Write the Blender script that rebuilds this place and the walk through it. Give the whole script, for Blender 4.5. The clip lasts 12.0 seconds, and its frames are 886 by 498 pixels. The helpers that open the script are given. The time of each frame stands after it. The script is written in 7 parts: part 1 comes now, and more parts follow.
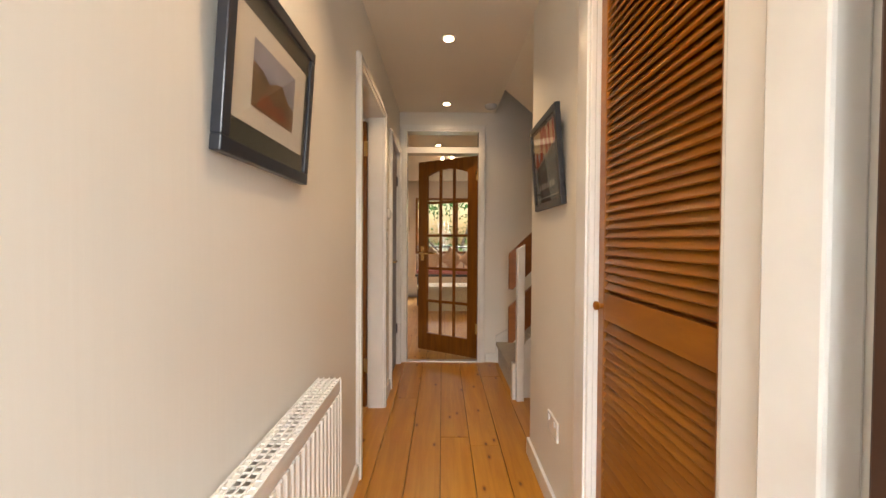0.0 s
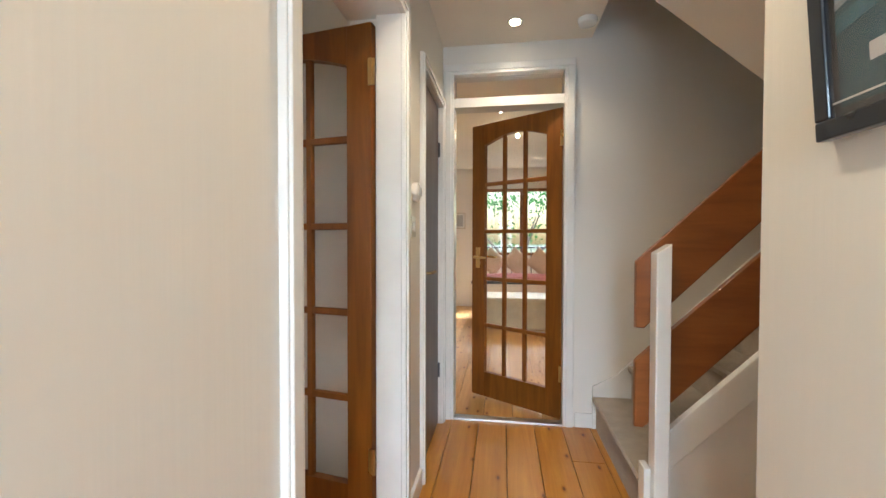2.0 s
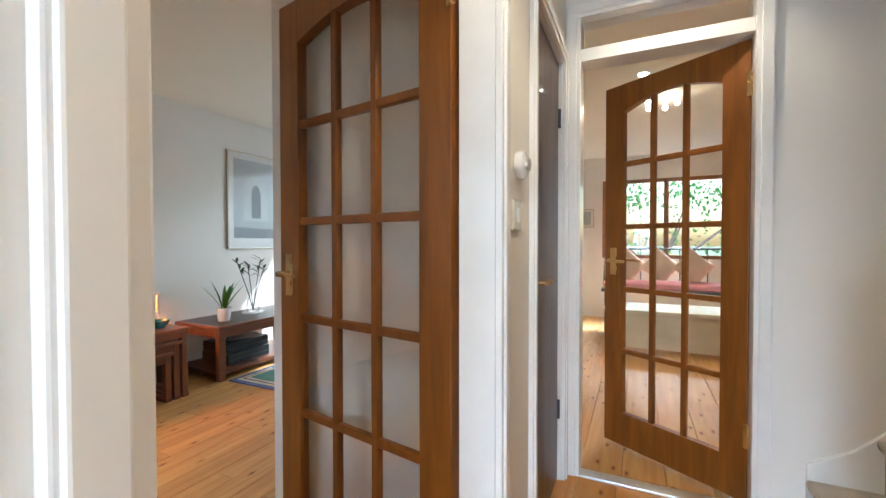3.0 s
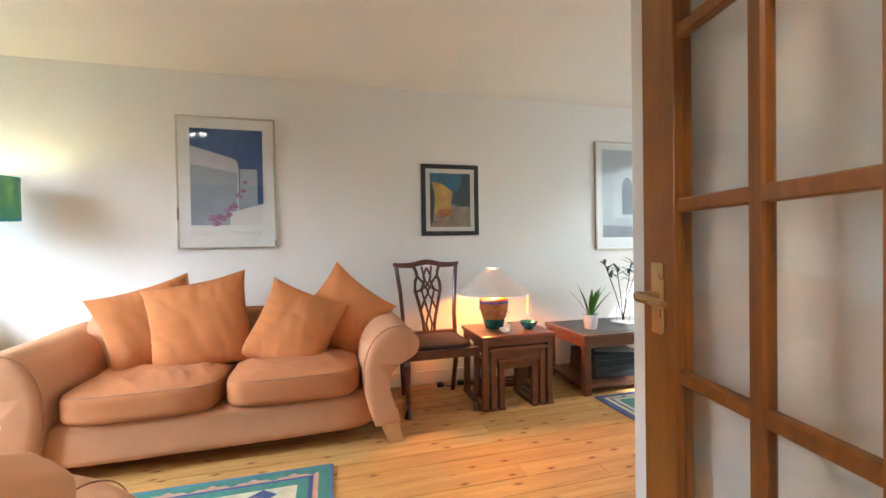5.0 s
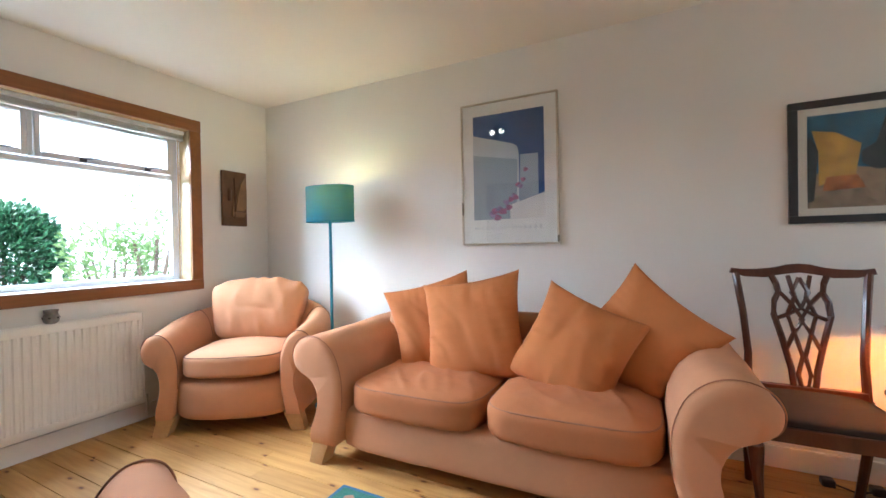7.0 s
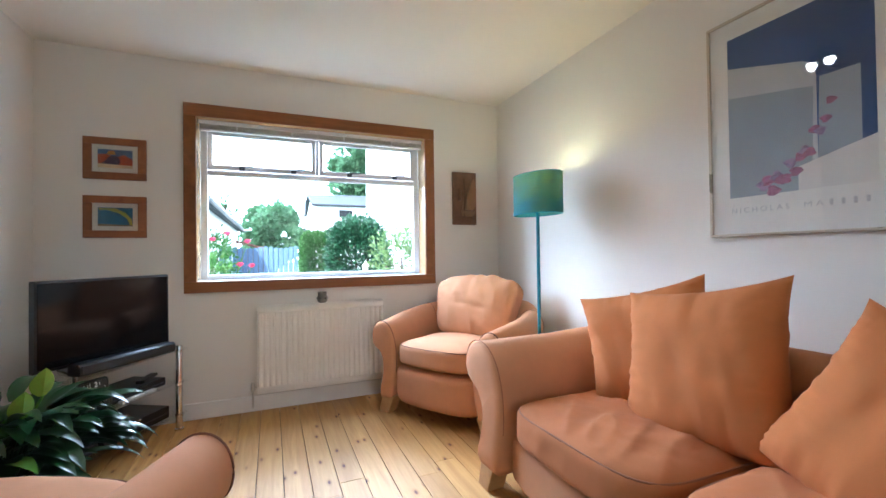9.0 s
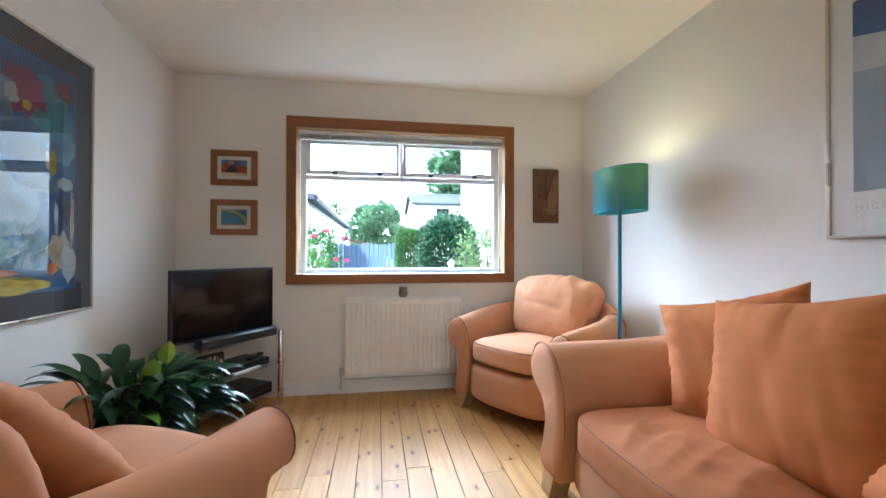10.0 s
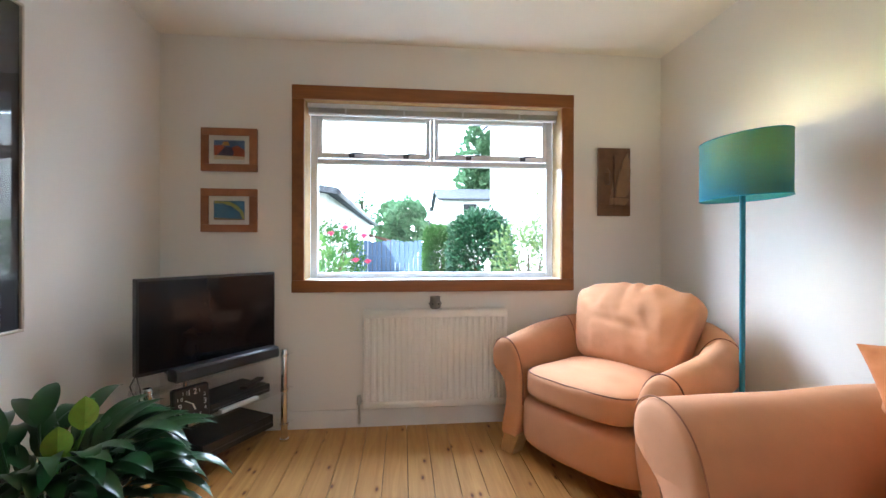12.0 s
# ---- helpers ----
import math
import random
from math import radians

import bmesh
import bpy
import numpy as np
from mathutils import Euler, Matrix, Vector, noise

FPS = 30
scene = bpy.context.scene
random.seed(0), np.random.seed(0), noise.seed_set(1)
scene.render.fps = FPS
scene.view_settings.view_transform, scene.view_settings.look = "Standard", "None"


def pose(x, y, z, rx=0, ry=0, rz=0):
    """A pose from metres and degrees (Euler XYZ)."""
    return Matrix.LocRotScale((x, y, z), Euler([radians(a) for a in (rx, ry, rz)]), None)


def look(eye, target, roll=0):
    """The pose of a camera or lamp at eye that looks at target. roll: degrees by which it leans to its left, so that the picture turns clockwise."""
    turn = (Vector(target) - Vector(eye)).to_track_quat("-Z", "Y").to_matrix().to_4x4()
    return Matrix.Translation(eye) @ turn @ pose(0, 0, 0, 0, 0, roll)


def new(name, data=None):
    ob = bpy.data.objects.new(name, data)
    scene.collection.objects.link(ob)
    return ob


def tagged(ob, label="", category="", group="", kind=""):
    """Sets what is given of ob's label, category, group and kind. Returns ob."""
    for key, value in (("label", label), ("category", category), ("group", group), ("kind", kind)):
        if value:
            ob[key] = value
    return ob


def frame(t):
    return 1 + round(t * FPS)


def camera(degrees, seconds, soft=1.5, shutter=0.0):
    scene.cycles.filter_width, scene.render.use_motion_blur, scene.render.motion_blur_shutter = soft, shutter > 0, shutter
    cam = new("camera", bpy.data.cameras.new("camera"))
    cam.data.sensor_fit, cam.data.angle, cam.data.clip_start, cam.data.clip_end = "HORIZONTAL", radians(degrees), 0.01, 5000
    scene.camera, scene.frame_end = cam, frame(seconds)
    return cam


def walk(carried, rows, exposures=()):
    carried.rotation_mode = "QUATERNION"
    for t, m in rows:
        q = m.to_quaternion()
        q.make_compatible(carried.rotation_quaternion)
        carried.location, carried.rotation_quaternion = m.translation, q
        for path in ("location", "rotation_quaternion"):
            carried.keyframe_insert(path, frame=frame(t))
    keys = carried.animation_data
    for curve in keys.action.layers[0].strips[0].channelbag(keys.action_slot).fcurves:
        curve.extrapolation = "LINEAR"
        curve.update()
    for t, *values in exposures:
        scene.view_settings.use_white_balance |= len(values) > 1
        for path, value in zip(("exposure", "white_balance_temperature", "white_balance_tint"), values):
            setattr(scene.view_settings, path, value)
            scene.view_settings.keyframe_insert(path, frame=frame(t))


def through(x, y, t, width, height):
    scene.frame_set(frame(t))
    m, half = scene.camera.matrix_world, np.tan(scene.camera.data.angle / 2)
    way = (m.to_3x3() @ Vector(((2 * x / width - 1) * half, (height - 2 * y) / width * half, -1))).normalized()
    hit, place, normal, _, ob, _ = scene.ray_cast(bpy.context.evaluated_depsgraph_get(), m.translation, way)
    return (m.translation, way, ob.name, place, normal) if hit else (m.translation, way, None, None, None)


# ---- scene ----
cam = camera(94.4, 12.0)
PATH = [
    (0, (0.358, 0.299, 1.176), (0.361, 2.298, 1.134), 0.3),
    (0.5, (0.34, 0.583, 1.178), (0.334, 2.583, 1.134), 0.3),
    (1, (0.341, 0.931, 1.17), (0.294, 2.929, 1.125), 0.4),
    (1.5, (0.336, 1.278, 1.174), (0.204, 3.273, 1.129), 0.2),
    (2, (0.325, 1.616, 1.164), (0.038, 3.594, 1.12), 0.1),
    (2.5, (0.314, 1.929, 1.153), (-0.23, 3.853, 1.114), 0.0),
    (2.7, (0.298, 2.032, 1.148), (-0.363, 3.92, 1.11), 0.0),
    (4.3, (0.001, 2.519, 1.141), (-1.676, 3.609, 1.118), -0.4),
    (4.5, (-0.04, 2.555, 1.146), (-1.81, 3.485, 1.121), -0.4),
    (5, (-0.154, 2.6, 1.148), (-2.084, 3.126, 1.123), -0.9),
    (5.5, (-0.292, 2.659, 1.145), (-2.289, 2.766, 1.123), -0.9),
    (6, (-0.454, 2.662, 1.161), (-2.439, 2.414, 1.132), -1.1),
    (6.3, (-0.564, 2.701, 1.131), (-2.508, 2.23, 1.124), -1.0),
    (6.5, (-0.655, 2.698, 1.158), (-2.564, 2.102, 1.132), -1.0),
    (7, (-0.855, 2.713, 1.141), (-2.638, 1.806, 1.124), -1.0),
    (7.5, (-1.086, 2.725, 1.119), (-2.68, 1.517, 1.121), -0.9),
    (9.3, (-1.623, 2.842, 1.079), (-2.238, 0.939, 1.103), -0.4),
    (9.5, (-1.65, 2.861, 1.088), (-2.172, 0.93, 1.109), -0.1),
    (10, (-1.715, 2.882, 1.085), (-2.031, 0.908, 1.102), 0.1),
    (10.5, (-1.776, 2.855, 1.104), (-1.935, 0.861, 1.111), 0.2),
    (11, (-1.753, 2.725, 1.091), (-1.851, 0.727, 1.103), 0.2),
    (11.5, (-1.732, 2.509, 1.083), (-1.835, 0.512, 1.101), 0.1),
    (12, (-1.715, 2.236, 1.113), (-1.908, 0.246, 1.112), 0.1),
]
EXPOSURE = [
    (0.0, 0.4, 7300, 14), (0.5, 0.6, 7600, 15), (1.0, 0.8, 6500, 9), (1.5, 0.97, 5850, 4), (2.0, 1.08, 5400, 2), (2.5, 1.1, 5200, 2), (4.5, 2.0, 5050, 0),
    (5.5, 1.6, 5700, 5), (6.5, 1.45, 5550, 7), (7.5, 1.43, 5150, 6), (9.5, 1.26, 5100, 6), (12.0, 1.2, 5450, 8),
]
walk(cam, [(t, look(eye, target, roll)) for t, eye, target, roll in PATH], EXPOSURE)

# ---- world, sun, lights, exposure ----
world = bpy.data.worlds.new("sky")
scene.world = world
world.use_nodes = True
wn = world.node_tree
sky = wn.nodes.new("ShaderNodeTexSky")
sky.sky_type = "NISHITA"
sky.sun_disc = False
sky.sun_elevation = radians(43)
sky.sun_rotation = radians(38.7)
sky.air_density, sky.dust_density, sky.ozone_density = 1.6, 3.0, 1.0
wn.links.new(sky.outputs[0], wn.nodes["Background"].inputs[0])
wn.nodes["Background"].inputs[1].default_value = 0.15


def lamp(name, kind, m, power, colour, size=0.1, size_y=None, spot=None):
    data = bpy.data.lights.new(name, kind)
    data.energy, data.color = power, colour
    if kind == "AREA":
        data.shape = "RECTANGLE"
        data.size, data.size_y = size, size_y or size
    elif kind == "SUN":
        data.angle = size
    else:
        data.shadow_soft_size = size
    if spot:
        data.spot_size, data.spot_blend = radians(spot), 0.6
    ob = new(name, data)
    ob.matrix_world = m
    return ob


SUN = lamp("sun", "SUN", look((4, 5, 6), (0, 0, 0)), 5.0, (1.0, 0.96, 0.90), radians(2))
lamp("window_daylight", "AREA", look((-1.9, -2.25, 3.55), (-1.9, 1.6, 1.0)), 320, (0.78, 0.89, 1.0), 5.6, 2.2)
lamp("front_door_daylight", "AREA", look((0.42, -0.62, 1.2), (0.30, 2.0, 1.1)), 14, (0.80, 0.90, 1.0), 0.75, 1.6)
lamp("garden_room_daylight", "AREA", look((0.6, 10.2, 3.3), (0.6, 7.6, 0.9)), 160, (0.95, 1.0, 0.95), 1.6, 1.2)
# unseen fill lamp, added to brighten the dining end and the door glass
lamp("dining_end_fill", "AREA", look((-2.1, 6.27, 1.35), (-2.1, 3.0, 1.15)), 3.5, (0.95, 0.96, 1.0), 1.6, 1.5)
for y in (1.22, 1.32):
    lamp("ceiling_spot_beam", "SPOT", look((-1.85, y, 2.33), (-1.95, y + 0.25, 0)), 6, (1.0, 0.92, 0.78), 0.03, spot=150)
WARM = (1.0, 0.72, 0.44)
for sx, sy, power in ((0.39, 1.2, 19), (0.39, 2.81, 19), (0.39, 4.0, 9)):
    lamp("downlight_beam", "SPOT", look((sx, sy, 2.37), (sx, sy, 0)), power, WARM, 0.03, spot=130)
for kx, ky in ((0.3, 5.6), (1.0, 6.6)):
    lamp("kitchen_beam", "SPOT", look((kx, ky, 2.37), (kx, ky, 0)), 24, (1.0, 0.76, 0.48), 0.04, spot=140)
lamp("table_lamp_bulb", "POINT", pose(-3.0, 3.76, 0.885), 1.8, (1.0, 0.62, 0.28), 0.025)
# extra orange spot added under the shade for the glow on wall and floor
lamp("table_lamp_orange_fill", "SPOT", look((-3.0, 3.76, 0.875), (-3.0, 3.76, 0)), 14, (1.0, 0.20, 0.006), 0.03, spot=165)
lamp("floor_lamp_bulb", "POINT", pose(-3.14, 0.635, 1.525), 3.0, (1.0, 0.79, 0.36), 0.03)
scene.view_settings.exposure = 0.7

# ---- materials ----


def rgb(c):
    return (*c, 1.0)


def nodes_of(name):
    m = bpy.data.materials.new(name)
    m.use_nodes = True
    t = m.node_tree
    return m, t, t.nodes["Principled BSDF"]


def add(t, kind, **values):
    n = t.nodes.new(kind)
    for k, v in values.items():
        n.inputs[k].default_value = v
    return n


def coords(t, scale=(1, 1, 1), shift=True):
    """Object coordinates, moved by a random amount for each object."""
    tc = t.nodes.new("ShaderNodeTexCoord")
    mp = t.nodes.new("ShaderNodeMapping")
    mp.inputs["Scale"].default_value = scale
    t.links.new(tc.outputs["Object"], mp.inputs["Vector"])
    if shift:
        info = t.nodes.new("ShaderNodeObjectInfo")
        mul = t.nodes.new("ShaderNodeMath")
        mul.operation = "MULTIPLY"
        mul.inputs[1].default_value = 37.0
        t.links.new(info.outputs["Random"], mul.inputs[0])
        t.links.new(mul.outputs[0], mp.inputs["Location"])
    return mp.outputs[0]


def ramp(t, src, stops):
    r = t.nodes.new("ShaderNodeValToRGB")
    el = r.color_ramp.elements
    while len(el) < len(stops):
        el.new(0.5)
    for e, (p, c) in zip(el, stops):
        e.position, e.color = p, rgb(c)
    t.links.new(src, r.inputs[0])
    return r.outputs[0]


def mix(t, kind, fac, a, b):
    n = t.nodes.new("ShaderNodeMix")
    n.data_type, n.blend_type = "RGBA", kind
    for sock, v in ((n.inputs[0], fac), (n.inputs[6], a), (n.inputs[7], b)):
        if isinstance(v, (int, float)):
            sock.default_value = v
        elif isinstance(v, tuple):
            sock.default_value = rgb(v)
        else:
            t.links.new(v, sock)
    return n.outputs[2]


def bump(t, p, height, strength=0.2, distance=0.01):
    b = t.nodes.new("ShaderNodeBump")
    b.inputs["Strength"].default_value, b.inputs["Distance"].default_value = strength, distance
    t.links.new(height, b.inputs["Height"])
    t.links.new(b.outputs[0], p.inputs["Normal"])


def surface(name, c, rough=0.5, metal=0.0, vary=0.12, scale=6.0, fine=90.0, rel=0.15, coat=0.0, sheen=0.0, stretch=(1, 1, 1), spec=0.5):
    """A plain surface with broad blotches, fine grain and a little relief."""
    m, t, p = nodes_of(name)
    v = coords(t, stretch)
    n1 = add(t, "ShaderNodeTexNoise", Scale=scale, Detail=4.0)
    n2 = add(t, "ShaderNodeTexNoise", Scale=fine, Detail=3.0)
    for n in (n1, n2):
        t.links.new(v, n.inputs["Vector"])
    dark = tuple(x * (1 - vary) for x in c)
    light = tuple(min(1.0, x * (1 + vary)) for x in c)
    col = ramp(t, n1.outputs[0], [(0.3, dark), (0.7, light)])
    col = mix(t, "MULTIPLY", vary, col, n2.outputs["Color"])
    t.links.new(col, p.inputs["Base Color"])
    rr = t.nodes.new("ShaderNodeMapRange")
    rr.inputs["To Min"].default_value, rr.inputs["To Max"].default_value = max(0.02, rough - 0.08), min(1, rough + 0.08)
    t.links.new(n1.outputs[0], rr.inputs["Value"])
    t.links.new(rr.outputs[0], p.inputs["Roughness"])
    p.inputs["Metallic"].default_value = metal
    p.inputs["Specular IOR Level"].default_value = spec
    p.inputs["Coat Weight"].default_value = coat
    p.inputs["Sheen Weight"].default_value = sheen
    if rel:
        bump(t, p, n2.outputs[0], rel, 0.004)
    return m


def wood(name, a, b, rough=0.35, grain=(18, 1.4, 18), knots=0.0, coat=0.0, rel=0.08):
    """Wood whose grain runs along the object's y axis (or as the scale says), with optional knots."""
    m, t, p = nodes_of(name)
    v = coords(t, grain)
    n1 = add(t, "ShaderNodeTexNoise", Scale=1.0, Detail=6.0, Roughness=0.65, Distortion=0.6)
    t.links.new(v, n1.inputs["Vector"])
    mid = tuple((x + y) / 2 for x, y in zip(a, b))
    col = ramp(t, n1.outputs[0], [(0.28, a), (0.5, mid), (0.72, b)])
    info = t.nodes.new("ShaderNodeObjectInfo")
    tone = ramp(t, info.outputs["Random"], [(0.0, (0.82, 0.80, 0.76)), (1.0, (1.0, 1.0, 1.0))])
    col = mix(t, "MULTIPLY", 1.0, col, tone)
    if knots:
        kv = coords(t, tuple(1.0 if g < 5 else 2.4 for g in grain))
        vo = add(t, "ShaderNodeTexVoronoi", Scale=knots)
        vo.voronoi_dimensions = "2D"
        t.links.new(kv, vo.inputs["Vector"])
        spot = ramp(t, vo.outputs["Distance"], [(0.0, (0.16, 0.06, 0.025)), (0.012 * knots, (0.26, 0.12, 0.05)), (0.020 * knots, (0.78, 0.66, 0.50)), (0.042 * knots, (1, 1, 1))])
        some = ramp(t, vo.outputs["Color"], [(0.46, (0.0, 0.0, 0.0)), (0.50, (0.92, 0.92, 0.92))])
        col = mix(t, "MULTIPLY", some, col, spot)
    t.links.new(col, p.inputs["Base Color"])
    p.inputs["Roughness"].default_value = rough
    p.inputs["Coat Weight"].default_value = coat
    p.inputs["Coat Roughness"].default_value = 0.15
    bump(t, p, n1.outputs[0], rel, 0.004)
    return m


def glass(name, tint=(1, 1, 1), rough=0.0):
    m, t, p = nodes_of(name)
    p.inputs["Base Color"].default_value = rgb(tint)
    p.inputs["Transmission Weight"].default_value = 1.0
    p.inputs["Roughness"].default_value = rough
    p.inputs["IOR"].default_value = 1.45
    return m


def glow(name, c, strength):
    m, t, p = nodes_of(name)
    p.inputs["Base Color"].default_value = rgb(c)
    p.inputs["Emission Color"].default_value = rgb(c)
    p.inputs["Emission Strength"].default_value = strength
    return m


def fabric(name, c, crease):
    """Brushed cloth: nap blotches, a fine weave and soft creases."""
    m, t, p = nodes_of(name)
    v = coords(t, (1, 1, 1))
    nap = add(t, "ShaderNodeTexNoise", Scale=7.0, Detail=5.0, Roughness=0.6)
    weave = add(t, "ShaderNodeTexNoise", Scale=900.0, Detail=2.0)
    fold = add(t, "ShaderNodeTexNoise", Scale=8.0, Detail=2.0, Distortion=1.0)
    fold.noise_type = "RIDGED_MULTIFRACTAL"
    for n in (nap, weave, fold):
        t.links.new(v, n.inputs["Vector"])
    col = ramp(t, nap.outputs[0], [(0.3, tuple(x * 0.94 for x in c)), (0.7, tuple(min(1, x * 1.04) for x in c))])
    col = mix(t, "MULTIPLY", 0.12, col, weave.outputs["Color"])
    t.links.new(col, p.inputs["Base Color"])
    p.inputs["Roughness"].default_value = 0.9
    b1 = t.nodes.new("ShaderNodeBump")
    b1.inputs["Strength"].default_value, b1.inputs["Distance"].default_value = crease, 0.012
    t.links.new(fold.outputs[0], b1.inputs["Height"])
    b2 = t.nodes.new("ShaderNodeBump")
    b2.inputs["Strength"].default_value, b2.inputs["Distance"].default_value = 0.25, 0.0008
    t.links.new(weave.outputs[0], b2.inputs["Height"])
    t.links.new(b1.outputs[0], b2.inputs["Normal"])
    t.links.new(b2.outputs[0], p.inputs["Normal"])
    return m


def wall_paint(name, c, ribs=0.0, rel=0.12):
    """Painted wall or, with ribs, a wallpaper with fine upright ribs."""
    m, t, p = nodes_of(name)
    v = coords(t, (1, 1, 1), False)
    n1 = add(t, "ShaderNodeTexNoise", Scale=1.3, Detail=3.0)
    n2 = add(t, "ShaderNodeTexNoise", Scale=160.0, Detail=2.0)
    t.links.new(v, n1.inputs["Vector"])
    t.links.new(v, n2.inputs["Vector"])
    col = ramp(t, n1.outputs[0], [(0.3, tuple(x * 0.95 for x in c)), (0.7, c)])
    h = n2.outputs[0]
    if ribs:
        sv = coords(t, (70, 70, 2.2), False)
        n3 = add(t, "ShaderNodeTexNoise", Scale=1.0, Detail=2.0)
        t.links.new(sv, n3.inputs["Vector"])
        col = mix(t, "MULTIPLY", ribs, col, ramp(t, n3.outputs[0], [(0.35, (0.80, 0.80, 0.80)), (0.65, (1, 1, 1))]))
        h = n3.outputs[0]
    t.links.new(col, p.inputs["Base Color"])
    p.inputs["Roughness"].default_value = 0.75
    bump(t, p, h, rel, 0.003)
    return m


def sheet(name, c, light, through=0.45):
    """Cloth or paper that lets light through."""
    m, t, p = nodes_of(name)
    v = coords(t, (1, 1, 1))
    n = add(t, "ShaderNodeTexNoise", Scale=240.0, Detail=2.0)
    t.links.new(v, n.inputs["Vector"])
    col = ramp(t, n.outputs[0], [(0.35, tuple(x * 0.85 for x in c)), (0.65, c)])
    t.links.new(col, p.inputs["Base Color"])
    p.inputs["Roughness"].default_value = 0.9
    tr = add(t, "ShaderNodeBsdfTranslucent", Color=rgb(light))
    ms = add(t, "ShaderNodeMixShader", Fac=through)
    t.links.new(p.outputs[0], ms.inputs[1])
    t.links.new(tr.outputs[0], ms.inputs[2])
    t.links.new(ms.outputs[0], t.nodes["Material Output"].inputs[0])
    return m


def foliage(name, a, b, rough=0.45, light=0.25):
    m, t, p = nodes_of(name)
    geo = t.nodes.new("ShaderNodeNewGeometry")
    col = ramp(t, geo.outputs["Random Per Island"], [(0.0, a), (1.0, b)])
    v = coords(t, (1, 1, 1))
    n = add(t, "ShaderNodeTexNoise", Scale=30.0)
    t.links.new(v, n.inputs["Vector"])
    col = mix(t, "MULTIPLY", 0.4, col, n.outputs["Color"])
    t.links.new(col, p.inputs["Base Color"])
    p.inputs["Roughness"].default_value = rough
    tr = t.nodes.new("ShaderNodeBsdfTranslucent")
    t.links.new(col, tr.inputs[0])
    ms = add(t, "ShaderNodeMixShader", Fac=light)
    t.links.new(p.outputs[0], ms.inputs[1])
    t.links.new(tr.outputs[0], ms.inputs[2])
    t.links.new(ms.outputs[0], t.nodes["Material Output"].inputs[0])
    return m


M_WALL = wall_paint("living_wall_paint", (0.79, 0.755, 0.705))
M_HALL = wall_paint("hall_wallpaper", (0.79, 0.765, 0.71), 0.05, 0.18)
M_STAIRW = wall_paint("stair_wall_paint", (0.79, 0.765, 0.72))
M_CEIL = wall_paint("ceiling_paint", (0.85, 0.80, 0.71), 0.0, 0.25)
M_WHITE = surface("white_gloss_paint", (0.83, 0.82, 0.80), 0.22, vary=0.04, fine=40, rel=0.04, coat=0.2)
M_RADW = surface("white_enamel", (0.82, 0.80, 0.76), 0.35, vary=0.03, rel=0.02)
M_UPVC = surface("white_plastic_frame", (0.80, 0.81, 0.83), 0.3, vary=0.04, rel=0.02)
M_FLOOR_L = wood("pine_floor_pale", (0.44, 0.212, 0.050), (0.66, 0.375, 0.118), 0.52, (26, 1.6, 26), knots=4.2, coat=0.0)
M_FLOOR_H = wood("pine_floor_amber", (0.42, 0.15, 0.012), (0.62, 0.29, 0.035), 0.36, (22, 1.4, 22), knots=2.6, coat=0.1)
M_DOOR = wood("door_hardwood", (0.155, 0.046, 0.003), (0.30, 0.105, 0.009), 0.40, (20, 20, 1.6), coat=0.03)
M_LOUVRE = wood("varnished_pine_louvre", (0.22, 0.068, 0.004), (0.35, 0.122, 0.009), 0.40, (18, 1.8, 18), coat=0.05)
M_RAIL = wood("stained_rail", (0.20, 0.06, 0.012), (0.32, 0.11, 0.025), 0.34, (1.8, 20, 20), coat=0.25)
M_BROWN = surface("brown_door_veneer", (0.055, 0.022, 0.012), 0.38, vary=0.15, scale=3, stretch=(6, 6, 0.6), coat=0.1, rel=0.03)
M_WINWOOD = wood("window_hardwood", (0.20, 0.068, 0.012), (0.33, 0.122, 0.026), 0.4, (12, 12, 12))
M_WINWOOD_H = wood("window_hardwood_long", (0.20, 0.068, 0.012), (0.33, 0.122, 0.026), 0.4, (1.6, 22, 22))
M_BRASS = surface("worn_brass", (0.62, 0.44, 0.20), 0.28, 1.0, vary=0.1, rel=0.03)
M_CHROME = surface("chrome", (0.72, 0.72, 0.72), 0.12, 1.0, vary=0.04, rel=0.0)
M_STEEL = surface("dark_metal", (0.10, 0.10, 0.11), 0.35, 0.8, vary=0.1, rel=0.02)
M_ALU = surface("silver_metal", (0.62, 0.61, 0.58), 0.35, 1.0, vary=0.05, rel=0.02)
M_GLASS = glass("clear_glass")


def clear_pane(name, gloss, rough=0.012):
    """A thin flat pane: lets light straight through and mirrors more of it at a slant."""
    m, t, p = nodes_of(name)
    tr = t.nodes.new("ShaderNodeBsdfTransparent")
    gl = t.nodes.new("ShaderNodeBsdfGlossy")
    gl.inputs["Roughness"].default_value = rough
    lw = add(t, "ShaderNodeLayerWeight", Blend=0.5)
    slant = t.nodes.new("ShaderNodeMath")
    slant.operation = "POWER"
    slant.inputs[1].default_value = 3.5
    t.links.new(lw.outputs["Facing"], slant.inputs[0])
    mul = t.nodes.new("ShaderNodeMath")
    mul.operation = "MULTIPLY_ADD"
    mul.inputs[1].default_value, mul.inputs[2].default_value = 0.5 * gloss, 0.035 * gloss
    t.links.new(slant.outputs[0], mul.inputs[0])
    ms = t.nodes.new("ShaderNodeMixShader")
    t.links.new(mul.outputs[0], ms.inputs[0])
    t.links.new(tr.outputs[0], ms.inputs[1])
    t.links.new(gl.outputs[0], ms.inputs[2])
    t.links.new(ms.outputs[0], t.nodes["Material Output"].inputs[0])
    return m


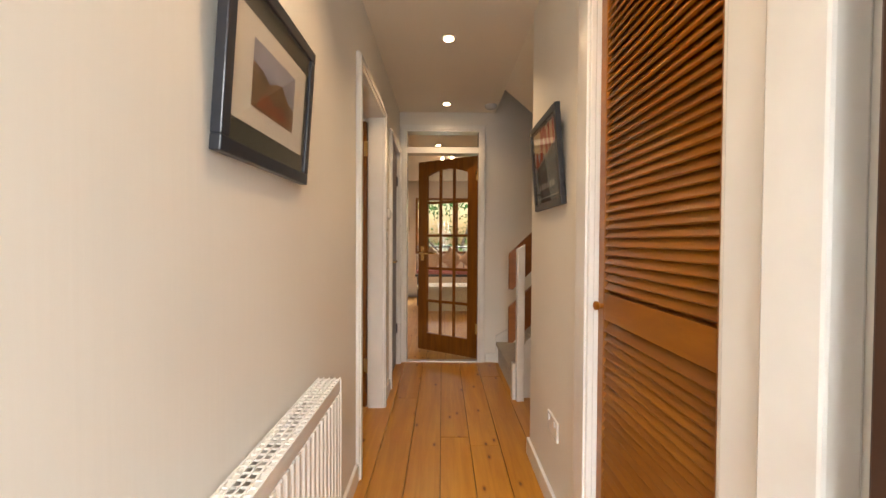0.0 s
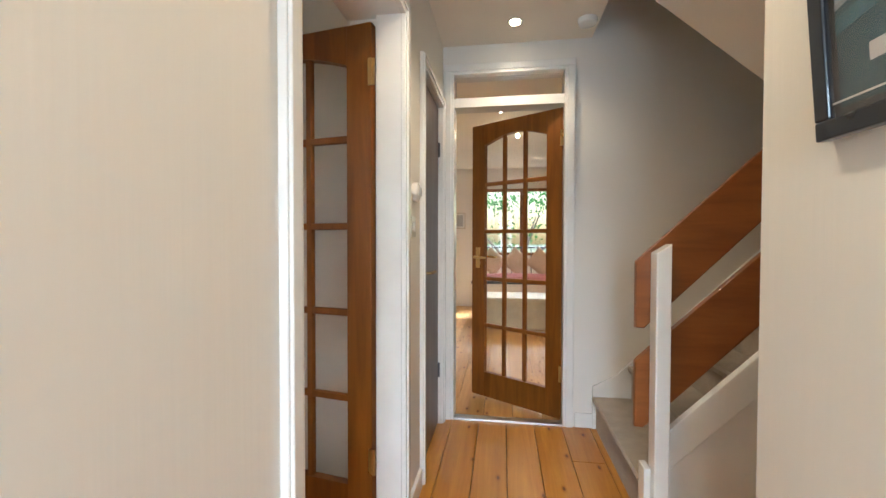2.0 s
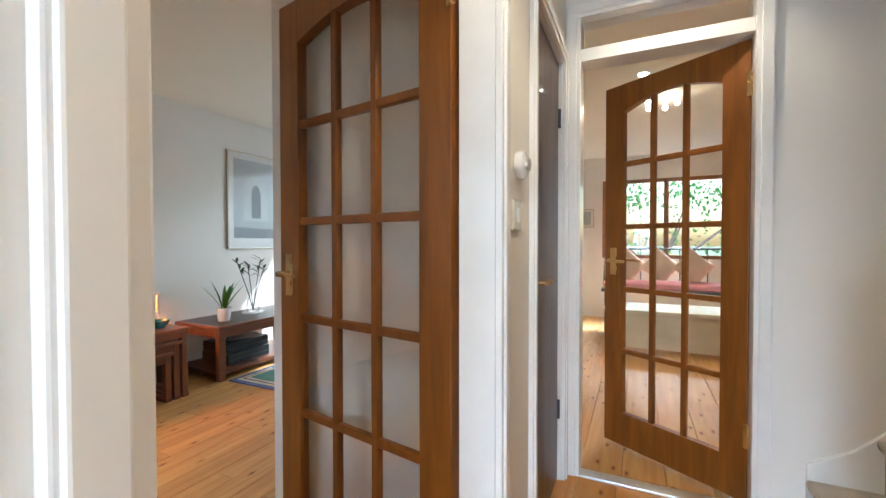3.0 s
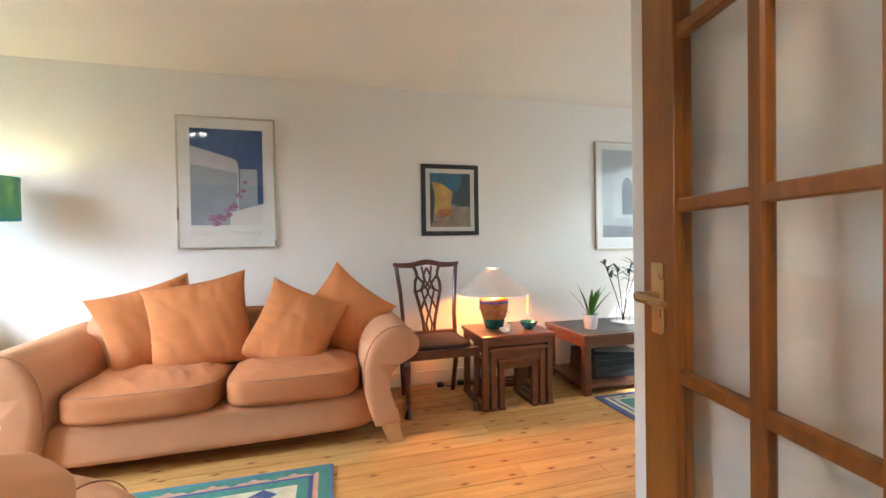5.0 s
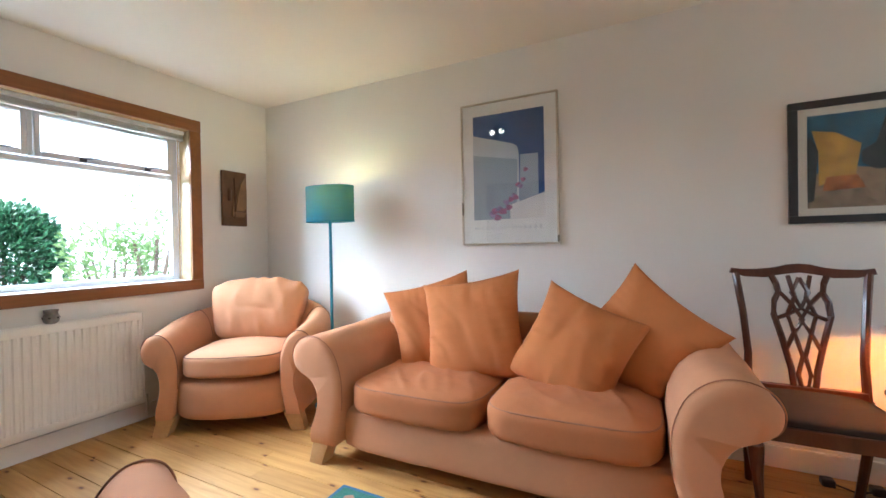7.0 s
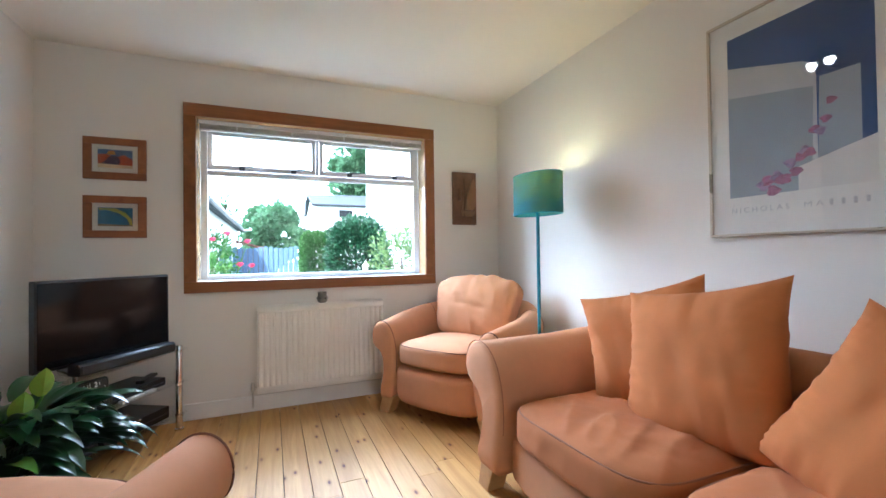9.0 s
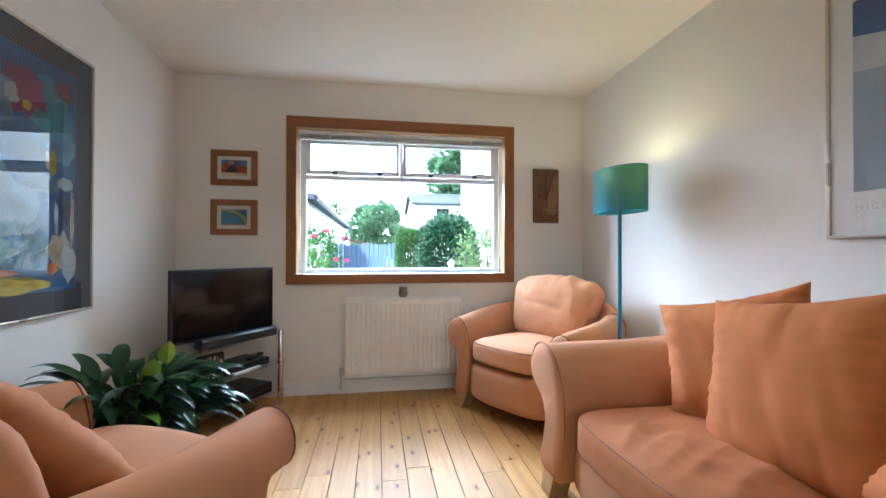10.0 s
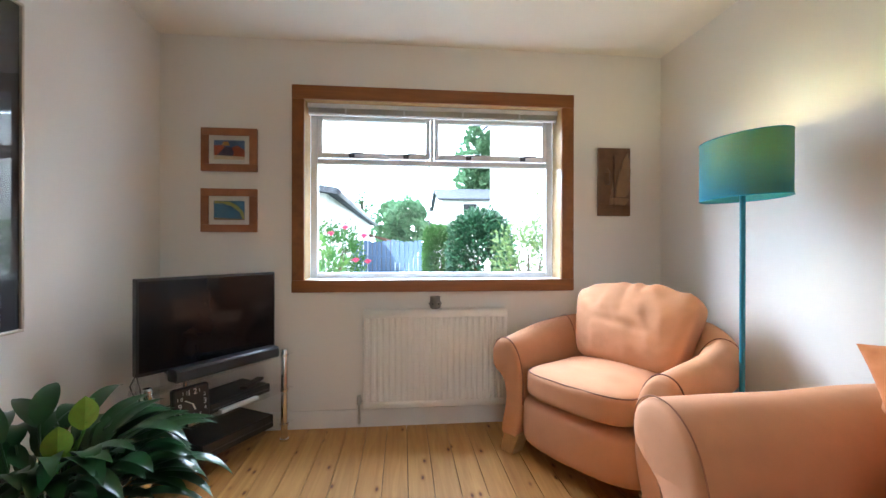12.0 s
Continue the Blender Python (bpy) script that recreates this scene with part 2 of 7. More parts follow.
M_PICGLASS = clear_pane("picture_glass", 1.0)
M_WINGLASS = clear_pane("window_glass", 0.35)
M_DOORGLASS = clear_pane("door_glass", 1.1)
M_GLASS_G = clear_pane("shelf_glass", 1.2)
M_CARPET = surface("beige_carpet", (0.42, 0.35, 0.26), 0.95, vary=0.16, scale=12, fine=300, rel=0.9, sheen=0.3)
M_SUEDE = fabric("peach_suede", (0.585, 0.276, 0.134), 0.10)
M_SEAT = fabric("terracotta_seat_cloth", (0.52, 0.188, 0.066), 0.26)
M_PILLOW = fabric("orange_cushion_cloth", (0.56, 0.192, 0.052), 0.06)
M_PIPE = surface("brown_piping", (0.22, 0.09, 0.05), 0.8, vary=0.1)
M_SEAM = surface("suede_seam", (0.36, 0.155, 0.08), 0.85, vary=0.1)
M_FOOT = wood("pale_beech_foot", (0.42, 0.23, 0.09), (0.55, 0.33, 0.14), 0.4)
M_MAHOG = wood("dark_mahogany", (0.055, 0.014, 0.007), (0.12, 0.035, 0.015), 0.28, (14, 14, 3), coat=0.35)
M_TEAK = wood("red_brown_rosewood", (0.10, 0.028, 0.010), (0.19, 0.062, 0.021), 0.3, (14, 2, 14), coat=0.3)
M_BLACKCLOTH = surface("black_seat_cloth", (0.020, 0.017, 0.017), 0.9, vary=0.2, fine=260, rel=0.3)
M_BLACK = surface("black_plastic", (0.013, 0.013, 0.014), 0.35, vary=0.1, rel=0.03)
M_SCREEN = surface("black_screen_glass", (0.006, 0.006, 0.007), 0.08, vary=0.02, rel=0.0, spec=0.22)
M_TEALMETAL = surface("teal_painted_metal", (0.02, 0.20, 0.28), 0.35, vary=0.06, rel=0.02)
M_TEALSHADE = sheet("teal_lampshade_cloth", (0.014, 0.21, 0.36), (0.38, 0.44, 0.13), 0.33)
M_CREAMSHADE = sheet("cream_lampshade_cloth", (0.80, 0.70, 0.62), (0.80, 0.52, 0.34), 0.10)
M_POTW = surface("white_glazed_pot", (0.80, 0.80, 0.79), 0.25, vary=0.03, rel=0.02, coat=0.4)
M_CANDLE = surface("candle_wax", (0.75, 0.68, 0.55), 0.5, vary=0.05)
M_SOIL = surface("potting_soil", (0.035, 0.022, 0.014), 0.95, vary=0.4, fine=60, rel=0.8)
M_LEAF_D = foliage("glossy_dark_leaf", (0.006, 0.026, 0.009), (0.020, 0.070, 0.018), 0.28, 0.10)
M_LEAF_L = foliage("fresh_green_leaf", (0.09, 0.24, 0.03), (0.16, 0.36, 0.05), 0.4, 0.25)
M_SPATHE = surface("green_spathe", (0.24, 0.42, 0.05), 0.4, vary=0.3, scale=10, rel=0.1)
M_DIAL = surface("black_dial", (0.016, 0.016, 0.018), 0.4, vary=0.05, rel=0.0)
M_INK = surface("white_numerals", (0.75, 0.75, 0.73), 0.6, vary=0.02, rel=0.0)
M_GREYINK = surface("grey_print", (0.50, 0.50, 0.51), 0.8, vary=0.05, rel=0.0)
M_BLUEGREY = surface("grey_stoneware", (0.24, 0.23, 0.22), 0.5, vary=0.35, scale=30)

# ---- mesh helpers ----


def solid(name, bm, material, smooth=False, angle=None):
    bmesh.ops.recalc_face_normals(bm, faces=bm.faces)
    me = bpy.data.meshes.new(name)
    bm.to_mesh(me)
    bm.free()
    me.materials.append(material)
    if smooth:
        me.shade_smooth()
        if angle:
            me.set_sharp_from_angle(angle=radians(angle))
    return me


def thing(name, label, category, m=None, group="", kind=""):
    ob = new(name)
    ob.empty_display_size = 0.1
    if m is not None:
        ob.matrix_world = m
    return tagged(ob, label, category, group, kind)


def part(name, bm, material, parent, label="", smooth=False, angle=35):
    ob = new(name, solid(name, bm, material, smooth, angle))
    ob.parent = parent
    if label:
        tagged(ob, label)
    return ob


def setting(name, bm, material, label="", smooth=False):
    return tagged(new(name, solid(name, bm, material, smooth, 35)), label, kind="structure")


def box(bm, x0, x1, y0, y1, z0, z1, bevel=0.0, m=None):
    r = bmesh.ops.create_cube(bm, size=1.0)
    c = Matrix.Translation(((x0 + x1) / 2, (y0 + y1) / 2, (z0 + z1) / 2)) @ Matrix.Diagonal((x1 - x0, y1 - y0, z1 - z0, 1))
    bmesh.ops.transform(bm, matrix=c, verts=r["verts"])
    vs = r["verts"]
    if bevel:
        es = {e for v in vs for e in v.link_edges}
        q = bmesh.ops.bevel(bm, geom=list(es), offset=bevel, segments=2, affect="EDGES", profile=0.5)
        vs = list({v for f in q["faces"] for v in f.verts} | {v for v in vs if v.is_valid})
    if m is not None:
        bmesh.ops.transform(bm, matrix=m, verts=vs)
    return bm


def boxes(*rows, bevel=0.0):
    bm = bmesh.new()
    for r in rows:
        box(bm, *r, bevel=bevel)
    return bm


def lathe(profile, steps=24, sx=1.0, sy=1.0):
    """A turned body from (radius, height) pairs."""
    bm = bmesh.new()
    rings = []
    for r, z in profile:
        rings.append([bm.verts.new((sx * max(r, 1e-4) * math.cos(2 * math.pi * i / steps), sy * max(r, 1e-4) * math.sin(2 * math.pi * i / steps), z)) for i in range(steps)])
    for a, b in zip(rings, rings[1:]):
        for i in range(steps):
            j = (i + 1) % steps
            bm.faces.new((a[i], a[j], b[j], b[i]))
    bm.faces.new(rings[0][::-1])
    bm.faces.new(rings[-1])
    return bm


def tube(points, radius, sides=8, bm=None, closed=False):
    """A round bar along points; radius may be one number or one per point."""
    bm = bm or bmesh.new()
    pts = [Vector(p) for p in points]
    n = len(pts)
    rings = []
    up = Vector((0, 0, 1))
    for i, p in enumerate(pts):
        a, b = (pts[i - 1], pts[(i + 1) % n]) if closed else (pts[max(0, i - 1)], pts[min(n - 1, i + 1)])
        d = (b - a).normalized()
        side = d.cross(up)
        if side.length < 0.05:
            side = d.cross(Vector((0, 1, 0)))
        side.normalize()
        top = side.cross(d)
        r = radius[i] if isinstance(radius, (list, tuple)) else radius
        rings.append([bm.verts.new(p + r * (math.cos(2 * math.pi * k / sides) * side + math.sin(2 * math.pi * k / sides) * top)) for k in range(sides)])
    pairs = list(zip(rings, rings[1:])) + ([(rings[-1], rings[0])] if closed else [])
    for a, b in pairs:
        for k in range(sides):
            j = (k + 1) % sides
            bm.faces.new((a[k], a[j], b[j], b[k]))
    if not closed:
        bm.faces.new(rings[0][::-1])
        bm.faces.new(rings[-1])
    return bm


def prism(outline, axis, lo, hi, bm=None, bevel=0.0):
    """A flat outline of (a, b) pairs pushed along an axis: 'x' (a=y,b=z), 'y' (a=x,b=z) or 'z' (a=x,b=y)."""
    bm = bm or bmesh.new()

    def at(a, b, c):
        return {"x": (c, a, b), "y": (a, c, b), "z": (a, b, c)}[axis]
    lower = [bm.verts.new(at(a, b, lo)) for a, b in outline]
    upper = [bm.verts.new(at(a, b, hi)) for a, b in outline]
    fs = [bm.faces.new(lower[::-1]), bm.faces.new(upper)]
    n = len(outline)
    for i in range(n):
        j = (i + 1) % n
        fs.append(bm.faces.new((lower[i], lower[j], upper[j], upper[i])))
    if bevel:
        es = list(fs[0].edges) + list(fs[1].edges)
        bmesh.ops.bevel(bm, geom=es, offset=bevel, segments=2, affect="EDGES", profile=0.5)
    return bm


def soft_block(sx, sy, sz, puff=0.04, power=5.0, n=14, wrinkle=0.004, seed=0, crown=0.0, folds=0.0):
    """A stuffed block centred on the origin: a cube pushed towards a rounded shape, with crown on top and soft wrinkles."""
    bm = bmesh.new()
    bmesh.ops.create_cube(bm, size=2.0)
    bmesh.ops.subdivide_edges(bm, edges=bm.edges[:], cuts=n, use_grid_fill=True)
    off = Vector((seed * 3.7, seed * 1.3, seed * 2.1))
    for v in bm.verts:
        c = v.co
        k = (abs(c.x) ** power + abs(c.y) ** power + abs(c.z) ** power) ** (1 / power)
        p = c / k
        q = Vector((p.x * sx / 2, p.y * sy / 2, p.z * sz / 2))
        f = (1 - min(1, abs(p.x)) ** 2) * (1 - min(1, abs(p.y)) ** 2)
        q.z += (puff if p.z > 0 else -puff * 0.3) * f + (crown * f if p.z > 0 else 0)
        w = noise.noise(q * 9 + off) + 0.5 * noise.noise(q * 22 + off)
        if folds:
            ridge = 1 - abs(noise.noise(Vector((q.x * 3.2 + 1.6 * q.y, q.y * 1.5, q.z * 2)) * 2.2 + off)) * 2.6
            w = (0.15 + 0.85 * min(1.0, 2.2 * f)) * (w + folds * max(0.0, ridge) ** 2)
        q += p.normalized() * wrinkle * w
        v.co = q
    return bm


def pillow(w, h, d, seed=0, n=40):
    """A scatter cushion in the xz plane with pointed corners, pinched sides and folds."""
    bm = bmesh.new()
    grid = {}
    off = Vector((seed * 5.1, seed * 2.3, 7.0))
    for s in (1, -1):
        for i in range(n + 1):
            for j in range(n + 1):
                u, v = 2 * i / n - 1, 2 * j / n - 1
                edge = i in (0, n) or j in (0, n)
                if edge and s == -1:
                    grid[s, i, j] = grid[1, i, j]
                    continue
                pinch_u = 1 - 0.09 * (1 - v * v) ** 1.0 * abs(u) ** 3
                pinch_v = 1 - 0.10 * (1 - u * u) ** 1.0 * abs(v) ** 3
                x, z = u * pinch_u * pinch_v ** 0 * w / 2, v * pinch_v * h / 2
                x *= 1 - 0.03 * (1 - v * v) * abs(u)
                t = ((1 - abs(u) ** 2.6) * (1 - abs(v) ** 2.6)) ** 0.55
                y = s * d / 2 * t
                fold = noise.noise(Vector((x * 7, z * 7, s)) + off)
                fold2 = noise.noise(Vector((x * 16 + 3 * z, z * 5, s * 2)) + off)
                along, depth = (v, abs(u)) if abs(u) > abs(v) else (u, abs(v))
                pucker = noise.noise(Vector((along * 13, 3.0 if abs(u) > abs(v) else 9.0, s + depth * 0.8)) + off)
                sag = max(0.0, 1 - abs(noise.noise(Vector((x * 4 + 2 * z, z * 2.5 - x, s * 3)) + off)) * 5) ** 2
                y += s * t * d * (0.045 * fold + 0.04 * fold2 - 0.03 * sag) + s * 0.018 * pucker * depth ** 3 * min(1.0, t * 3)
                grid[s, i, j] = bm.verts.new((x, y, z))
    for s in (1, -1):
        for i in range(n):
            for j in range(n):
                q = [grid[s, i, j], grid[s, i + 1, j], grid[s, i + 1, j + 1], grid[s, i, j + 1]]
                if len(set(q)) == 4:
                    try:
                        bm.faces.new(q if s == 1 else q[::-1])
                    except ValueError:
                        pass
    return bm


# ---- the rooms ----
XS, YW, XL, XH, XR, HC = -3.44, -0.372, -0.265, -0.058, 0.845, 2.4
YK = 4.25          # hall face of the kitchen wall
YF = 6.3           # far end of the living room
D0, D1, DZ = 2.335, 3.145, 2.02    # living room doorway

# floors under the boards
setting("floor", boxes((XS - 0.2, 4.0, YW - 0.25, 9.0, -0.12, -0.024)), surface("sub_floor", (0.10, 0.06, 0.03), 0.8), "dark timber sub-floor under the boards")

# walls
setting("wall_west", boxes((XS - 0.2, XS, YW - 0.3, YF + 0.2, -0.1, HC)), M_WALL, "off-white painted plaster wall behind the sofa")
WX0, WX1, WZ0, WZ1 = -2.755, -1.098, 0.905, 2.045
setting("wall_south", boxes((XS, WX0, YW - 0.3, YW, -0.1, HC), (WX1, XL - 0.0, YW - 0.3, YW, -0.1, HC), (WX0, WX1, YW - 0.3, YW, -0.1, WZ0), (WX0, WX1, YW - 0.3, YW, WZ1, HC)), M_WALL, "off-white painted wall round the window")
setting("wall_hall_partition", boxes((XL, XL + 0.09, YW - 0.3, D0 - 0.03, -0.1, HC), (XL, XL + 0.09, D1 + 0.03, 3.33, -0.1, HC), (XL, XL + 0.09, D0 - 0.03, D1 + 0.03, DZ + 0.03, HC)), M_WALL, "off-white painted partition on the living room side")
setting("wall_hall_west", boxes((XL + 0.09, XH, YW - 0.3, D0 - 0.03, -0.1, HC), (XL + 0.09, XH, D1 + 0.03, 3.53, -0.1, HC), (XL + 0.09, XH, D0 - 0.03, D1 + 0.03, DZ + 0.03, HC), (XL + 0.09, XH, 3.53, 4.19, 2.0, HC), (XL + 0.09, XH, 4.19, YK, -0.1, HC)), M_HALL, "cream ribbed wallpaper on the hall wall")
setting("wall_cupboard", boxes((-1.02, XL, 3.33, 3.43, -0.1, HC), (-1.02, -0.96, 3.43, YK + 0.13, -0.1, HC), (-0.96, XL, YK + 0.03, YK + 0.13, -0.1, HC), (XL, XL + 0.09, 3.33, YK + 0.13, -0.1, HC)), M_WALL, "off-white painted cupboard walls that jut into the room")
setting("wall_north", boxes((XS, -3.0, YF, YF + 0.2, -0.1, HC), (-1.2, -0.96, YF, YF + 0.2, -0.1, HC), (-3.0, -1.2, YF, YF + 0.2, -0.1, 0.25), (-3.0, -1.2, YF, YF + 0.2, 2.1, HC)), M_WALL, "off-white far wall of the living room")
setting("wall_dining", boxes((-1.02, -0.96, YK + 0.13, YF, -0.1, HC)), M_WALL, "off-white wall between dining end and kitchen")
setting("wall_hall_east", boxes((XR, XR + 0.10, YW - 0.3, 0.968, -0.1, HC), (XR, XR + 0.10, 1.635, 2.535, -0.1, HC), (XR, XR + 0.10, 0.968, 1.635, 2.05, HC), (XR + 0.10, 3.5, 2.435, 2.535, -0.1, HC), (XR + 0.5, XR + 0.6, YW - 0.3, 2.40, -0.1, HC)), M_HALL, "cream ribbed wallpaper beside the louvred cupboard")
setting("wall_hall_south", boxes((XL + 0.09, 0.02, YW - 0.3, YW, -0.1, HC), (0.80, XR, YW - 0.3, YW, -0.1, HC), (0.02, 0.80, YW - 0.3, YW, 2.05, HC)), M_HALL, "cream wall round the open front doorway")
KX0, KX1 = 0.015, 0.70
setting("wall_kitchen", boxes((XL + 0.09, KX0 - 0.03, YK, YK + 0.13, -0.1, HC), (KX1 + 0.03, 3.5, YK, YK + 0.13, -0.1, 4.6), (KX0 - 0.03, KX1 + 0.03, YK, YK + 0.13, 2.245, HC)), M_STAIRW, "plain off-white painted wall beside the stairs")
setting("wall_stair_side", boxes((3.5, 3.6, 2.4, YK + 0.13, -0.1, 4.6)), M_STAIRW, "plain off-white wall at the top of the stairs")
setting("wall_stairwell", boxes((0.86, 3.5, 3.55, 3.65, HC, 4.6), (0.76, 0.86, 3.55, YK, HC, 4.6)), M_STAIRW, "plain off-white upper stairwell wall")
setting("stairwell_ceiling", boxes((0.76, 3.6, 3.55, YK + 0.13, 4.6, 4.7)), M_CEIL, "white ceiling over the stairs")
setting("stair_soffit", prism([(0.86, HC), (2.1, 1.35), (2.1, HC)], "y", 2.537, 3.65), M_CEIL, "cream painted sloping soffit beside the stairs")
setting("ceiling", boxes((XS - 0.2, XL + 0.04, YW - 0.3, YF + 0.2, HC, HC + 0.15), (XL + 0.04, 0.86, YW - 0.3, YK + 0.13, HC, HC + 0.15), (0.86, 3.6, YW - 0.3, 3.55, HC, HC + 0.15)), M_CEIL, "cream-white textured plaster ceiling")
# kitchen shell
setting("wall_kitchen_far", boxes((-0.96, -0.2, 8.8, 8.9, -0.1, HC), (1.5, 3.6, 8.8, 8.9, -0.1, HC), (-0.2, 1.5, 8.8, 8.9, -0.1, 0.9), (-0.2, 1.5, 8.8, 8.9, 2.05, HC)), M_WALL, "off-white kitchen end wall")
setting("wall_kitchen_east", boxes((3.5, 3.6, YK + 0.13, 8.9, -0.1, HC)), M_WALL, "off-white kitchen side wall")
setting("wall_kitchen_west", boxes((-0.96, -0.90, YF, 8.8, -0.1, HC)), M_WALL, "off-white kitchen side wall")
setting("kitchen_ceiling", boxes((-1.0, 3.6, YK + 0.13, 8.9, HC, HC + 0.1)), M_CEIL, "cream-white kitchen ceiling")


def skirting(name, rows):
    bm = bmesh.new()
    for r in rows:
        box(bm, *r, bevel=0.004)
    setting(name, bm, M_WHITE, "white painted skirting board")


T = 0.016
skirting("baseboard_living", [(XS, XS + T, YW, YF, 0, 0.11), (XS + T, XL - T, YW, YW + T, 0, 0.11), (XL - T, XL, YW, D0 - 0.08, 0, 0.11), (-1.02, XL, 3.33 - T, 3.33, 0, 0.11), (-1.02 - T, -1.02, 3.33 - T, YF, 0, 0.11), (XS + T, -1.02 - T, YF - T, YF, 0, 0.11)])
skirting("baseboard_hall", [(XH, XH + T, YW, D0 - 0.066, 0, 0.09), (XH, XH + T, D1 + 0.066, 3.49, 0, 0.09), (XR - T, XR, 1.735, 2.535, 0, 0.09), (XR - T, 1.6, 2.535, 2.535 + T, 0, 0.09), (KX1 + 0.075, 0.895, YK - T, YK, 0, 0.09)])

# living room doorway lining and casing
setting("door_1_lining", boxes((XL, XH, D0 - 0.03, D0, 0, DZ), (-0.155, XH, D1, D1 + 0.03, 0, DZ), (XL, -0.155, D1 + 0.025, D1 + 0.03, 0, DZ), (XL, XH, D0 - 0.03, D1 + 0.03, DZ, DZ + 0.03)), M_WHITE, "white gloss door lining of the living room doorway")


def casing(name, axis, face, out, a0, a1, top, w=0.06, d=0.018):
    """Moulded frame round an opening on the wall face; out is +1 or -1."""
    bm = bmesh.new()
    for dw, dd, ow in ((0.0, d, 0.0), (0.018, d + 0.007, 0.006)):
        lo, hi = (face, face + dd) if out > 0 else (face - dd, face)
        for p, q, z0, z1 in ((a0 - w + ow, a0 - dw, 0, top + dw), (a1 + dw, a1 + w - ow, 0, top + dw), (a0 - w + ow, a1 + w - ow, top + dw, top + w - ow)):
            if axis == "x":
                box(bm, lo, hi, p, q, z0, z1, bevel=0.003)
            else:
                box(bm, p, q, lo, hi, z0, z1, bevel=0.003)
    return setting(name, bm, M_WHITE, "white gloss moulded door casing")


casing("trim_living_door_hall", "x", XH, 1, D0, D1, DZ)
casing("trim_living_door_room", "x", XL, -1, D0, D1 + 0.02, DZ, 0.055)
casing("trim_cupboard_door", "x", XH, 1, 3.55, 4.165, 1.99, 0.05)
casing("trim_louvre_door", "x", XR, -1, 0.993, 1.61, 2.02, 0.12)
casing("trim_kitchen_door", "y", YK, -1, KX0, KX1, 2.215, 0.065)
setting("door_2_lining", boxes((KX0 - 0.03, KX0, YK, YK + 0.13, 0, 2.245), (KX1, KX1 + 0.03, YK, YK + 0.13, 0, 2.245), (KX0, KX1, YK, YK + 0.13, 2.215, 2.245), (KX0, KX1, YK, YK + 0.13, 2.012, 2.07)), M_WHITE, "white gloss kitchen doorway lining with a transom bar")
fan = thing("transom_window", "narrow clear glass transom over the kitchen door", "window", pose(0, 0, 0), kind="structure")
part("pane", boxes((KX0, KX1, YK + 0.05, YK + 0.056, 2.07, 2.215)), M_GLASS, fan)
setting("threshold_1", boxes((KX0, KX1, YK - 0.02, YK + 0.05, 0.0, 0.012), bevel=0.003), M_ALU, "silver metal threshold strip")
setting("trim_louvre_reveal", boxes((XR, XR + 0.10, 0.968, 0.993, 0, 2.05), (XR, XR + 0.10, 1.61, 1.635, 0, 2.05), (XR, XR + 0.10, 0.993, 1.61, 2.02, 2.05)), M_WHITE, "white gloss cupboard lining")
setting("trim_front_door", boxes((XR - 0.05, XR, 0.765, 0.865, 0, 2.1), bevel=0.006), M_WHITE, "white gloss post beside the front door")

# ---- doors ----


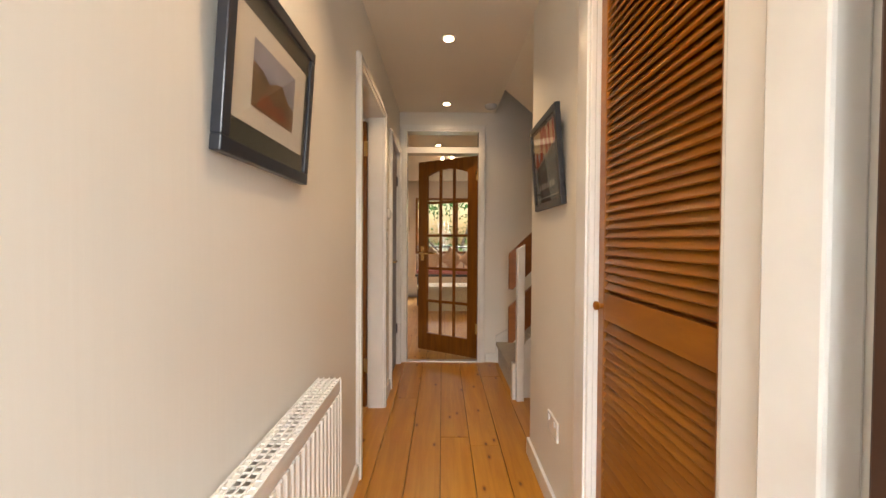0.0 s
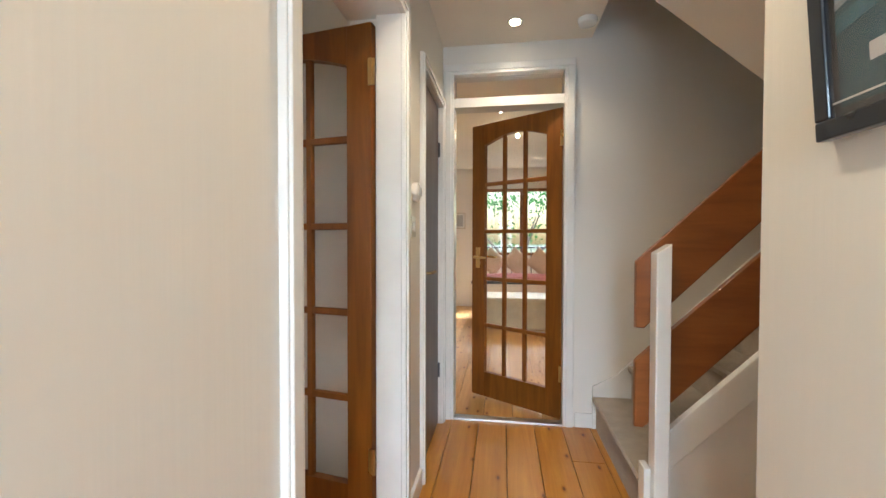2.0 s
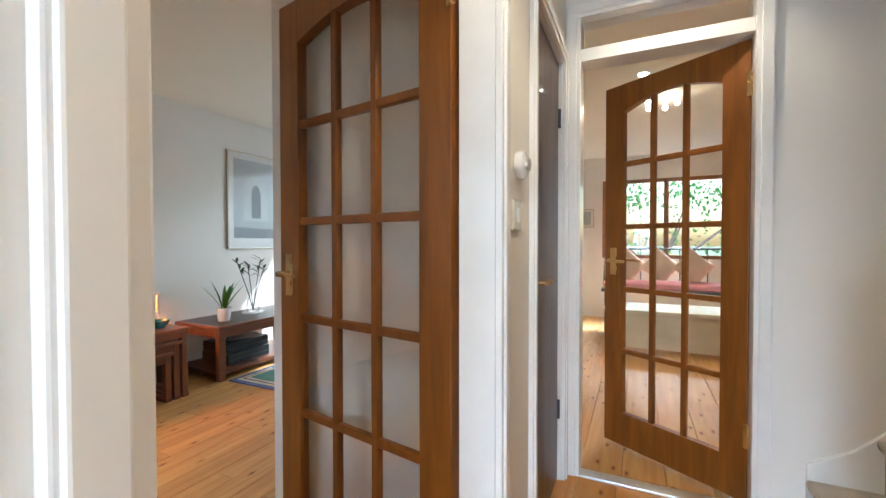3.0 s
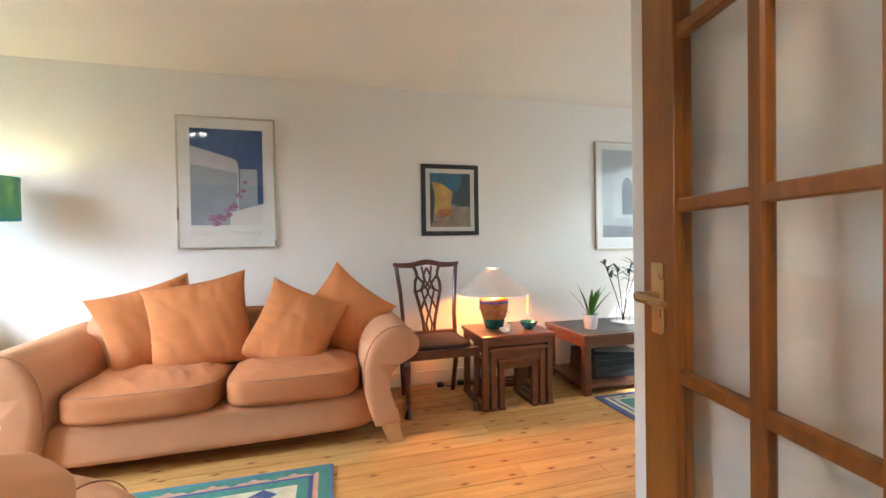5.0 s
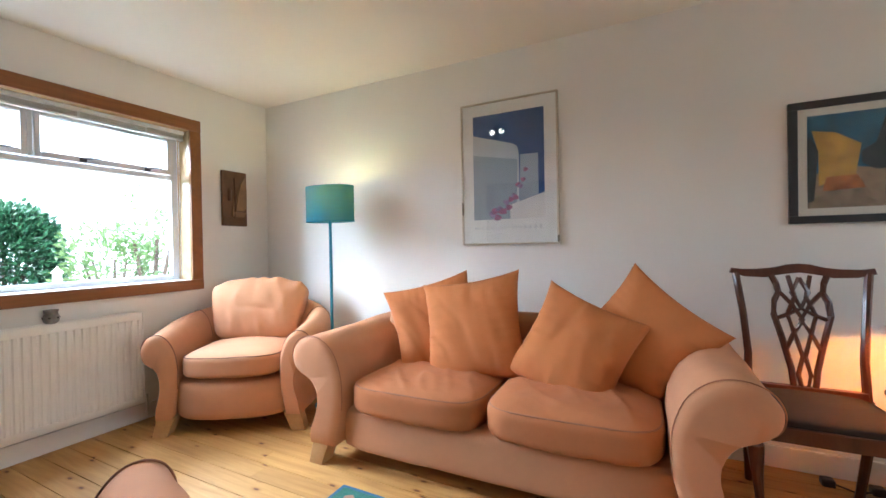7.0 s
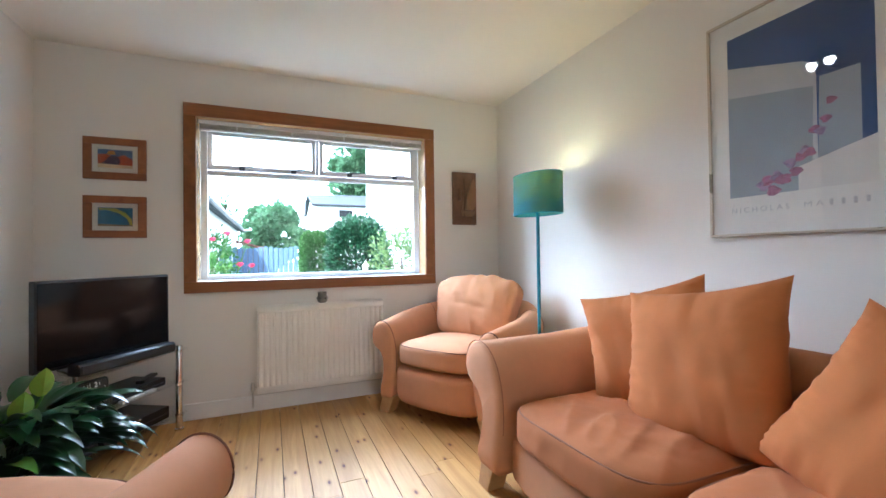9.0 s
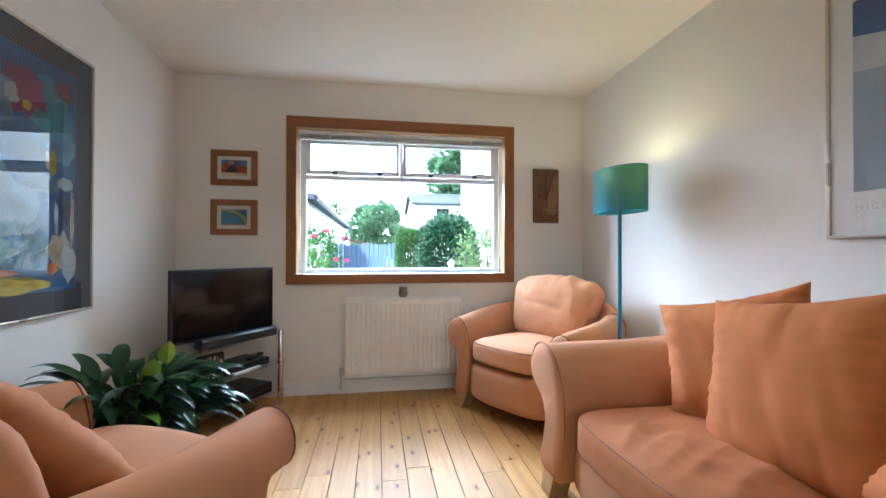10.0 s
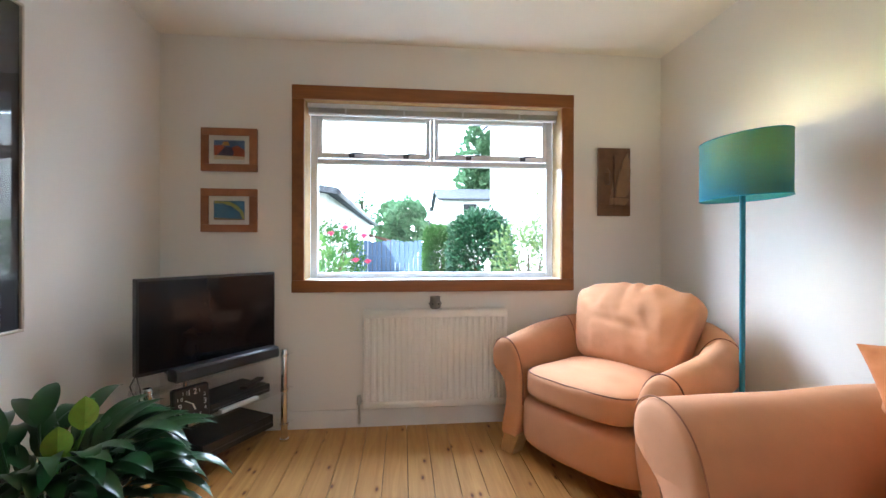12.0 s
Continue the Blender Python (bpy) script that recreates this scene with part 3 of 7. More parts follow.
def arched_door(name, label, m, w=0.762, h=1.98, knob_side=1, group=""):
    """A fifteen-pane hardwood door with an arched top row. Local x runs from the hinge along the leaf, y through it (0 to 0.04), z up."""
    d = thing(name, label, "door", m, group, "structure")
    st, top, bot, th = 0.108, 0.095, 0.18, 0.040
    iw = w - 2 * st
    part("hinge_stile", boxes((0, st, 0, th, 0, h), bevel=0.003), M_DOOR, d)
    part("lock_stile", boxes((w - st, w, 0, th, 0, h), bevel=0.003), M_DOOR, d)
    part("bottom_rail", boxes((st, w - st, 0.001, th - 0.001, 0, bot), bevel=0.002), M_DOOR, d)
    arc = [(st + iw * k / 16, h - top - 0.055 + 0.055 * math.sin(math.pi * k / 16)) for k in range(17)]
    part("top_rail", prism([(st, h)] + arc + [(w - st, h)], "y", 0.001, th - 0.001), M_DOOR, d)
    z0, z1 = bot, h - top - 0.055
    rows = [0.521 + 0.342 * k for k in range(4)]
    for z in rows:
        part("glazing_bar", prism([(0.008, z - 0.011), (0.013, z - 0.014), (0.027, z - 0.014), (0.032, z - 0.011), (0.032, z + 0.011), (0.027, z + 0.014), (0.013, z + 0.014), (0.008, z + 0.011)], "x", st, w - st), M_DOOR, d)
    for k in (1, 2):
        x = st + iw * k / 3
        part("glazing_bar", prism([(x - 0.011, 0.007), (x + 0.011, 0.007), (x + 0.014, 0.013), (x + 0.014, 0.027), (x + 0.011, 0.033), (x - 0.011, 0.033), (x - 0.014, 0.027), (x - 0.014, 0.013)], "z", z0, z1 + 0.05), M_DOOR, d)
    edges = [z0] + rows + [z1 + 0.05]
    for a, b in zip(edges, edges[1:]):
        for k in range(3):
            p = part("pane", boxes((st + iw * k / 3, st + iw * (k + 1) / 3, 0.018, 0.022, a, b)), M_DOORGLASS, d)
            p.visible_shadow = False
    for side in (0, 1):
        y0, y1 = (-0.004, 0) if side == 0 else (th, th + 0.004)
        out = -1 if side == 0 else 1
        hx, hz = w - 0.055, 1.02
        plate = part("handle_plate", boxes((hx - 0.02, hx + 0.02, y0, y1, hz - 0.08, hz + 0.07), bevel=0.0015), M_BRASS, d, "brass lever handle plate")
        yb = y0 if side == 0 else y1
        part("lever", tube([(hx, yb, hz), (hx, yb + out * 0.045, hz), (hx - 0.02, yb + out * 0.052, hz), (hx - 0.10, yb + out * 0.050, hz - 0.003)], [0.010, 0.010, 0.009, 0.008], 10), M_BRASS, plate, smooth=True)
    for hz in (0.24, 1.74):
        part("hinge", boxes((-0.016, 0.012, -0.004, 0.0, hz, hz + 0.10), (-0.006, 0.004, -0.011, -0.002, hz, hz + 0.10)), M_BRASS, d, "worn brass butt hinge")
    return d


LV = math.degrees(math.atan2(0.185, -0.983))
arched_door("door_1", "open hardwood glazed door with fifteen panes", Matrix.Translation((-0.173, 3.133, 0.012)) @ pose(0, 0, 0, 0, 0, LV) @ Matrix.Diagonal((1, -1, 1, 1)))
KD = math.degrees(math.atan2(0.381, -0.592))
arched_door("door_2", "half-open hardwood glazed kitchen door with brass lever", Matrix.Translation((0.694, 4.290, 0.020)) @ pose(0, 0, 0, 0, 0, KD) @ Matrix.Diagonal((1, -1, 1, 1)), w=0.705)

cup = thing("door_3", "closed dark brown flush cupboard door", "door", pose(-0.115, 0, 0), kind="structure")
part("leaf", boxes((0, 0.04, 3.556, 4.160, 0.01, 1.985), bevel=0.003), M_BROWN, cup)
pl = part("handle_plate", boxes((0.04, 0.044, 3.59, 3.63, 0.93, 1.07), bevel=0.001), M_BRASS, cup, "brass handle plate")
part("lever", tube([(0.044, 3.61, 1.0), (0.09, 3.61, 1.0), (0.094, 3.63, 1.0), (0.094, 3.71, 1.0)], 0.008, 10), M_BRASS, pl, smooth=True)
for hz in (0.3, 1.68):
    part("hinge", boxes((0.038, 0.052, 4.155, 4.168, hz, hz + 0.09)), M_STEEL, cup, "dark butt hinge")
setting("door_3_lining", boxes((XL + 0.09, XH, 3.53, 3.553, 0, 2.0), (XL + 0.09, XH, 4.163, 4.19, 0, 2.0), (XL + 0.09, XH, 3.553, 4.163, 1.988, 2.0)), M_WHITE, "white gloss cupboard door lining")

# louvred cupboard door
lou = thing("louvre_door", "closed varnished pine louvred cupboard door", "door", pose(XR + 0.012, 0, 0), kind="structure")
LY0, LY1 = 0.996, 1.607
part("stile", boxes((0, 0.028, LY0, LY0 + 0.045, 0.012, 2.015), bevel=0.003), M_LOUVRE, lou)
part("stile", boxes((0, 0.028, LY1 - 0.045, LY1, 0.012, 2.015), bevel=0.003), M_LOUVRE, lou)
for z0, z1 in ((0.012, 0.11), (0.935, 1.017), (1.93, 2.015)):
    part("rail", boxes((0.001, 0.027, LY0 + 0.045, LY1 - 0.045, z0, z1), bevel=0.002), M_LOUVRE, lou)
slat = bmesh.new()
box(slat, -0.0205, 0.0205, LY0 + 0.046, LY1 - 0.046, -0.0035, 0.0035, bevel=0.0015)
slat_mesh = solid("slat", slat, M_LOUVRE)
z = 0.125
while z < 1.93:
    if not 0.922 < z < 1.032:
        s = new("slat", slat_mesh)
        s.parent = lou
        s.matrix_basis = pose(0.0145, 0, z, 0, -57, 0)
    z += 0.0263
part("knob", lathe([(0.008, 0), (0.007, 0.010), (0.013, 0.016), (0.014, 0.024), (0.007, 0.029)], 16), M_LOUVRE, lou, smooth=True).matrix_basis = pose(0, LY1 - 0.040, 0.976, 0, -90, 0)
part("backing", boxes((0.03, 0.034, LY0, LY1, 0.012, 2.015)), M_LOUVRE, lou)

# front door leaf standing open inwards
fd = thing("front_door", "open brown wooden front door leaf with lever", "door", pose(0.80, -0.09, 0), kind="structure")
part("leaf", boxes((-0.02, 0.025, 0, 0.79, 0.01, 2.0), bevel=0.004), M_BROWN, fd)
fp = part("handle_plate", boxes((-0.026, -0.02, 0.70, 0.74, 0.92, 1.12), bevel=0.002), M_ALU, fd, "silver handle plate")
part("lever", tube([(-0.026, 0.72, 1.02), (-0.06, 0.72, 1.02), (-0.066, 0.70, 1.02), (-0.066, 0.61, 1.02)], 0.009, 10), M_ALU, fp, smooth=True)

# ---- stairs ----
stairs = thing("staircase", "carpeted staircase with white string and stained rails", "staircase", pose(0, 0, 0), kind="structure")
RUN, RISE, SX = 0.205, 0.2, 0.90
for i in range(8):
    x = SX + RUN * i
    bm = bmesh.new()
    prism([(x - 0.018, RISE * (i + 1)), (x - 0.025, RISE * (i + 1) - 0.015), (x - 0.018, RISE * (i + 1) - 0.035), (x, RISE * (i + 1) - 0.05), (x, 0.0), (x + RUN + 0.03, 0.0), (x + RUN + 0.03, RISE * (i + 1))], "y", 3.372, YK - 0.02, bm)
    part("step", bm, M_CARPET, stairs, "beige carpeted step")
SL = RISE / RUN
part("wall_string", prism([(SX - 0.02, 0), (SX - 0.02, RISE + 0.06), (SX + 0.12, RISE + 0.14), (SX + 1.9, RISE + 0.14 + 1.78 * SL), (SX + 1.9, 0)], "y", YK - 0.02, YK - 0.001), M_WHITE, stairs, "white painted wall string")
part("outer_string", prism([(SX + 0.03, 0.20), (SX + 0.03, 0.36), (SX + 1.6, 0.36 + 1.57 * SL), (SX + 1.6, 0.20 + 1.57 * SL)], "y", 3.335, 3.371, bevel=0.004), M_WHITE, stairs, "white painted outer string")
part("under_panel", prism([(SX + 0.06, 0.0), (SX + 0.06, 0.24), (SX + 1.6, 0.24 + 1.54 * SL), (SX + 1.6, 0.0)], "y", 3.346, 3.362), M_WHITE, stairs, "white painted panel")
part("newel_post", prism([(0.905, 0), (0.905, 1.115), (0.960, 1.15), (0.960, 0)], "y", 3.27, 3.34, bevel=0.005), M_WHITE, stairs, "white square newel post")
part("newel_block", boxes((0.878, 0.904, 3.30, 3.37, 0, 0.27), bevel=0.004), M_WHITE, stairs)
for ztop, nm in ((1.09, "hand_rail"), (0.69, "guard_rail")):
    z = ztop
    part(nm, prism([(0.853, z - 0.275), (0.853, z - 0.012), (0.865, z), (1.50, z + 0.622 * SL), (1.50, z - 0.265 + 0.622 * SL), (0.886, z - 0.278)], "y", 3.342, 3.372, bevel=0.006), M_RAIL, stairs, "broad stained wooden rail board")


# ---- soft seats ----


def smooth_path(points, n):
    """Points on a smooth curve through the given ones, n to a span."""
    p = [points[0]] + list(points) + [points[-1]]
    out = []
    for i in range(1, len(p) - 2):
        a, b, c, d = (Vector(q) for q in p[i - 1:i + 3])
        for k in range(n):
            t = k / n
            out.append(0.5 * (2 * b + (c - a) * t + (2 * a - 5 * b + 4 * c - d) * t * t + (3 * b - a - 3 * c + d) * t ** 3))
    out.append(Vector(points[-1]))
    return out


def arm_profile(ku=1.0, kz=1.0):
    """Outline of a scrolled arm, seen from the front: outward from the seat (u), and height (z)."""
    pts = [(0.052, 0.10), (0.030, 0.19), (0.010, 0.29), (0.006, 0.38), (0.014, 0.46), (0.040, 0.54), (0.080, 0.592), (0.130, 0.620), (0.185, 0.620), (0.230, 0.596), (0.256, 0.552), (0.258, 0.505), (0.238, 0.468), (0.200, 0.448), (0.160, 0.420), (0.130, 0.372), (0.116, 0.305), (0.122, 0.235), (0.142, 0.16), (0.165, 0.10)]
    fine = smooth_path(pts, 3)
    return [(p.x * ku, 0.10 + (p.y - 0.10) * kz) for p in fine]


def seat_arm(parent, side, x_in, front, back, rise=0.14, spread=0.0, ku=1.0, kz=1.0, seam=None, label="peach suede scrolled arm"):
    """A scrolled arm lofted from front to back; side -1 or +1 along local x, local y is depth (front is 0 at y=front)."""
    seam = seam or M_PIPE
    bm = bmesh.new()
    prof = arm_profile(ku, kz)
    cu = sum(p[0] for p in prof) / len(prof)
    cz = sum(p[1] for p in prof) / len(prof)
    rows = []
    steps = [(0.0, 0.72), (0.004, 0.88), (0.016, 0.965), (0.035, 1.0), (0.25, 1.0), (0.5, 1.0), (0.75, 1.0), (0.97, 1.0), (1.0, 0.94)]
    for f, k in steps:
        y = front + (back - front) * f
        ring = []
        for u, zz in prof:
            u2, z2 = cu + (u - cu) * k, cz + (zz - cz) * k
            up = rise * f ** 1.4 * max(0.0, (z2 - 0.2) / 0.42)
            out = spread * f
            w = 0.006 * noise.noise(Vector((u2 * 8, y * 6, z2 * 8 + side * 4)))
            ring.append(bm.verts.new((side * (x_in + u2 + w + out), y, z2 + up + w)))
        rows.append(ring)
    n = len(prof)
    for a, b in zip(rows, rows[1:]):
        for i in range(n):
            j = (i + 1) % n
            bm.faces.new((a[i], a[j], b[j], b[i]))
    bm.faces.new(rows[0])
    bm.faces.new(rows[-1][::-1])
    arm = part("arm", bm, M_SUEDE, parent, label, smooth=True, angle=70)
    y = front + (back - front) * 0.022
    pts = [(side * (x_in + cu + (u - cu) * 1.012), y, cz + (zz - cz) * 1.012) for u, zz in prof[6:43]]
    part("piping", tube(pts, 0.0024, 6), seam, arm, "narrow edge piping", smooth=True)
    return arm


def foot(parent, x, y, sx, sy):
    """A splayed foot; x is the outer edge of its top."""
    bm = bmesh.new()
    prism([(-0.030, 0), (0.055, 0), (0.105, 0.12), (0.0, 0.12)], "y", -0.045, 0.045, bm, 0.005)
    bmesh.ops.transform(bm, matrix=Matrix.Translation((x, y, 0)) @ Matrix.Diagonal((sx, sy, 1, 1)), verts=bm.verts)
    part("foot", bm, M_FOOT, parent, "pale wooden splayed foot")


# sofa: local x along its length, local y to the back, front at y = 0
sofa = thing("sofa", "two-seat peach suede sofa with scrolled arms", "sofa", pose(-2.485, 2.030, 0, 0, 0, 91.5))
SI = 0.73
part("base", soft_block(2 * SI + 0.19, 0.86, 0.235, 0.0, 9, 10, 0.003, 2), M_SUEDE, sofa, smooth=True, angle=80).matrix_basis = pose(0, 0.465, 0.195)
for s in (-1, 1):
    seat_arm(sofa, s, SI, -0.01, 0.88, 0.01, 0.0, 1.28, 1.09, M_SEAM)
    foot(sofa, s * (SI + 0.20), 0.05, -s, 1)
    foot(sofa, s * (SI + 0.20), 0.82, -s, 1)
bk = bmesh.new()
prism([(0.66, 0.10), (0.62, 0.58), (0.645, 0.70), (0.70, 0.738), (0.78, 0.735), (0.85, 0.68), (0.88, 0.10)], "x", -SI - 0.12, SI + 0.12, bk, 0.02)
part("back", bk, M_SUEDE, sofa, smooth=True, angle=50)
for k, s in enumerate((-1, 1)):
    c = part("seat_cushion", soft_block(SI - 0.005, 0.70, 0.18, 0.022, 5, 50, 0.008, 5 + k, 0.0, 1.5), M_SEAT, sofa, "soft creased terracotta seat cushion", smooth=True, angle=80)
    c.matrix_basis = pose(s * (SI / 2 + 0.002), 0.345, 0.366, -1.5, 0, 0)
    hw, hd = (SI - 0.005) / 2 * 0.965 + 0.003, 0.35 * 0.965 + 0.003
    ring = [(hw * math.copysign(abs(math.cos(a)) ** 0.4, math.cos(a)), hd * math.copysign(abs(math.sin(a)) ** 0.4, math.sin(a)), 0.062) for a in [2 * math.pi * i / 40 for i in range(40)]]
    part("piping", tube(ring, 0.0035, 6, closed=True), M_SEAM, c, "stitched seam piping", smooth=True)


def scatter(label, x, y, z, yaw, tilt, roll, size, seed, parent_m):
    t = thing("scatter_cushion", label, "cushion", parent_m @ Matrix.Translation((x, y, z)) @ pose(0, 0, 0, 0, 0, yaw) @ pose(0, 0, 0, tilt, 0, 0) @ pose(0, 0, 0, 0, roll, 0), "cushions on the sofa")
    bm = pillow(size, size, 0.21, seed)
    part("cover", bm, M_PILLOW, t, smooth=True, angle=80)
    return t


SM = sofa.matrix_world.copy()
SQ = "plump burnt orange cloth cushion leaning on the sofa"
CUSHIONS = [(-0.47, 0.56, 0.67, 20, -16, -15, 0.54, 1), (-0.195, 0.48, 0.675, 2, -17, -10, 0.59, 2), (0.35, 0.43, 0.625, -4, -22, 23, 0.53, 3), (0.65, 0.55, 0.675, -12, -14, 38, 0.53, 4)]
for row in CUSHIONS:
    scatter(SQ, *row, SM)


def tub(parent, w, lower):
    """The scrolled arms and back in one horseshoe sweep, rising towards the back."""
    half = [(-w, 0.0), (-w - 0.012, 0.12), (-w - 0.030, 0.26), (-w - 0.035, 0.41), (-w + 0.005, 0.55), (-0.21, 0.66), (-0.10, 0.70)]
    path = smooth_path(half + [(0.0, 0.71)] + [(-x, y) for x, y in reversed(half)], 3)
    n = len(path)
    rows, seams = [], {"front": [], "side": []}
    bm = bmesh.new()
    for i in range(n):
        f = 1 - abs(2 * i / (n - 1) - 1)
        d = (path[min(n - 1, i + 1)] - path[max(0, i - 1)]).normalized()
        out = Vector((-d.y, d.x))
        prof = arm_profile(0.78 + 0.06 * f, 1 + (0.29 - lower * 1.9) * f ** 1.25)
        cu, cz = sum(q[0] for q in prof) / len(prof), sum(q[1] for q in prof) / len(prof)
        ends = [(0.0, 1.0)]
        if i == 0:
            ends = [(-0.026, 0.72), (-0.023, 0.88), (-0.014, 0.965), (0.0, 1.0)]
        elif i == n - 1:
            ends = [(0.0, 1.0), (0.014, 0.965), (0.023, 0.88), (0.026, 0.72)]
        for go, k in ends:
            ring = []
            for u, zz in prof:
                u2, z2 = cu + (u - cu) * k, cz + (zz - cz) * k
                q = path[i] + d * go + out * u2
                wob = 0.005 * noise.noise(Vector((q.x * 7, q.y * 7, z2 * 7)))
                ring.append(bm.verts.new((q.x + out.x * wob, q.y + out.y * wob, z2 + wob)))
            rows.append(ring)
        lift = [(path[i] + out * (cu + (u - cu) * 1.012), cz + (zz - cz) * 1.012) for u, zz in prof]
        if i in (0, n - 1):
            seams["front"].append([(q.x, q.y, z) for q, z in lift[6:43]])
        if i in (n // 4 + 1, n - 2 - n // 4):
            seams["side"].append([(q.x, q.y, z) for q, z in lift[12:34]])
    m = len(rows[0])
    for a, b in zip(rows, rows[1:]):
        for i in range(m):
            j = (i + 1) % m
            bm.faces.new((a[i], a[j], b[j], b[i]))
    bm.faces.new(rows[0])
    bm.faces.new(rows[-1][::-1])
    shell_ = part("back", bm, M_SUEDE, parent, "curved suede back flowing into scrolled arms", smooth=True, angle=70)
    for pts in seams["front"]:
        part("piping", tube(pts, 0.003, 6), M_PIPE, shell_, "dark brown piping", smooth=True)
    for pts in seams["side"]:
        part("seam", tube(pts, 0.0018, 6), M_PIPE, shell_, "stitched seam", smooth=True)


def bowed(bm, depth, half):
    """Push the front of a block forward in a bow."""
    for v in bm.verts:
        if v.co.y < 0:
            v.co.y -= depth * max(0.0, 1 - (v.co.x / half) ** 2) * min(1.0, -v.co.y / 0.25)
    return bm


def armchair(label, m, lower=0.0):
    """Local x across, local y to the back, front of the feet at y = 0."""
    c = thing("armchair", label, "armchair", m, "peach armchairs")
    w = 0.300
    part("base", bowed(soft_block(2 * w + 0.12, 0.70, 0.27, 0.0, 6, 18, 0.003, 3), 0.055, 0.36), M_SUEDE, c, "bowed suede seat base", smooth=True, angle=80).matrix_basis = pose(0, 0.345, 0.215)
    tub(c, w, lower)
    for s in (-1, 1):
        foot(c, s * (w + 0.125), 0.030, -s, 1)
        foot(c, s * (w + 0.08), 0.62, -s, 1)
    seat = part("seat_cushion", bowed(soft_block(2 * w + 0.005, 0.64, 0.15, 0.032, 6, 22, 0.006, 8, 0.0, 0.8), 0.045, 0.33), M_SUEDE, c, "loose box seat cushion", smooth=True, angle=80)
    seat.matrix_basis = pose(0, 0.295, 0.412, -2, 0, 0)
    hw, hd = w - 0.006, 0.31
    ring = []
    for i in range(60):
        a = 2 * math.pi * i / 60
        px, py = hw * math.copysign(abs(math.cos(a)) ** 0.3, math.cos(a)), hd * math.copysign(abs(math.sin(a)) ** 0.3, math.sin(a))
        if py < 0:
            py -= 0.045 * max(0.0, 1 - (px / 0.33) ** 2) * min(1.0, -py / 0.25)
        ring.append((px, py, 0.058))
    part("piping", tube(ring, 0.0035, 6, closed=True), M_PIPE, seat, "dark brown piping", smooth=True)
    bc = soft_block(0.74, 0.47, 0.18, 0.04, 6.0, 34, 0.007, 11, 0.0, 1.2)
    for v in bc.verts:
        up = max(0.0, (v.co.y - 0.06) / 0.17)
        pleat = math.sin(v.co.x * 52 + 1.5 * math.sin(v.co.x * 17)) * (0.6 + 0.4 * math.sin(v.co.x * 9))
        v.co.z += 0.010 * pleat * up * up - 0.018 * up * up * (1 if v.co.z > 0 else -1)
        v.co.y += 0.006 * pleat * up - 0.05 * (v.co.x / 0.37) ** 2 * up
        if v.co.z > 0:
            v.co.z -= 0.010 * math.exp(-((v.co.y + 0.02 + 0.1 * v.co.x) / 0.022) ** 2) * max(0.0, 1 - (v.co.x / 0.22) ** 2)
        v.co.x *= 0.84 + 0.55 * (v.co.y + 0.05)
    part("back_cushion", bc, M_SUEDE, c, "gathered suede back cushion", smooth=True, angle=80).matrix_basis = pose(0, 0.555, 0.690 - lower, 69, 0, 0)
    return c


def facing(front_left, front_right):
    """The pose of a seat whose front feet stand at two places, the left one as seen from its front."""
    a, b = Vector(front_left), Vector(front_right)
    mid = (a + b) / 2
    x = (b - a).normalized()
    return Matrix.Translation((mid.x, mid.y, 0)) @ pose(0, 0, 0, 0, 0, math.degrees(math.atan2(x.y, x.x)))


armchair("peach suede armchair with scrolled arms beside the window", facing((-2.283, 0.014), (-2.735, 0.732)))
armchair("peach suede armchair with scrolled arms, seen from behind", facing((-1.36, 1.58), (-0.67, 1.25)), 0.08)

ac2 = facing((-1.36, 1.60), (-0.67, 1.27))
lone = thing("scatter_cushion", "soft peach cloth cushion slumped in the armchair", "cushion", ac2 @ Matrix.Translation((0.02, 0.36, 0.615)) @ pose(0, 0, 0, -38, 12, 0))
part("cover", pillow(0.50, 0.46, 0.17, 7), M_SUEDE, lone, smooth=True, angle=80)

# ---- window ----
win = thing("window_1", "wide white-framed window in a wooden surround", "window", pose(0, 0, 0), kind="structure")
A0, A1, B0, B1 = -2.826, -1.034, 0.842, 2.120
for nm, r in (("casing_top", (A0, A1, YW, YW + 0.020, WZ1 - 0.01, B1)), ("casing_bottom", (A0, A1, YW, YW + 0.022, B0, WZ0 + 0.012))):
    part(nm, boxes(r, bevel=0.003), M_WINWOOD_H, win, "wooden window casing")
for nm, r in (("casing_side", (A0, WX0 + 0.01, YW, YW + 0.018, WZ0 + 0.012, WZ1 - 0.01)), ("casing_side", (WX1 - 0.01, A1, YW, YW + 0.018, WZ0 + 0.012, WZ1 - 0.01))):
    part(nm, boxes(r, bevel=0.003), M_WINWOOD, win, "wooden window casing")
FY = YW - 0.15
M_REVEAL = wood("pale_varnished_reveal", (0.50, 0.33, 0.16), (0.66, 0.48, 0.27), 0.22, (12, 12, 12), coat=0.4)
for r in ((WX0 - 0.001, WX0 + 0.012, FY, YW - 0.001, WZ0, WZ1), (WX1 - 0.012, WX1 + 0.001, FY, YW - 0.001, WZ0, WZ1), (WX0, WX1, FY, YW - 0.001, WZ1 - 0.012, WZ1 + 0.001)):
    part("reveal_board", boxes(r), M_REVEAL, win, "pale varnished wooden reveal")
part("window_sill", boxes((WX0, WX1, FY, YW - 0.001, WZ0 - 0.002, WZ0 + 0.014), bevel=0.004), M_WHITE, win, "white painted sill board")
gx0, gx1, gz0, gz1, TZ, MX = WX0 + 0.012, WX1 - 0.012, WZ0 + 0.014, WZ1 - 0.012, 1.705, -1.908
f = 0.045
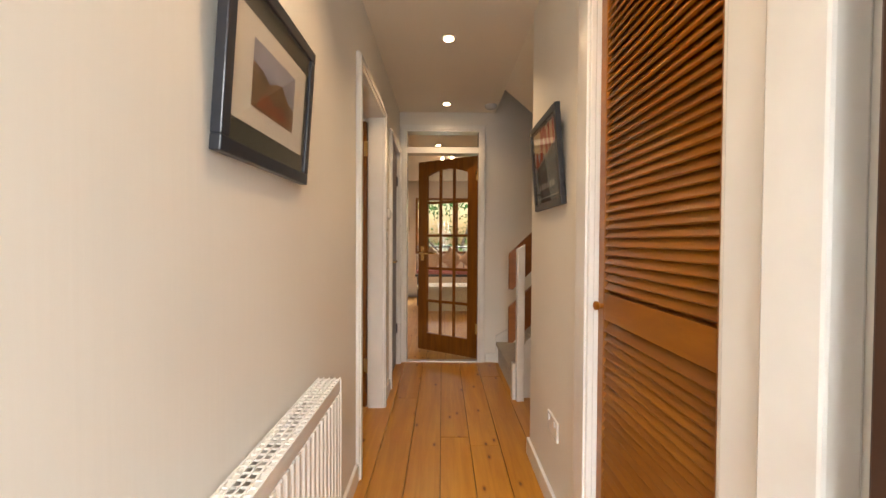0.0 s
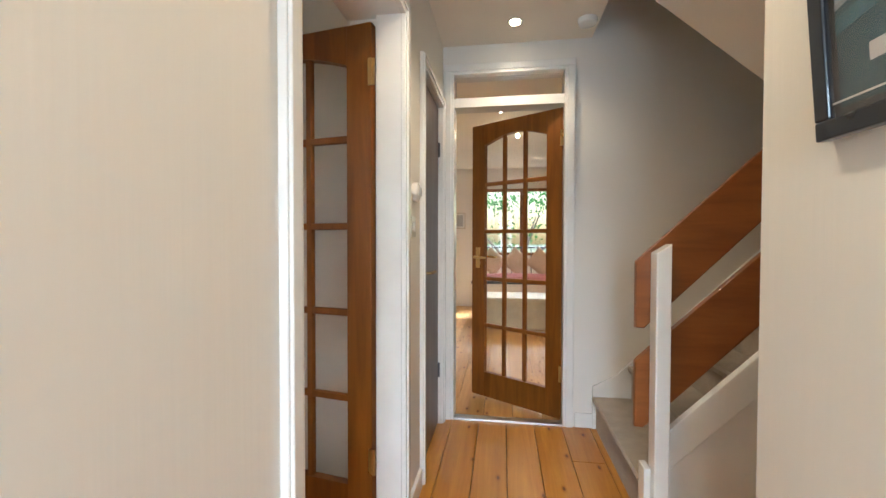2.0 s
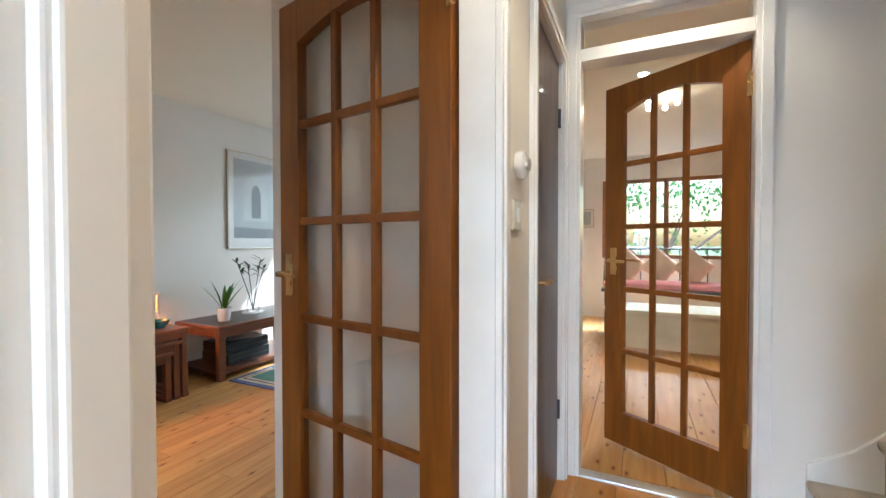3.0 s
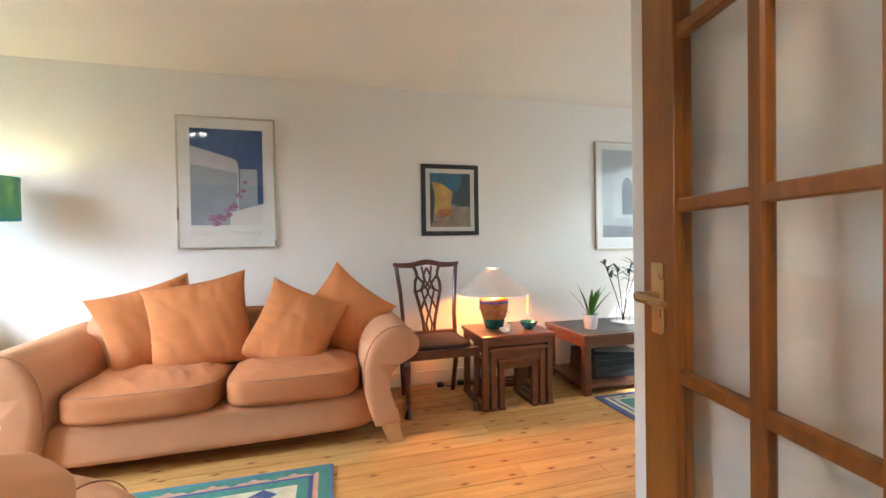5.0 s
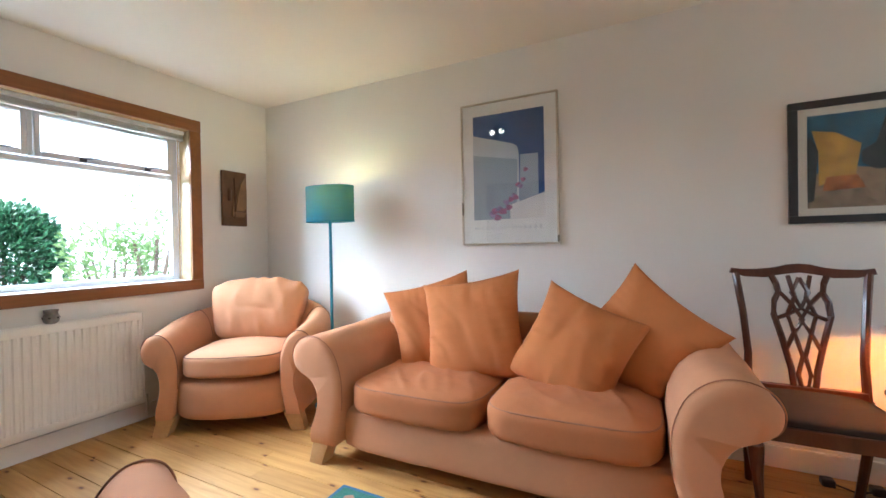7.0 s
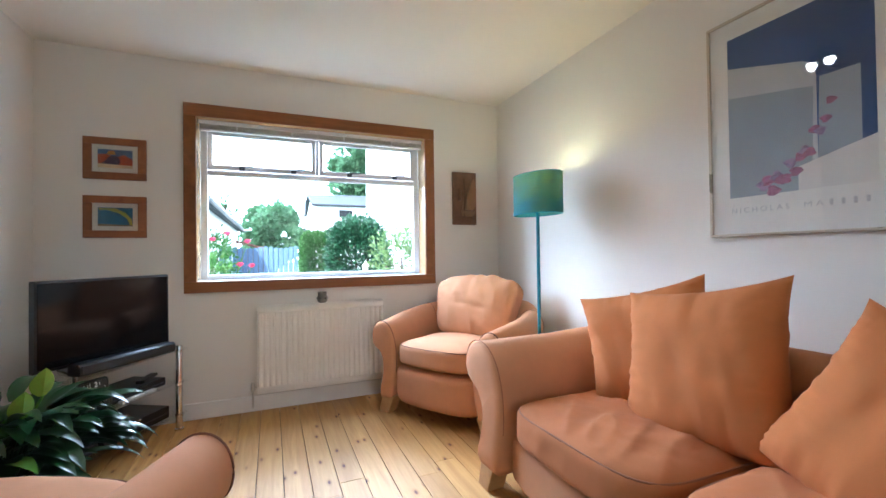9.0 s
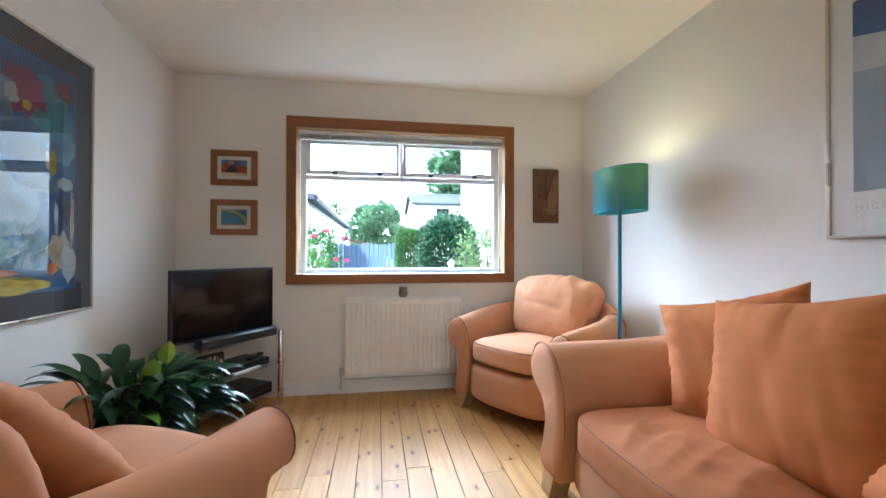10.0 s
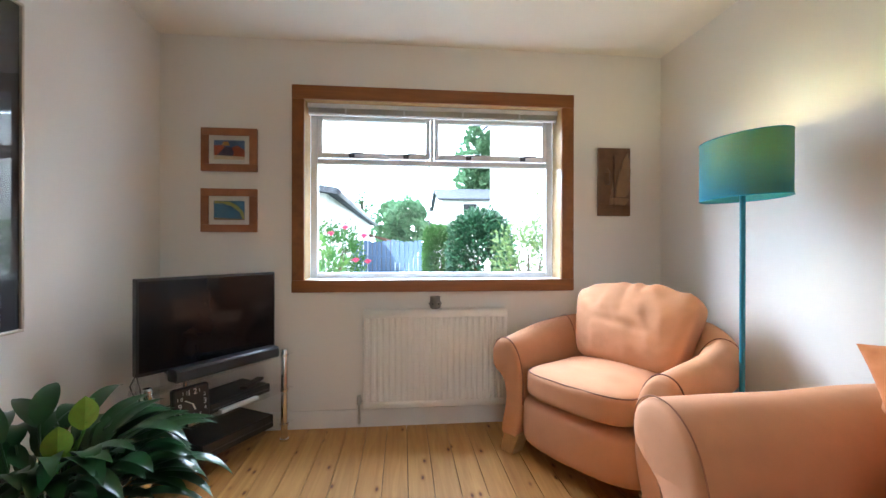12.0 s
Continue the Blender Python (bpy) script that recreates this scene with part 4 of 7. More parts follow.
for r in ((gx0, gx0 + f, FY - 0.05, FY, gz0, gz1), (gx1 - f, gx1, FY - 0.05, FY, gz0, gz1), (gx0 + f, gx1 - f, FY - 0.05, FY, gz0, gz0 + 0.035), (gx0 + f, gx1 - f, FY - 0.05, FY, gz1 - f, gz1), (gx0 + f, gx1 - f, FY - 0.05, FY, TZ - 0.035, TZ), (MX - 0.012, MX + 0.012, FY - 0.05, FY, TZ, gz1 - f)):
    part("window_frame", boxes(r, bevel=0.005), M_UPVC, win)
for x0, x1 in ((gx0 + f, MX - 0.012), (MX + 0.012, gx1 - f)):
    s = bmesh.new()
    g = 0.032
    for r in ((x0 + 0.003, x0 + g, FY - 0.03, FY + 0.012, TZ + 0.004, gz1 - f - 0.003), (x1 - g, x1 - 0.003, FY - 0.03, FY + 0.012, TZ + 0.004, gz1 - f - 0.003), (x0 + g, x1 - g, FY - 0.03, FY + 0.012, TZ + 0.004, TZ + 0.04), (x0 + g, x1 - g, FY - 0.03, FY + 0.012, gz1 - f - g, gz1 - f - 0.003)):
        box(s, *r, bevel=0.004)
    sash = part("sash", s, M_UPVC, win, "white top-hung opening light")
    pn = part("pane", boxes((x0 + g - 0.002, x1 - g + 0.002, FY - 0.014, FY - 0.010, TZ + 0.038, gz1 - f - g + 0.002)), M_WINGLASS, sash)
    pn.visible_shadow = False
    for k in (0.22, 0.70):
        hx = x0 + (x1 - x0) * k
        bm = bmesh.new()
        box(bm, hx - 0.018, hx + 0.018, FY + 0.012, FY + 0.024, TZ + 0.006, TZ + 0.034, bevel=0.002)
        tube([(hx, FY + 0.024, TZ + 0.024), (hx, FY + 0.042, TZ + 0.026), (hx - 0.03, FY + 0.044, TZ + 0.032), (hx - 0.085, FY + 0.040, TZ + 0.034)], [0.006, 0.007, 0.006, 0.004], 8, bm)
        part("catch", bm, M_STEEL, sash, "grey metal window catch", smooth=True, angle=40)
pn = part("pane", boxes((gx0 + f - 0.002, gx1 - f + 0.002, FY - 0.03, FY - 0.026, gz0 + 0.033, TZ - 0.033)), M_WINGLASS, win)
pn.visible_shadow = False

blind = thing("venetian_blind", "raised silver-grey venetian blind with a cord", "blind", pose(0, YW - 0.06, 0))
part("head_rail", boxes((gx0 + 0.004, gx1 - 0.004, -0.016, 0.016, 2.005, 2.031), bevel=0.002), M_UPVC, blind)
for k in range(7):
    part("slat", boxes((gx0 + 0.01, gx1 - 0.01, -0.0125, 0.0125, 1.974 + k * 0.0043, 1.9762 + k * 0.0043)), M_ALU, blind)
part("bottom_rail", boxes((gx0 + 0.01, gx1 - 0.01, -0.013, 0.013, 1.960, 1.972), bevel=0.002), M_UPVC, blind)
for x in (-1.35, -1.72, -2.1, -2.48):
    part("ladder_tape", boxes((x - 0.006, x + 0.006, 0.013, 0.0145, 1.960, 2.006)), M_UPVC, blind)
part("cord", tube([(gx0 + 0.05, 0.018, 2.0), (gx0 + 0.05, 0.02, 1.5), (gx0 + 0.048, 0.02, 0.95)], 0.0014, 5), M_UPVC, blind)

# ---- radiators ----


def radiator(label, m, w, h, pitch=0.037, grille=True):
    """Panel radiator: local x along it, back against y = 0, front at y = -0.07."""
    r = thing("radiator", label, "radiator", m)
    bm = bmesh.new()
    n = int(w / pitch)
    out = []
    p = w / n
    for k in range(n):
        x = -w / 2 + k * p
        out += [(x + 0.1 * p, -0.075), (x + 0.3 * p, -0.083), (x + 0.7 * p, -0.083), (x + 0.9 * p, -0.075)]
    out = [(-w / 2, -0.075)] + out + [(w / 2, -0.075), (w / 2, -0.060), (-w / 2, -0.060)]
    prism(out, "z", 0.045, h - 0.045, bm)
    box(bm, -w / 2, w / 2, -0.080, -0.060, 0.0, 0.045, bevel=0.005)
    box(bm, -w / 2, w / 2, -0.080, -0.060, h - 0.045, h, bevel=0.005)
    part("front_panel", bm, M_RADW, r, smooth=True, angle=30)
    part("back_panel", boxes((-w / 2, w / 2, -0.020, -0.008, 0.0, h), bevel=0.003), M_RADW, r)
    for s in (-1, 1):
        part("side_panel", boxes((s * w / 2 - 0.003, s * w / 2 + 0.003, -0.084, -0.008, 0.01, h - 0.0005), bevel=0.001), M_RADW, r)
    if grille:
        g = bmesh.new()
        for y in (-0.083, -0.065, -0.047, -0.029, -0.012):
            box(g, -w / 2, w / 2, y, y + 0.005, h, h + 0.005)
        k = 0
        x = -w / 2
        while x <= w / 2:
            box(g, x, x + (0.010 if k % 10 == 0 else 0.004), -0.083, -0.007, h + 0.0004, h + 0.0046)
            x += 0.0235
            k += 1
        part("top_grille", g, M_RADW, r, "white slotted top grille")
    bm = bmesh.new()
    tube([(-w / 2 - 0.03, -0.045, -0.10), (-w / 2 - 0.03, -0.045, 0.04), (-w / 2, -0.045, 0.04)], 0.008, 8, bm)
    tube([(-w / 2 - 0.03, -0.045, 0.02), (-w / 2 - 0.03, -0.045, 0.055), (-w / 2 - 0.03, -0.045, 0.075)], [0.015, 0.015, 0.010], 10, bm)
    part("valve", bm, M_ALU, r, "metal radiator valve and pipe", smooth=True)
    bm = bmesh.new()
    tube([(w / 2 + 0.03, -0.045, -0.10), (w / 2 + 0.03, -0.045, 0.04), (w / 2, -0.045, 0.04)], 0.008, 8, bm)
    part("tail_pipe", bm, M_ALU, r, smooth=True)
    return r


radiator("white ribbed panel radiator under the window", pose(-1.922, YW, 0.135, 0, 0, 180), 0.892, 0.597)
radiator("white ribbed panel radiator on the hall wall", pose(XH, 0.96, 0.13, 0, 0, 90), 1.38, 0.585)
vz = thing("patterned_pot", "small grey patterned stoneware pot on the radiator", "pot", pose(-1.915, YW + 0.045, 0.737))
part("body", lathe([(0.022, 0), (0.034, 0.012), (0.038, 0.035), (0.030, 0.058), (0.034, 0.078), (0.030, 0.078), (0.024, 0.06)], 20), M_BLUEGREY, vz, smooth=True)
for a in range(6):
    part("spot", lathe([(0.0, 0), (0.006, 0.001), (0.004, 0.003)], 8), M_BLACK, vz, "dark painted spot").matrix_basis = Matrix.Translation((0.0375 * math.cos(a * 1.047), 0.0375 * math.sin(a * 1.047), 0.034)) @ pose(0, 0, 0, 0, 90, math.degrees(a * 1.047))

# ---- pictures ----


def framed(name, label, m, w, h, frame_w, frame_mat, mat_w, mat_mat, art, depth=0.022, group="", mat_bottom=None):
    """A framed picture: local x across, local z up, its face to -y, its back at y = 0. art: rows of (material, outline in 0..1)."""
    t = thing(name, label, "picture", m, group)
    d = depth
    for r in ((-w / 2, w / 2, -d, 0, h / 2 - frame_w, h / 2), (-w / 2, w / 2, -d, 0, -h / 2, -h / 2 + frame_w), (-w / 2, -w / 2 + frame_w, -d, 0, -h / 2 + frame_w, h / 2 - frame_w), (w / 2 - frame_w, w / 2, -d, 0, -h / 2 + frame_w, h / 2 - frame_w)):
        part("frame", boxes(r, bevel=min(0.003, frame_w / 4)), frame_mat, t)
    iw, ih = w - 2 * frame_w, h - 2 * frame_w
    part("mount", boxes((-iw / 2, iw / 2, -d + 0.010, -0.002, -ih / 2, ih / 2)), mat_mat, t)
    mb = mat_w if mat_bottom is None else mat_bottom
    aw, ah = iw - 2 * mat_w, ih - mat_w - mb
    cz = (mb - mat_w) / 2
    for k, (name_, material, outline) in enumerate(art):
        pts = [(-aw / 2 + u * aw, cz - ah / 2 + v * ah) for u, v in outline]
        y = -d + 0.0094 - 0.00012 * k
        part(name_, prism(pts, "y", y, y + 0.0004), material, t)
    p = part("glazing", boxes((-iw / 2, iw / 2, -d + 0.0035, -d + 0.0050, -ih / 2, ih / 2)), M_PICGLASS, t)
    p.visible_shadow = False
    return t


def ink(name, c, vary=0.15, scale=12):
    return surface(name, c, 0.8, vary=vary, scale=scale, rel=0.0)


FULL = [(0, 0), (1, 0), (1, 1), (0, 1)]
P_CREAM = ink("cream_mount", (0.68, 0.64, 0.56), 0.04)
P_WHITE = ink("white_mount", (0.74, 0.73, 0.70), 0.03)
P_GREEN = ink("dark_green_mount", (0.045, 0.048, 0.034), 0.1)
P_CHAR = ink("charcoal_mount", (0.035, 0.036, 0.042), 0.08)
F_SILVER = surface("pale_gilt_frame", (0.55, 0.48, 0.38), 0.3, 0.6, vary=0.06, rel=0.02)
F_BLACK = surface("black_frame", (0.018, 0.018, 0.022), 0.35, vary=0.1, rel=0.02, coat=0.3)
F_NAVY = surface("navy_black_frame", (0.016, 0.022, 0.034), 0.3, vary=0.1, rel=0.02, coat=0.3)
F_WOOD = wood("picture_hardwood", (0.22, 0.075, 0.025), (0.36, 0.14, 0.05), 0.4, (14, 14, 14))

I_BLUE = ink("deep_blue_ink", (0.045, 0.10, 0.26), 0.2, 5)
I_CLOUD = ink("pale_grey_white_ink", (0.52, 0.55, 0.58), 0.12, 4)
I_SHADE = ink("cool_grey_ink", (0.33, 0.38, 0.44), 0.15, 4)
I_PINK = ink("mauve_blossom_ink", (0.40, 0.17, 0.28), 0.4, 40)
I_MAUVE = ink("lilac_blossom_ink", (0.36, 0.27, 0.42), 0.4, 40)
I_WHITE = ink("white_ink", (0.68, 0.66, 0.64), 0.05)
pic = framed("framed_poster", "tall poster of white walls, blossom and blue sky", pose(XS, 1.886, 1.612, 0, 0, 90), 0.65, 0.945, 0.012, F_SILVER, 0.075, P_WHITE, [
    ("sky_print", I_BLUE, FULL),
    ("wall_print", I_CLOUD, [(0, 0), (0.66, 0), (0.66, 0.60), (0.64, 0.67), (0.58, 0.70), (0, 0.82)]),
    ("shade_print", I_SHADE, [(0, 0), (0.62, 0), (0.64, 0.55), (0.0, 0.63)]),
    ("far_wall_print", I_SHADE, [(0.66, 0.12), (0.92, 0.2), (0.92, 0.59), (0.68, 0.59)]),
    ("corner_print", I_WHITE, [(0.53, 0), (1, 0), (1, 0.23), (0.53, 0.13)]),
] + [("blossom_print", I_PINK if k % 3 else I_MAUVE, [(0.28 + 0.5 * f + w * math.cos(a) * (1 + 0.4 * math.sin(3 * a + k)), 0.03 + 0.42 * f * f + 0.04 * math.sin(k * 2.4) + w * 0.6 * math.sin(a) + 0.02) for a in [i * 0.698 for i in range(9)]]) for k, f, w in [(k, k / 15, 0.055 - 0.0015 * k) for k in range(15)]] + [
], depth=0.026, mat_bottom=0.155)


def words(text, size, m, material, parent, name="lettering"):
    cu = bpy.data.curves.new(name, "FONT")
    cu.body, cu.size, cu.align_x, cu.extrude = text, size, "CENTER", 0.0004
    cu.space_character = 1.5
    ob = new(name, cu)
    dg = bpy.context.evaluated_depsgraph_get()
    me = bpy.data.meshes.new_from_object(ob.evaluated_get(dg))
    bpy.data.objects.remove(ob)
    me.materials.clear()
    me.materials.append(material)
    w = new(name, me)
    w.parent = parent
    w.matrix_basis = m
    return w


def line_of(text, x0, x1, z, size, parent):
    """A spaced word stretched to run from x0 to x1 on the picture's sheet."""
    w = words(text, size, pose(0, 0, 0), M_GREYINK, parent)
    xs = [v.co.x for v in w.data.vertices]
    lo, k = min(xs), (x1 - x0) / (max(xs) - min(xs))
    for v in w.data.vertices:
        v.co.x = (v.co.x - lo) * k
    w.matrix_basis = pose(x0, -0.0164, z, 90, 0, 0)


line_of("NICHOLAS", -0.232, -0.018, -0.372, 0.031, pic)
line_of("MA", 0.030, 0.090, -0.372, 0.031, pic)
for k in range(4):
    x = 0.104 + k * 0.033
    part("print_mark", boxes((x + 0.003, x + 0.013, -0.0166, -0.0162, -0.372, -0.350)), M_GREYINK, pic)

I_YEL = ink("ochre_ink", (0.55, 0.33, 0.06), 0.3, 14)
I_TEAL = ink("evening_blue_ink", (0.03, 0.13, 0.22), 0.3, 14)
I_DARK = ink("dark_slate_ink", (0.03, 0.045, 0.055), 0.4, 16)
I_SAND = ink("cobble_ink", (0.32, 0.24, 0.16), 0.4, 20)
framed("framed_print", "black-framed print of a yellow street cafe", pose(XS, 3.562, 1.510, 0, 0, 90), 0.492, 0.587, 0.036, F_BLACK, 0.036, P_CREAM, [
    ("sky_print", I_TEAL, FULL),
    ("street_print", I_SAND, [(0, 0), (1, 0), (1, 0.38), (0.5, 0.42), (0, 0.36)]),
    ("awning_print", I_YEL, [(0.12, 0.24), (0.50, 0.34), (0.56, 0.66), (0.30, 0.80), (0.05, 0.84), (0.12, 0.60)]),
    ("terrace_print", ink("red_ochre_ink", (0.42, 0.14, 0.04), 0.4, 30), [(0.16, 0.18), (0.60, 0.20), (0.52, 0.34), (0.2, 0.33)]),
    ("tree_print", I_DARK, [(0.82, 1), (1, 1), (1, 0.40), (0.70, 0.38), (0.56, 0.46), (0.56, 0.58), (0.70, 0.66)]),
    ("doorway_print", I_DARK, [(0, 0.06), (0.07, 0.08), (0.12, 0.62), (0.05, 0.75), (0, 0.76)]),
])
I_MIST = ink("pale_mist_ink", (0.47, 0.49, 0.49), 0.12, 6)
framed("framed_poster", "pale framed poster of an arched doorway", pose(XS, 5.29, 1.57, 0, 0, 90), 0.68, 1.0, 0.014, F_SILVER, 0.06, P_WHITE, [
    ("wall_print", I_MIST, FULL),
    ("arch_print", ink("pale_arch_ink", (0.56, 0.57, 0.55), 0.08, 6), [(0.22, 0.22), (0.80, 0.22), (0.80, 0.62), (0.72, 0.74), (0.60, 0.80), (0.50, 0.82), (0.40, 0.80), (0.29, 0.73), (0.22, 0.62)]),
    ("dark_arch_print", ink("grey_arch_ink", (0.18, 0.19, 0.19), 0.25, 10), [(0.40, 0.26), (0.62, 0.26), (0.62, 0.60), (0.57, 0.67), (0.51, 0.69), (0.45, 0.67), (0.40, 0.60)]),
    ("path_print", ink("grey_path_ink", (0.26, 0.27, 0.28), 0.2, 8), [(0, 0), (1, 0), (1, 0.12), (0, 0.14)]),
], depth=0.026, mat_bottom=0.10)

# big painting on the partition
ABS = [("field_print", ink("prussian_ink", (0.035, 0.11, 0.25), 0.5, 4), FULL)]
ABS_COL = {"teal": (0.05, 0.21, 0.26), "navy": (0.018, 0.045, 0.13), "pale": (0.36, 0.40, 0.42), "yellow": (0.50, 0.40, 0.06), "wine": (0.16, 0.03, 0.08), "sky": (0.14, 0.30, 0.45), "ochre": (0.46, 0.30, 0.05), "orange": (0.60, 0.17, 0.03), "olive": (0.28, 0.28, 0.07), "slate": (0.10, 0.17, 0.24), "moss": (0.09, 0.11, 0.07), "sand": (0.38, 0.34, 0.25)}
ABS_M = {k: ink("painting_" + k, v, 0.45, 9) for k, v in ABS_COL.items()}
rnd = random.Random(21)


def blotch(cx, cy, rx, ry, n=17):
    a0 = rnd.random()
    return [(min(1, max(0, cx + rx * math.cos(a0 + 2 * math.pi * i / n) * rnd.uniform(0.6, 1.1))), min(1, max(0, cy + ry * math.sin(a0 + 2 * math.pi * i / n) * rnd.uniform(0.6, 1.1)))) for i in range(n)]


for key, cx, cy, rx, ry in (
        ("sky", 0.30, 0.90, 0.30, 0.10), ("teal", 0.84, 0.80, 0.16, 0.14), ("wine", 0.72, 0.84, 0.12, 0.12), ("wine", 0.93, 0.90, 0.06, 0.06),
        ("slate", 0.52, 0.80, 0.14, 0.12), ("moss", 0.40, 0.82, 0.12, 0.08), ("pale", 0.66, 0.80, 0.035, 0.05), ("slate", 0.62, 0.72, 0.06, 0.06), ("pale", 0.56, 0.86, 0.03, 0.03),
        ("yellow", 0.40, 0.66, 0.14, 0.07), ("orange", 0.34, 0.67, 0.03, 0.03), ("yellow", 0.725, 0.775, 0.025, 0.025), ("navy", 0.66, 0.60, 0.24, 0.07),
        ("sky", 0.90, 0.64, 0.09, 0.10), ("yellow", 0.86, 0.56, 0.025, 0.07), ("pale", 0.83, 0.57, 0.015, 0.05), ("slate", 0.80, 0.47, 0.14, 0.06), ("pale", 0.93, 0.48, 0.05, 0.035),
        ("sky", 0.40, 0.44, 0.26, 0.14), ("slate", 0.62, 0.34, 0.20, 0.16), ("moss", 0.30, 0.30, 0.14, 0.12), ("navy", 0.92, 0.36, 0.05, 0.12), ("sand", 0.97, 0.32, 0.015, 0.14), ("pale", 0.88, 0.32, 0.012, 0.09),
        ("sand", 0.90, 0.18, 0.07, 0.10), ("slate", 0.50, 0.18, 0.20, 0.08), ("ochre", 0.22, 0.20, 0.16, 0.08), ("pale", 0.95, 0.12, 0.05, 0.09),
        ("olive", 0.40, 0.05, 0.38, 0.06), ("yellow", 0.66, 0.035, 0.22, 0.035), ("orange", 0.86, 0.10, 0.035, 0.03), ("orange", 0.62, 0.09, 0.10, 0.012)):
    ABS.append(("brush_patch", ABS_M[key], blotch(cx, cy, rx, ry)))
framed("framed_painting", "large abstract blue and yellow painting, dark mount", pose(XL, 1.18, 1.415, 0, 0, -90), 1.28, 1.235, 0.012, F_SILVER, 0.10, P_CHAR, ABS, depth=0.026)

# two small pictures and a carved plaque by the window
I_RED = ink("red_hill_ink", (0.42, 0.07, 0.02), 0.3, 18)
small = [("framed_print", "small hardwood-framed print of red hills", 1.709, 0.262, [("sky_print", ink("blue_grey_ink", (0.10, 0.16, 0.30), 0.3), FULL), ("cloud_print", ink("orange_cloud_ink", (0.55, 0.25, 0.06), 0.3), [(0.25, 0.72), (0.52, 0.72), (0.46, 0.94), (0.30, 0.92)]), ("hill_print", I_RED, [(0, 0.2), (1, 0.12), (1, 0.50), (0.75, 0.74), (0.55, 0.6), (0.2, 0.74), (0, 0.72)]), ("shadow_print", ink("plum_ink", (0.06, 0.03, 0.06), 0.3), [(0.04, 0.12), (0.6, 0.16), (0.66, 0.40), (0.55, 0.66), (0.36, 0.66)]), ("sand_print", ink("sand_ink", (0.62, 0.48, 0.28), 0.2), [(0, 0), (1, 0), (1, 0.16), (0, 0.22)])]),
         ("framed_print", "small hardwood-framed print of a yellow rainbow", 1.343, 0.262, [("sky_print", ink("sea_blue_ink", (0.03, 0.14, 0.24), 0.3), FULL), ("bow_print", ink("olive_yellow_ink", (0.36, 0.36, 0.06), 0.2), [(0.02, 0.86), (0.30, 0.86), (0.60, 0.70), (0.84, 0.40), (0.92, 0.06), (1.0, 0.06), (0.96, 0.40), (0.78, 0.74), (0.50, 0.96), (0.02, 0.98)]), ("shore_print", ink("brown_ink", (0.24, 0.14, 0.06), 0.3), [(0, 0), (1, 0), (1, 0.05), (0, 0.12)])])]
for nm, lab, z, h, art in small:
    framed(nm, lab, pose(-0.667, YW, z, 0, 0, 180), 0.325, h, 0.045, F_WOOD, 0.028, P_CREAM, art, group="small pictures by the window")

M_CARVE = wood("carved_brown_wood", (0.10, 0.045, 0.018), (0.20, 0.095, 0.04), 0.55, (10, 10, 10))
M_CARVE_L = wood("carved_light_wood", (0.22, 0.12, 0.055), (0.32, 0.18, 0.08), 0.5, (10, 10, 10))
pq = thing("carved_plaque", "dark carved wooden plaque of a sailing boat", "plaque", pose(-3.102, YW, 1.556, 0, 0, 180))
part("board", boxes((-0.11, 0.11, -0.024, 0, -0.224, 0.224), bevel=0.004), M_CARVE, pq)
part("sail", prism([(0.0, -0.10), (0.075, -0.10), (0.10, -0.06), (0.105, 0.08), (0.085, 0.19), (0.055, 0.14), (0.02, 0.02)], "y", -0.036, -0.023, bevel=0.003), M_CARVE_L, pq, "lighter carved sail")
part("mast", tube([(-0.012, -0.030, -0.16), (-0.004, -0.032, 0.0), (-0.008, -0.030, 0.17)], [0.008, 0.009, 0.006], 8), M_CARVE, pq, smooth=True)
part("jib", prism([(-0.03, -0.10), (-0.012, -0.10), (-0.008, 0.02)], "y", -0.032, -0.023), M_CARVE_L, pq)
part("hull", prism([(-0.035, -0.15), (0.07, -0.155), (0.10, -0.11), (-0.035, -0.105)], "y", -0.036, -0.023, bevel=0.003), M_CARVE_L, pq)
for k in range(5):
    part("carved_line", tube([(-0.10, -0.026, -0.19 + 0.012 * k), (0.0, -0.027, -0.185 + 0.012 * k + 0.006 * (k % 2)), (0.10, -0.026, -0.19 + 0.012 * k)], 0.003, 6), M_CARVE, pq, smooth=True)
part("tower", lathe([(0.016, -0.02), (0.016, 0.05), (0.020, 0.055), (0.012, 0.075), (0.002, 0.09)], 12), M_CARVE, pq, smooth=True).matrix_basis = pose(-0.05, -0.024, 0.0)

# hall pictures
I_STONE = ink("brown_castle_ink", (0.22, 0.13, 0.06), 0.5, 22)
framed("framed_print", "dark-framed print of a castle crag, green mount", pose(XH + 0.002, 1.258, 1.335, 0, 0, 90) @ pose(0, 0, 0, 4.0, 0, 0) @ pose(0, 0, 0.187), 0.465, 0.375, 0.030, F_NAVY, 0.088, P_GREEN, [
    ("mount_print", P_CREAM, [(-0.32, -0.30), (1.32, -0.30), (1.32, 1.30), (-0.32, 1.30)]),
    ("sky_print", ink("grey_lilac_ink", (0.30, 0.30, 0.36), 0.2), FULL),
    ("crag_print", I_STONE, [(0, 0), (1, 0), (1, 0.40), (0.82, 0.46), (0.66, 0.66), (0.5, 0.60), (0.36, 0.50), (0.2, 0.62), (0, 0.66)]),
    ("roof_print", ink("red_roof_ink", (0.28, 0.08, 0.03), 0.4, 30), [(0.1, 0.05), (0.85, 0.05), (0.7, 0.32), (0.5, 0.22), (0.3, 0.36)])])
I_SEA = ink("slate_sea_ink", (0.035, 0.085, 0.11), 0.3, 12)
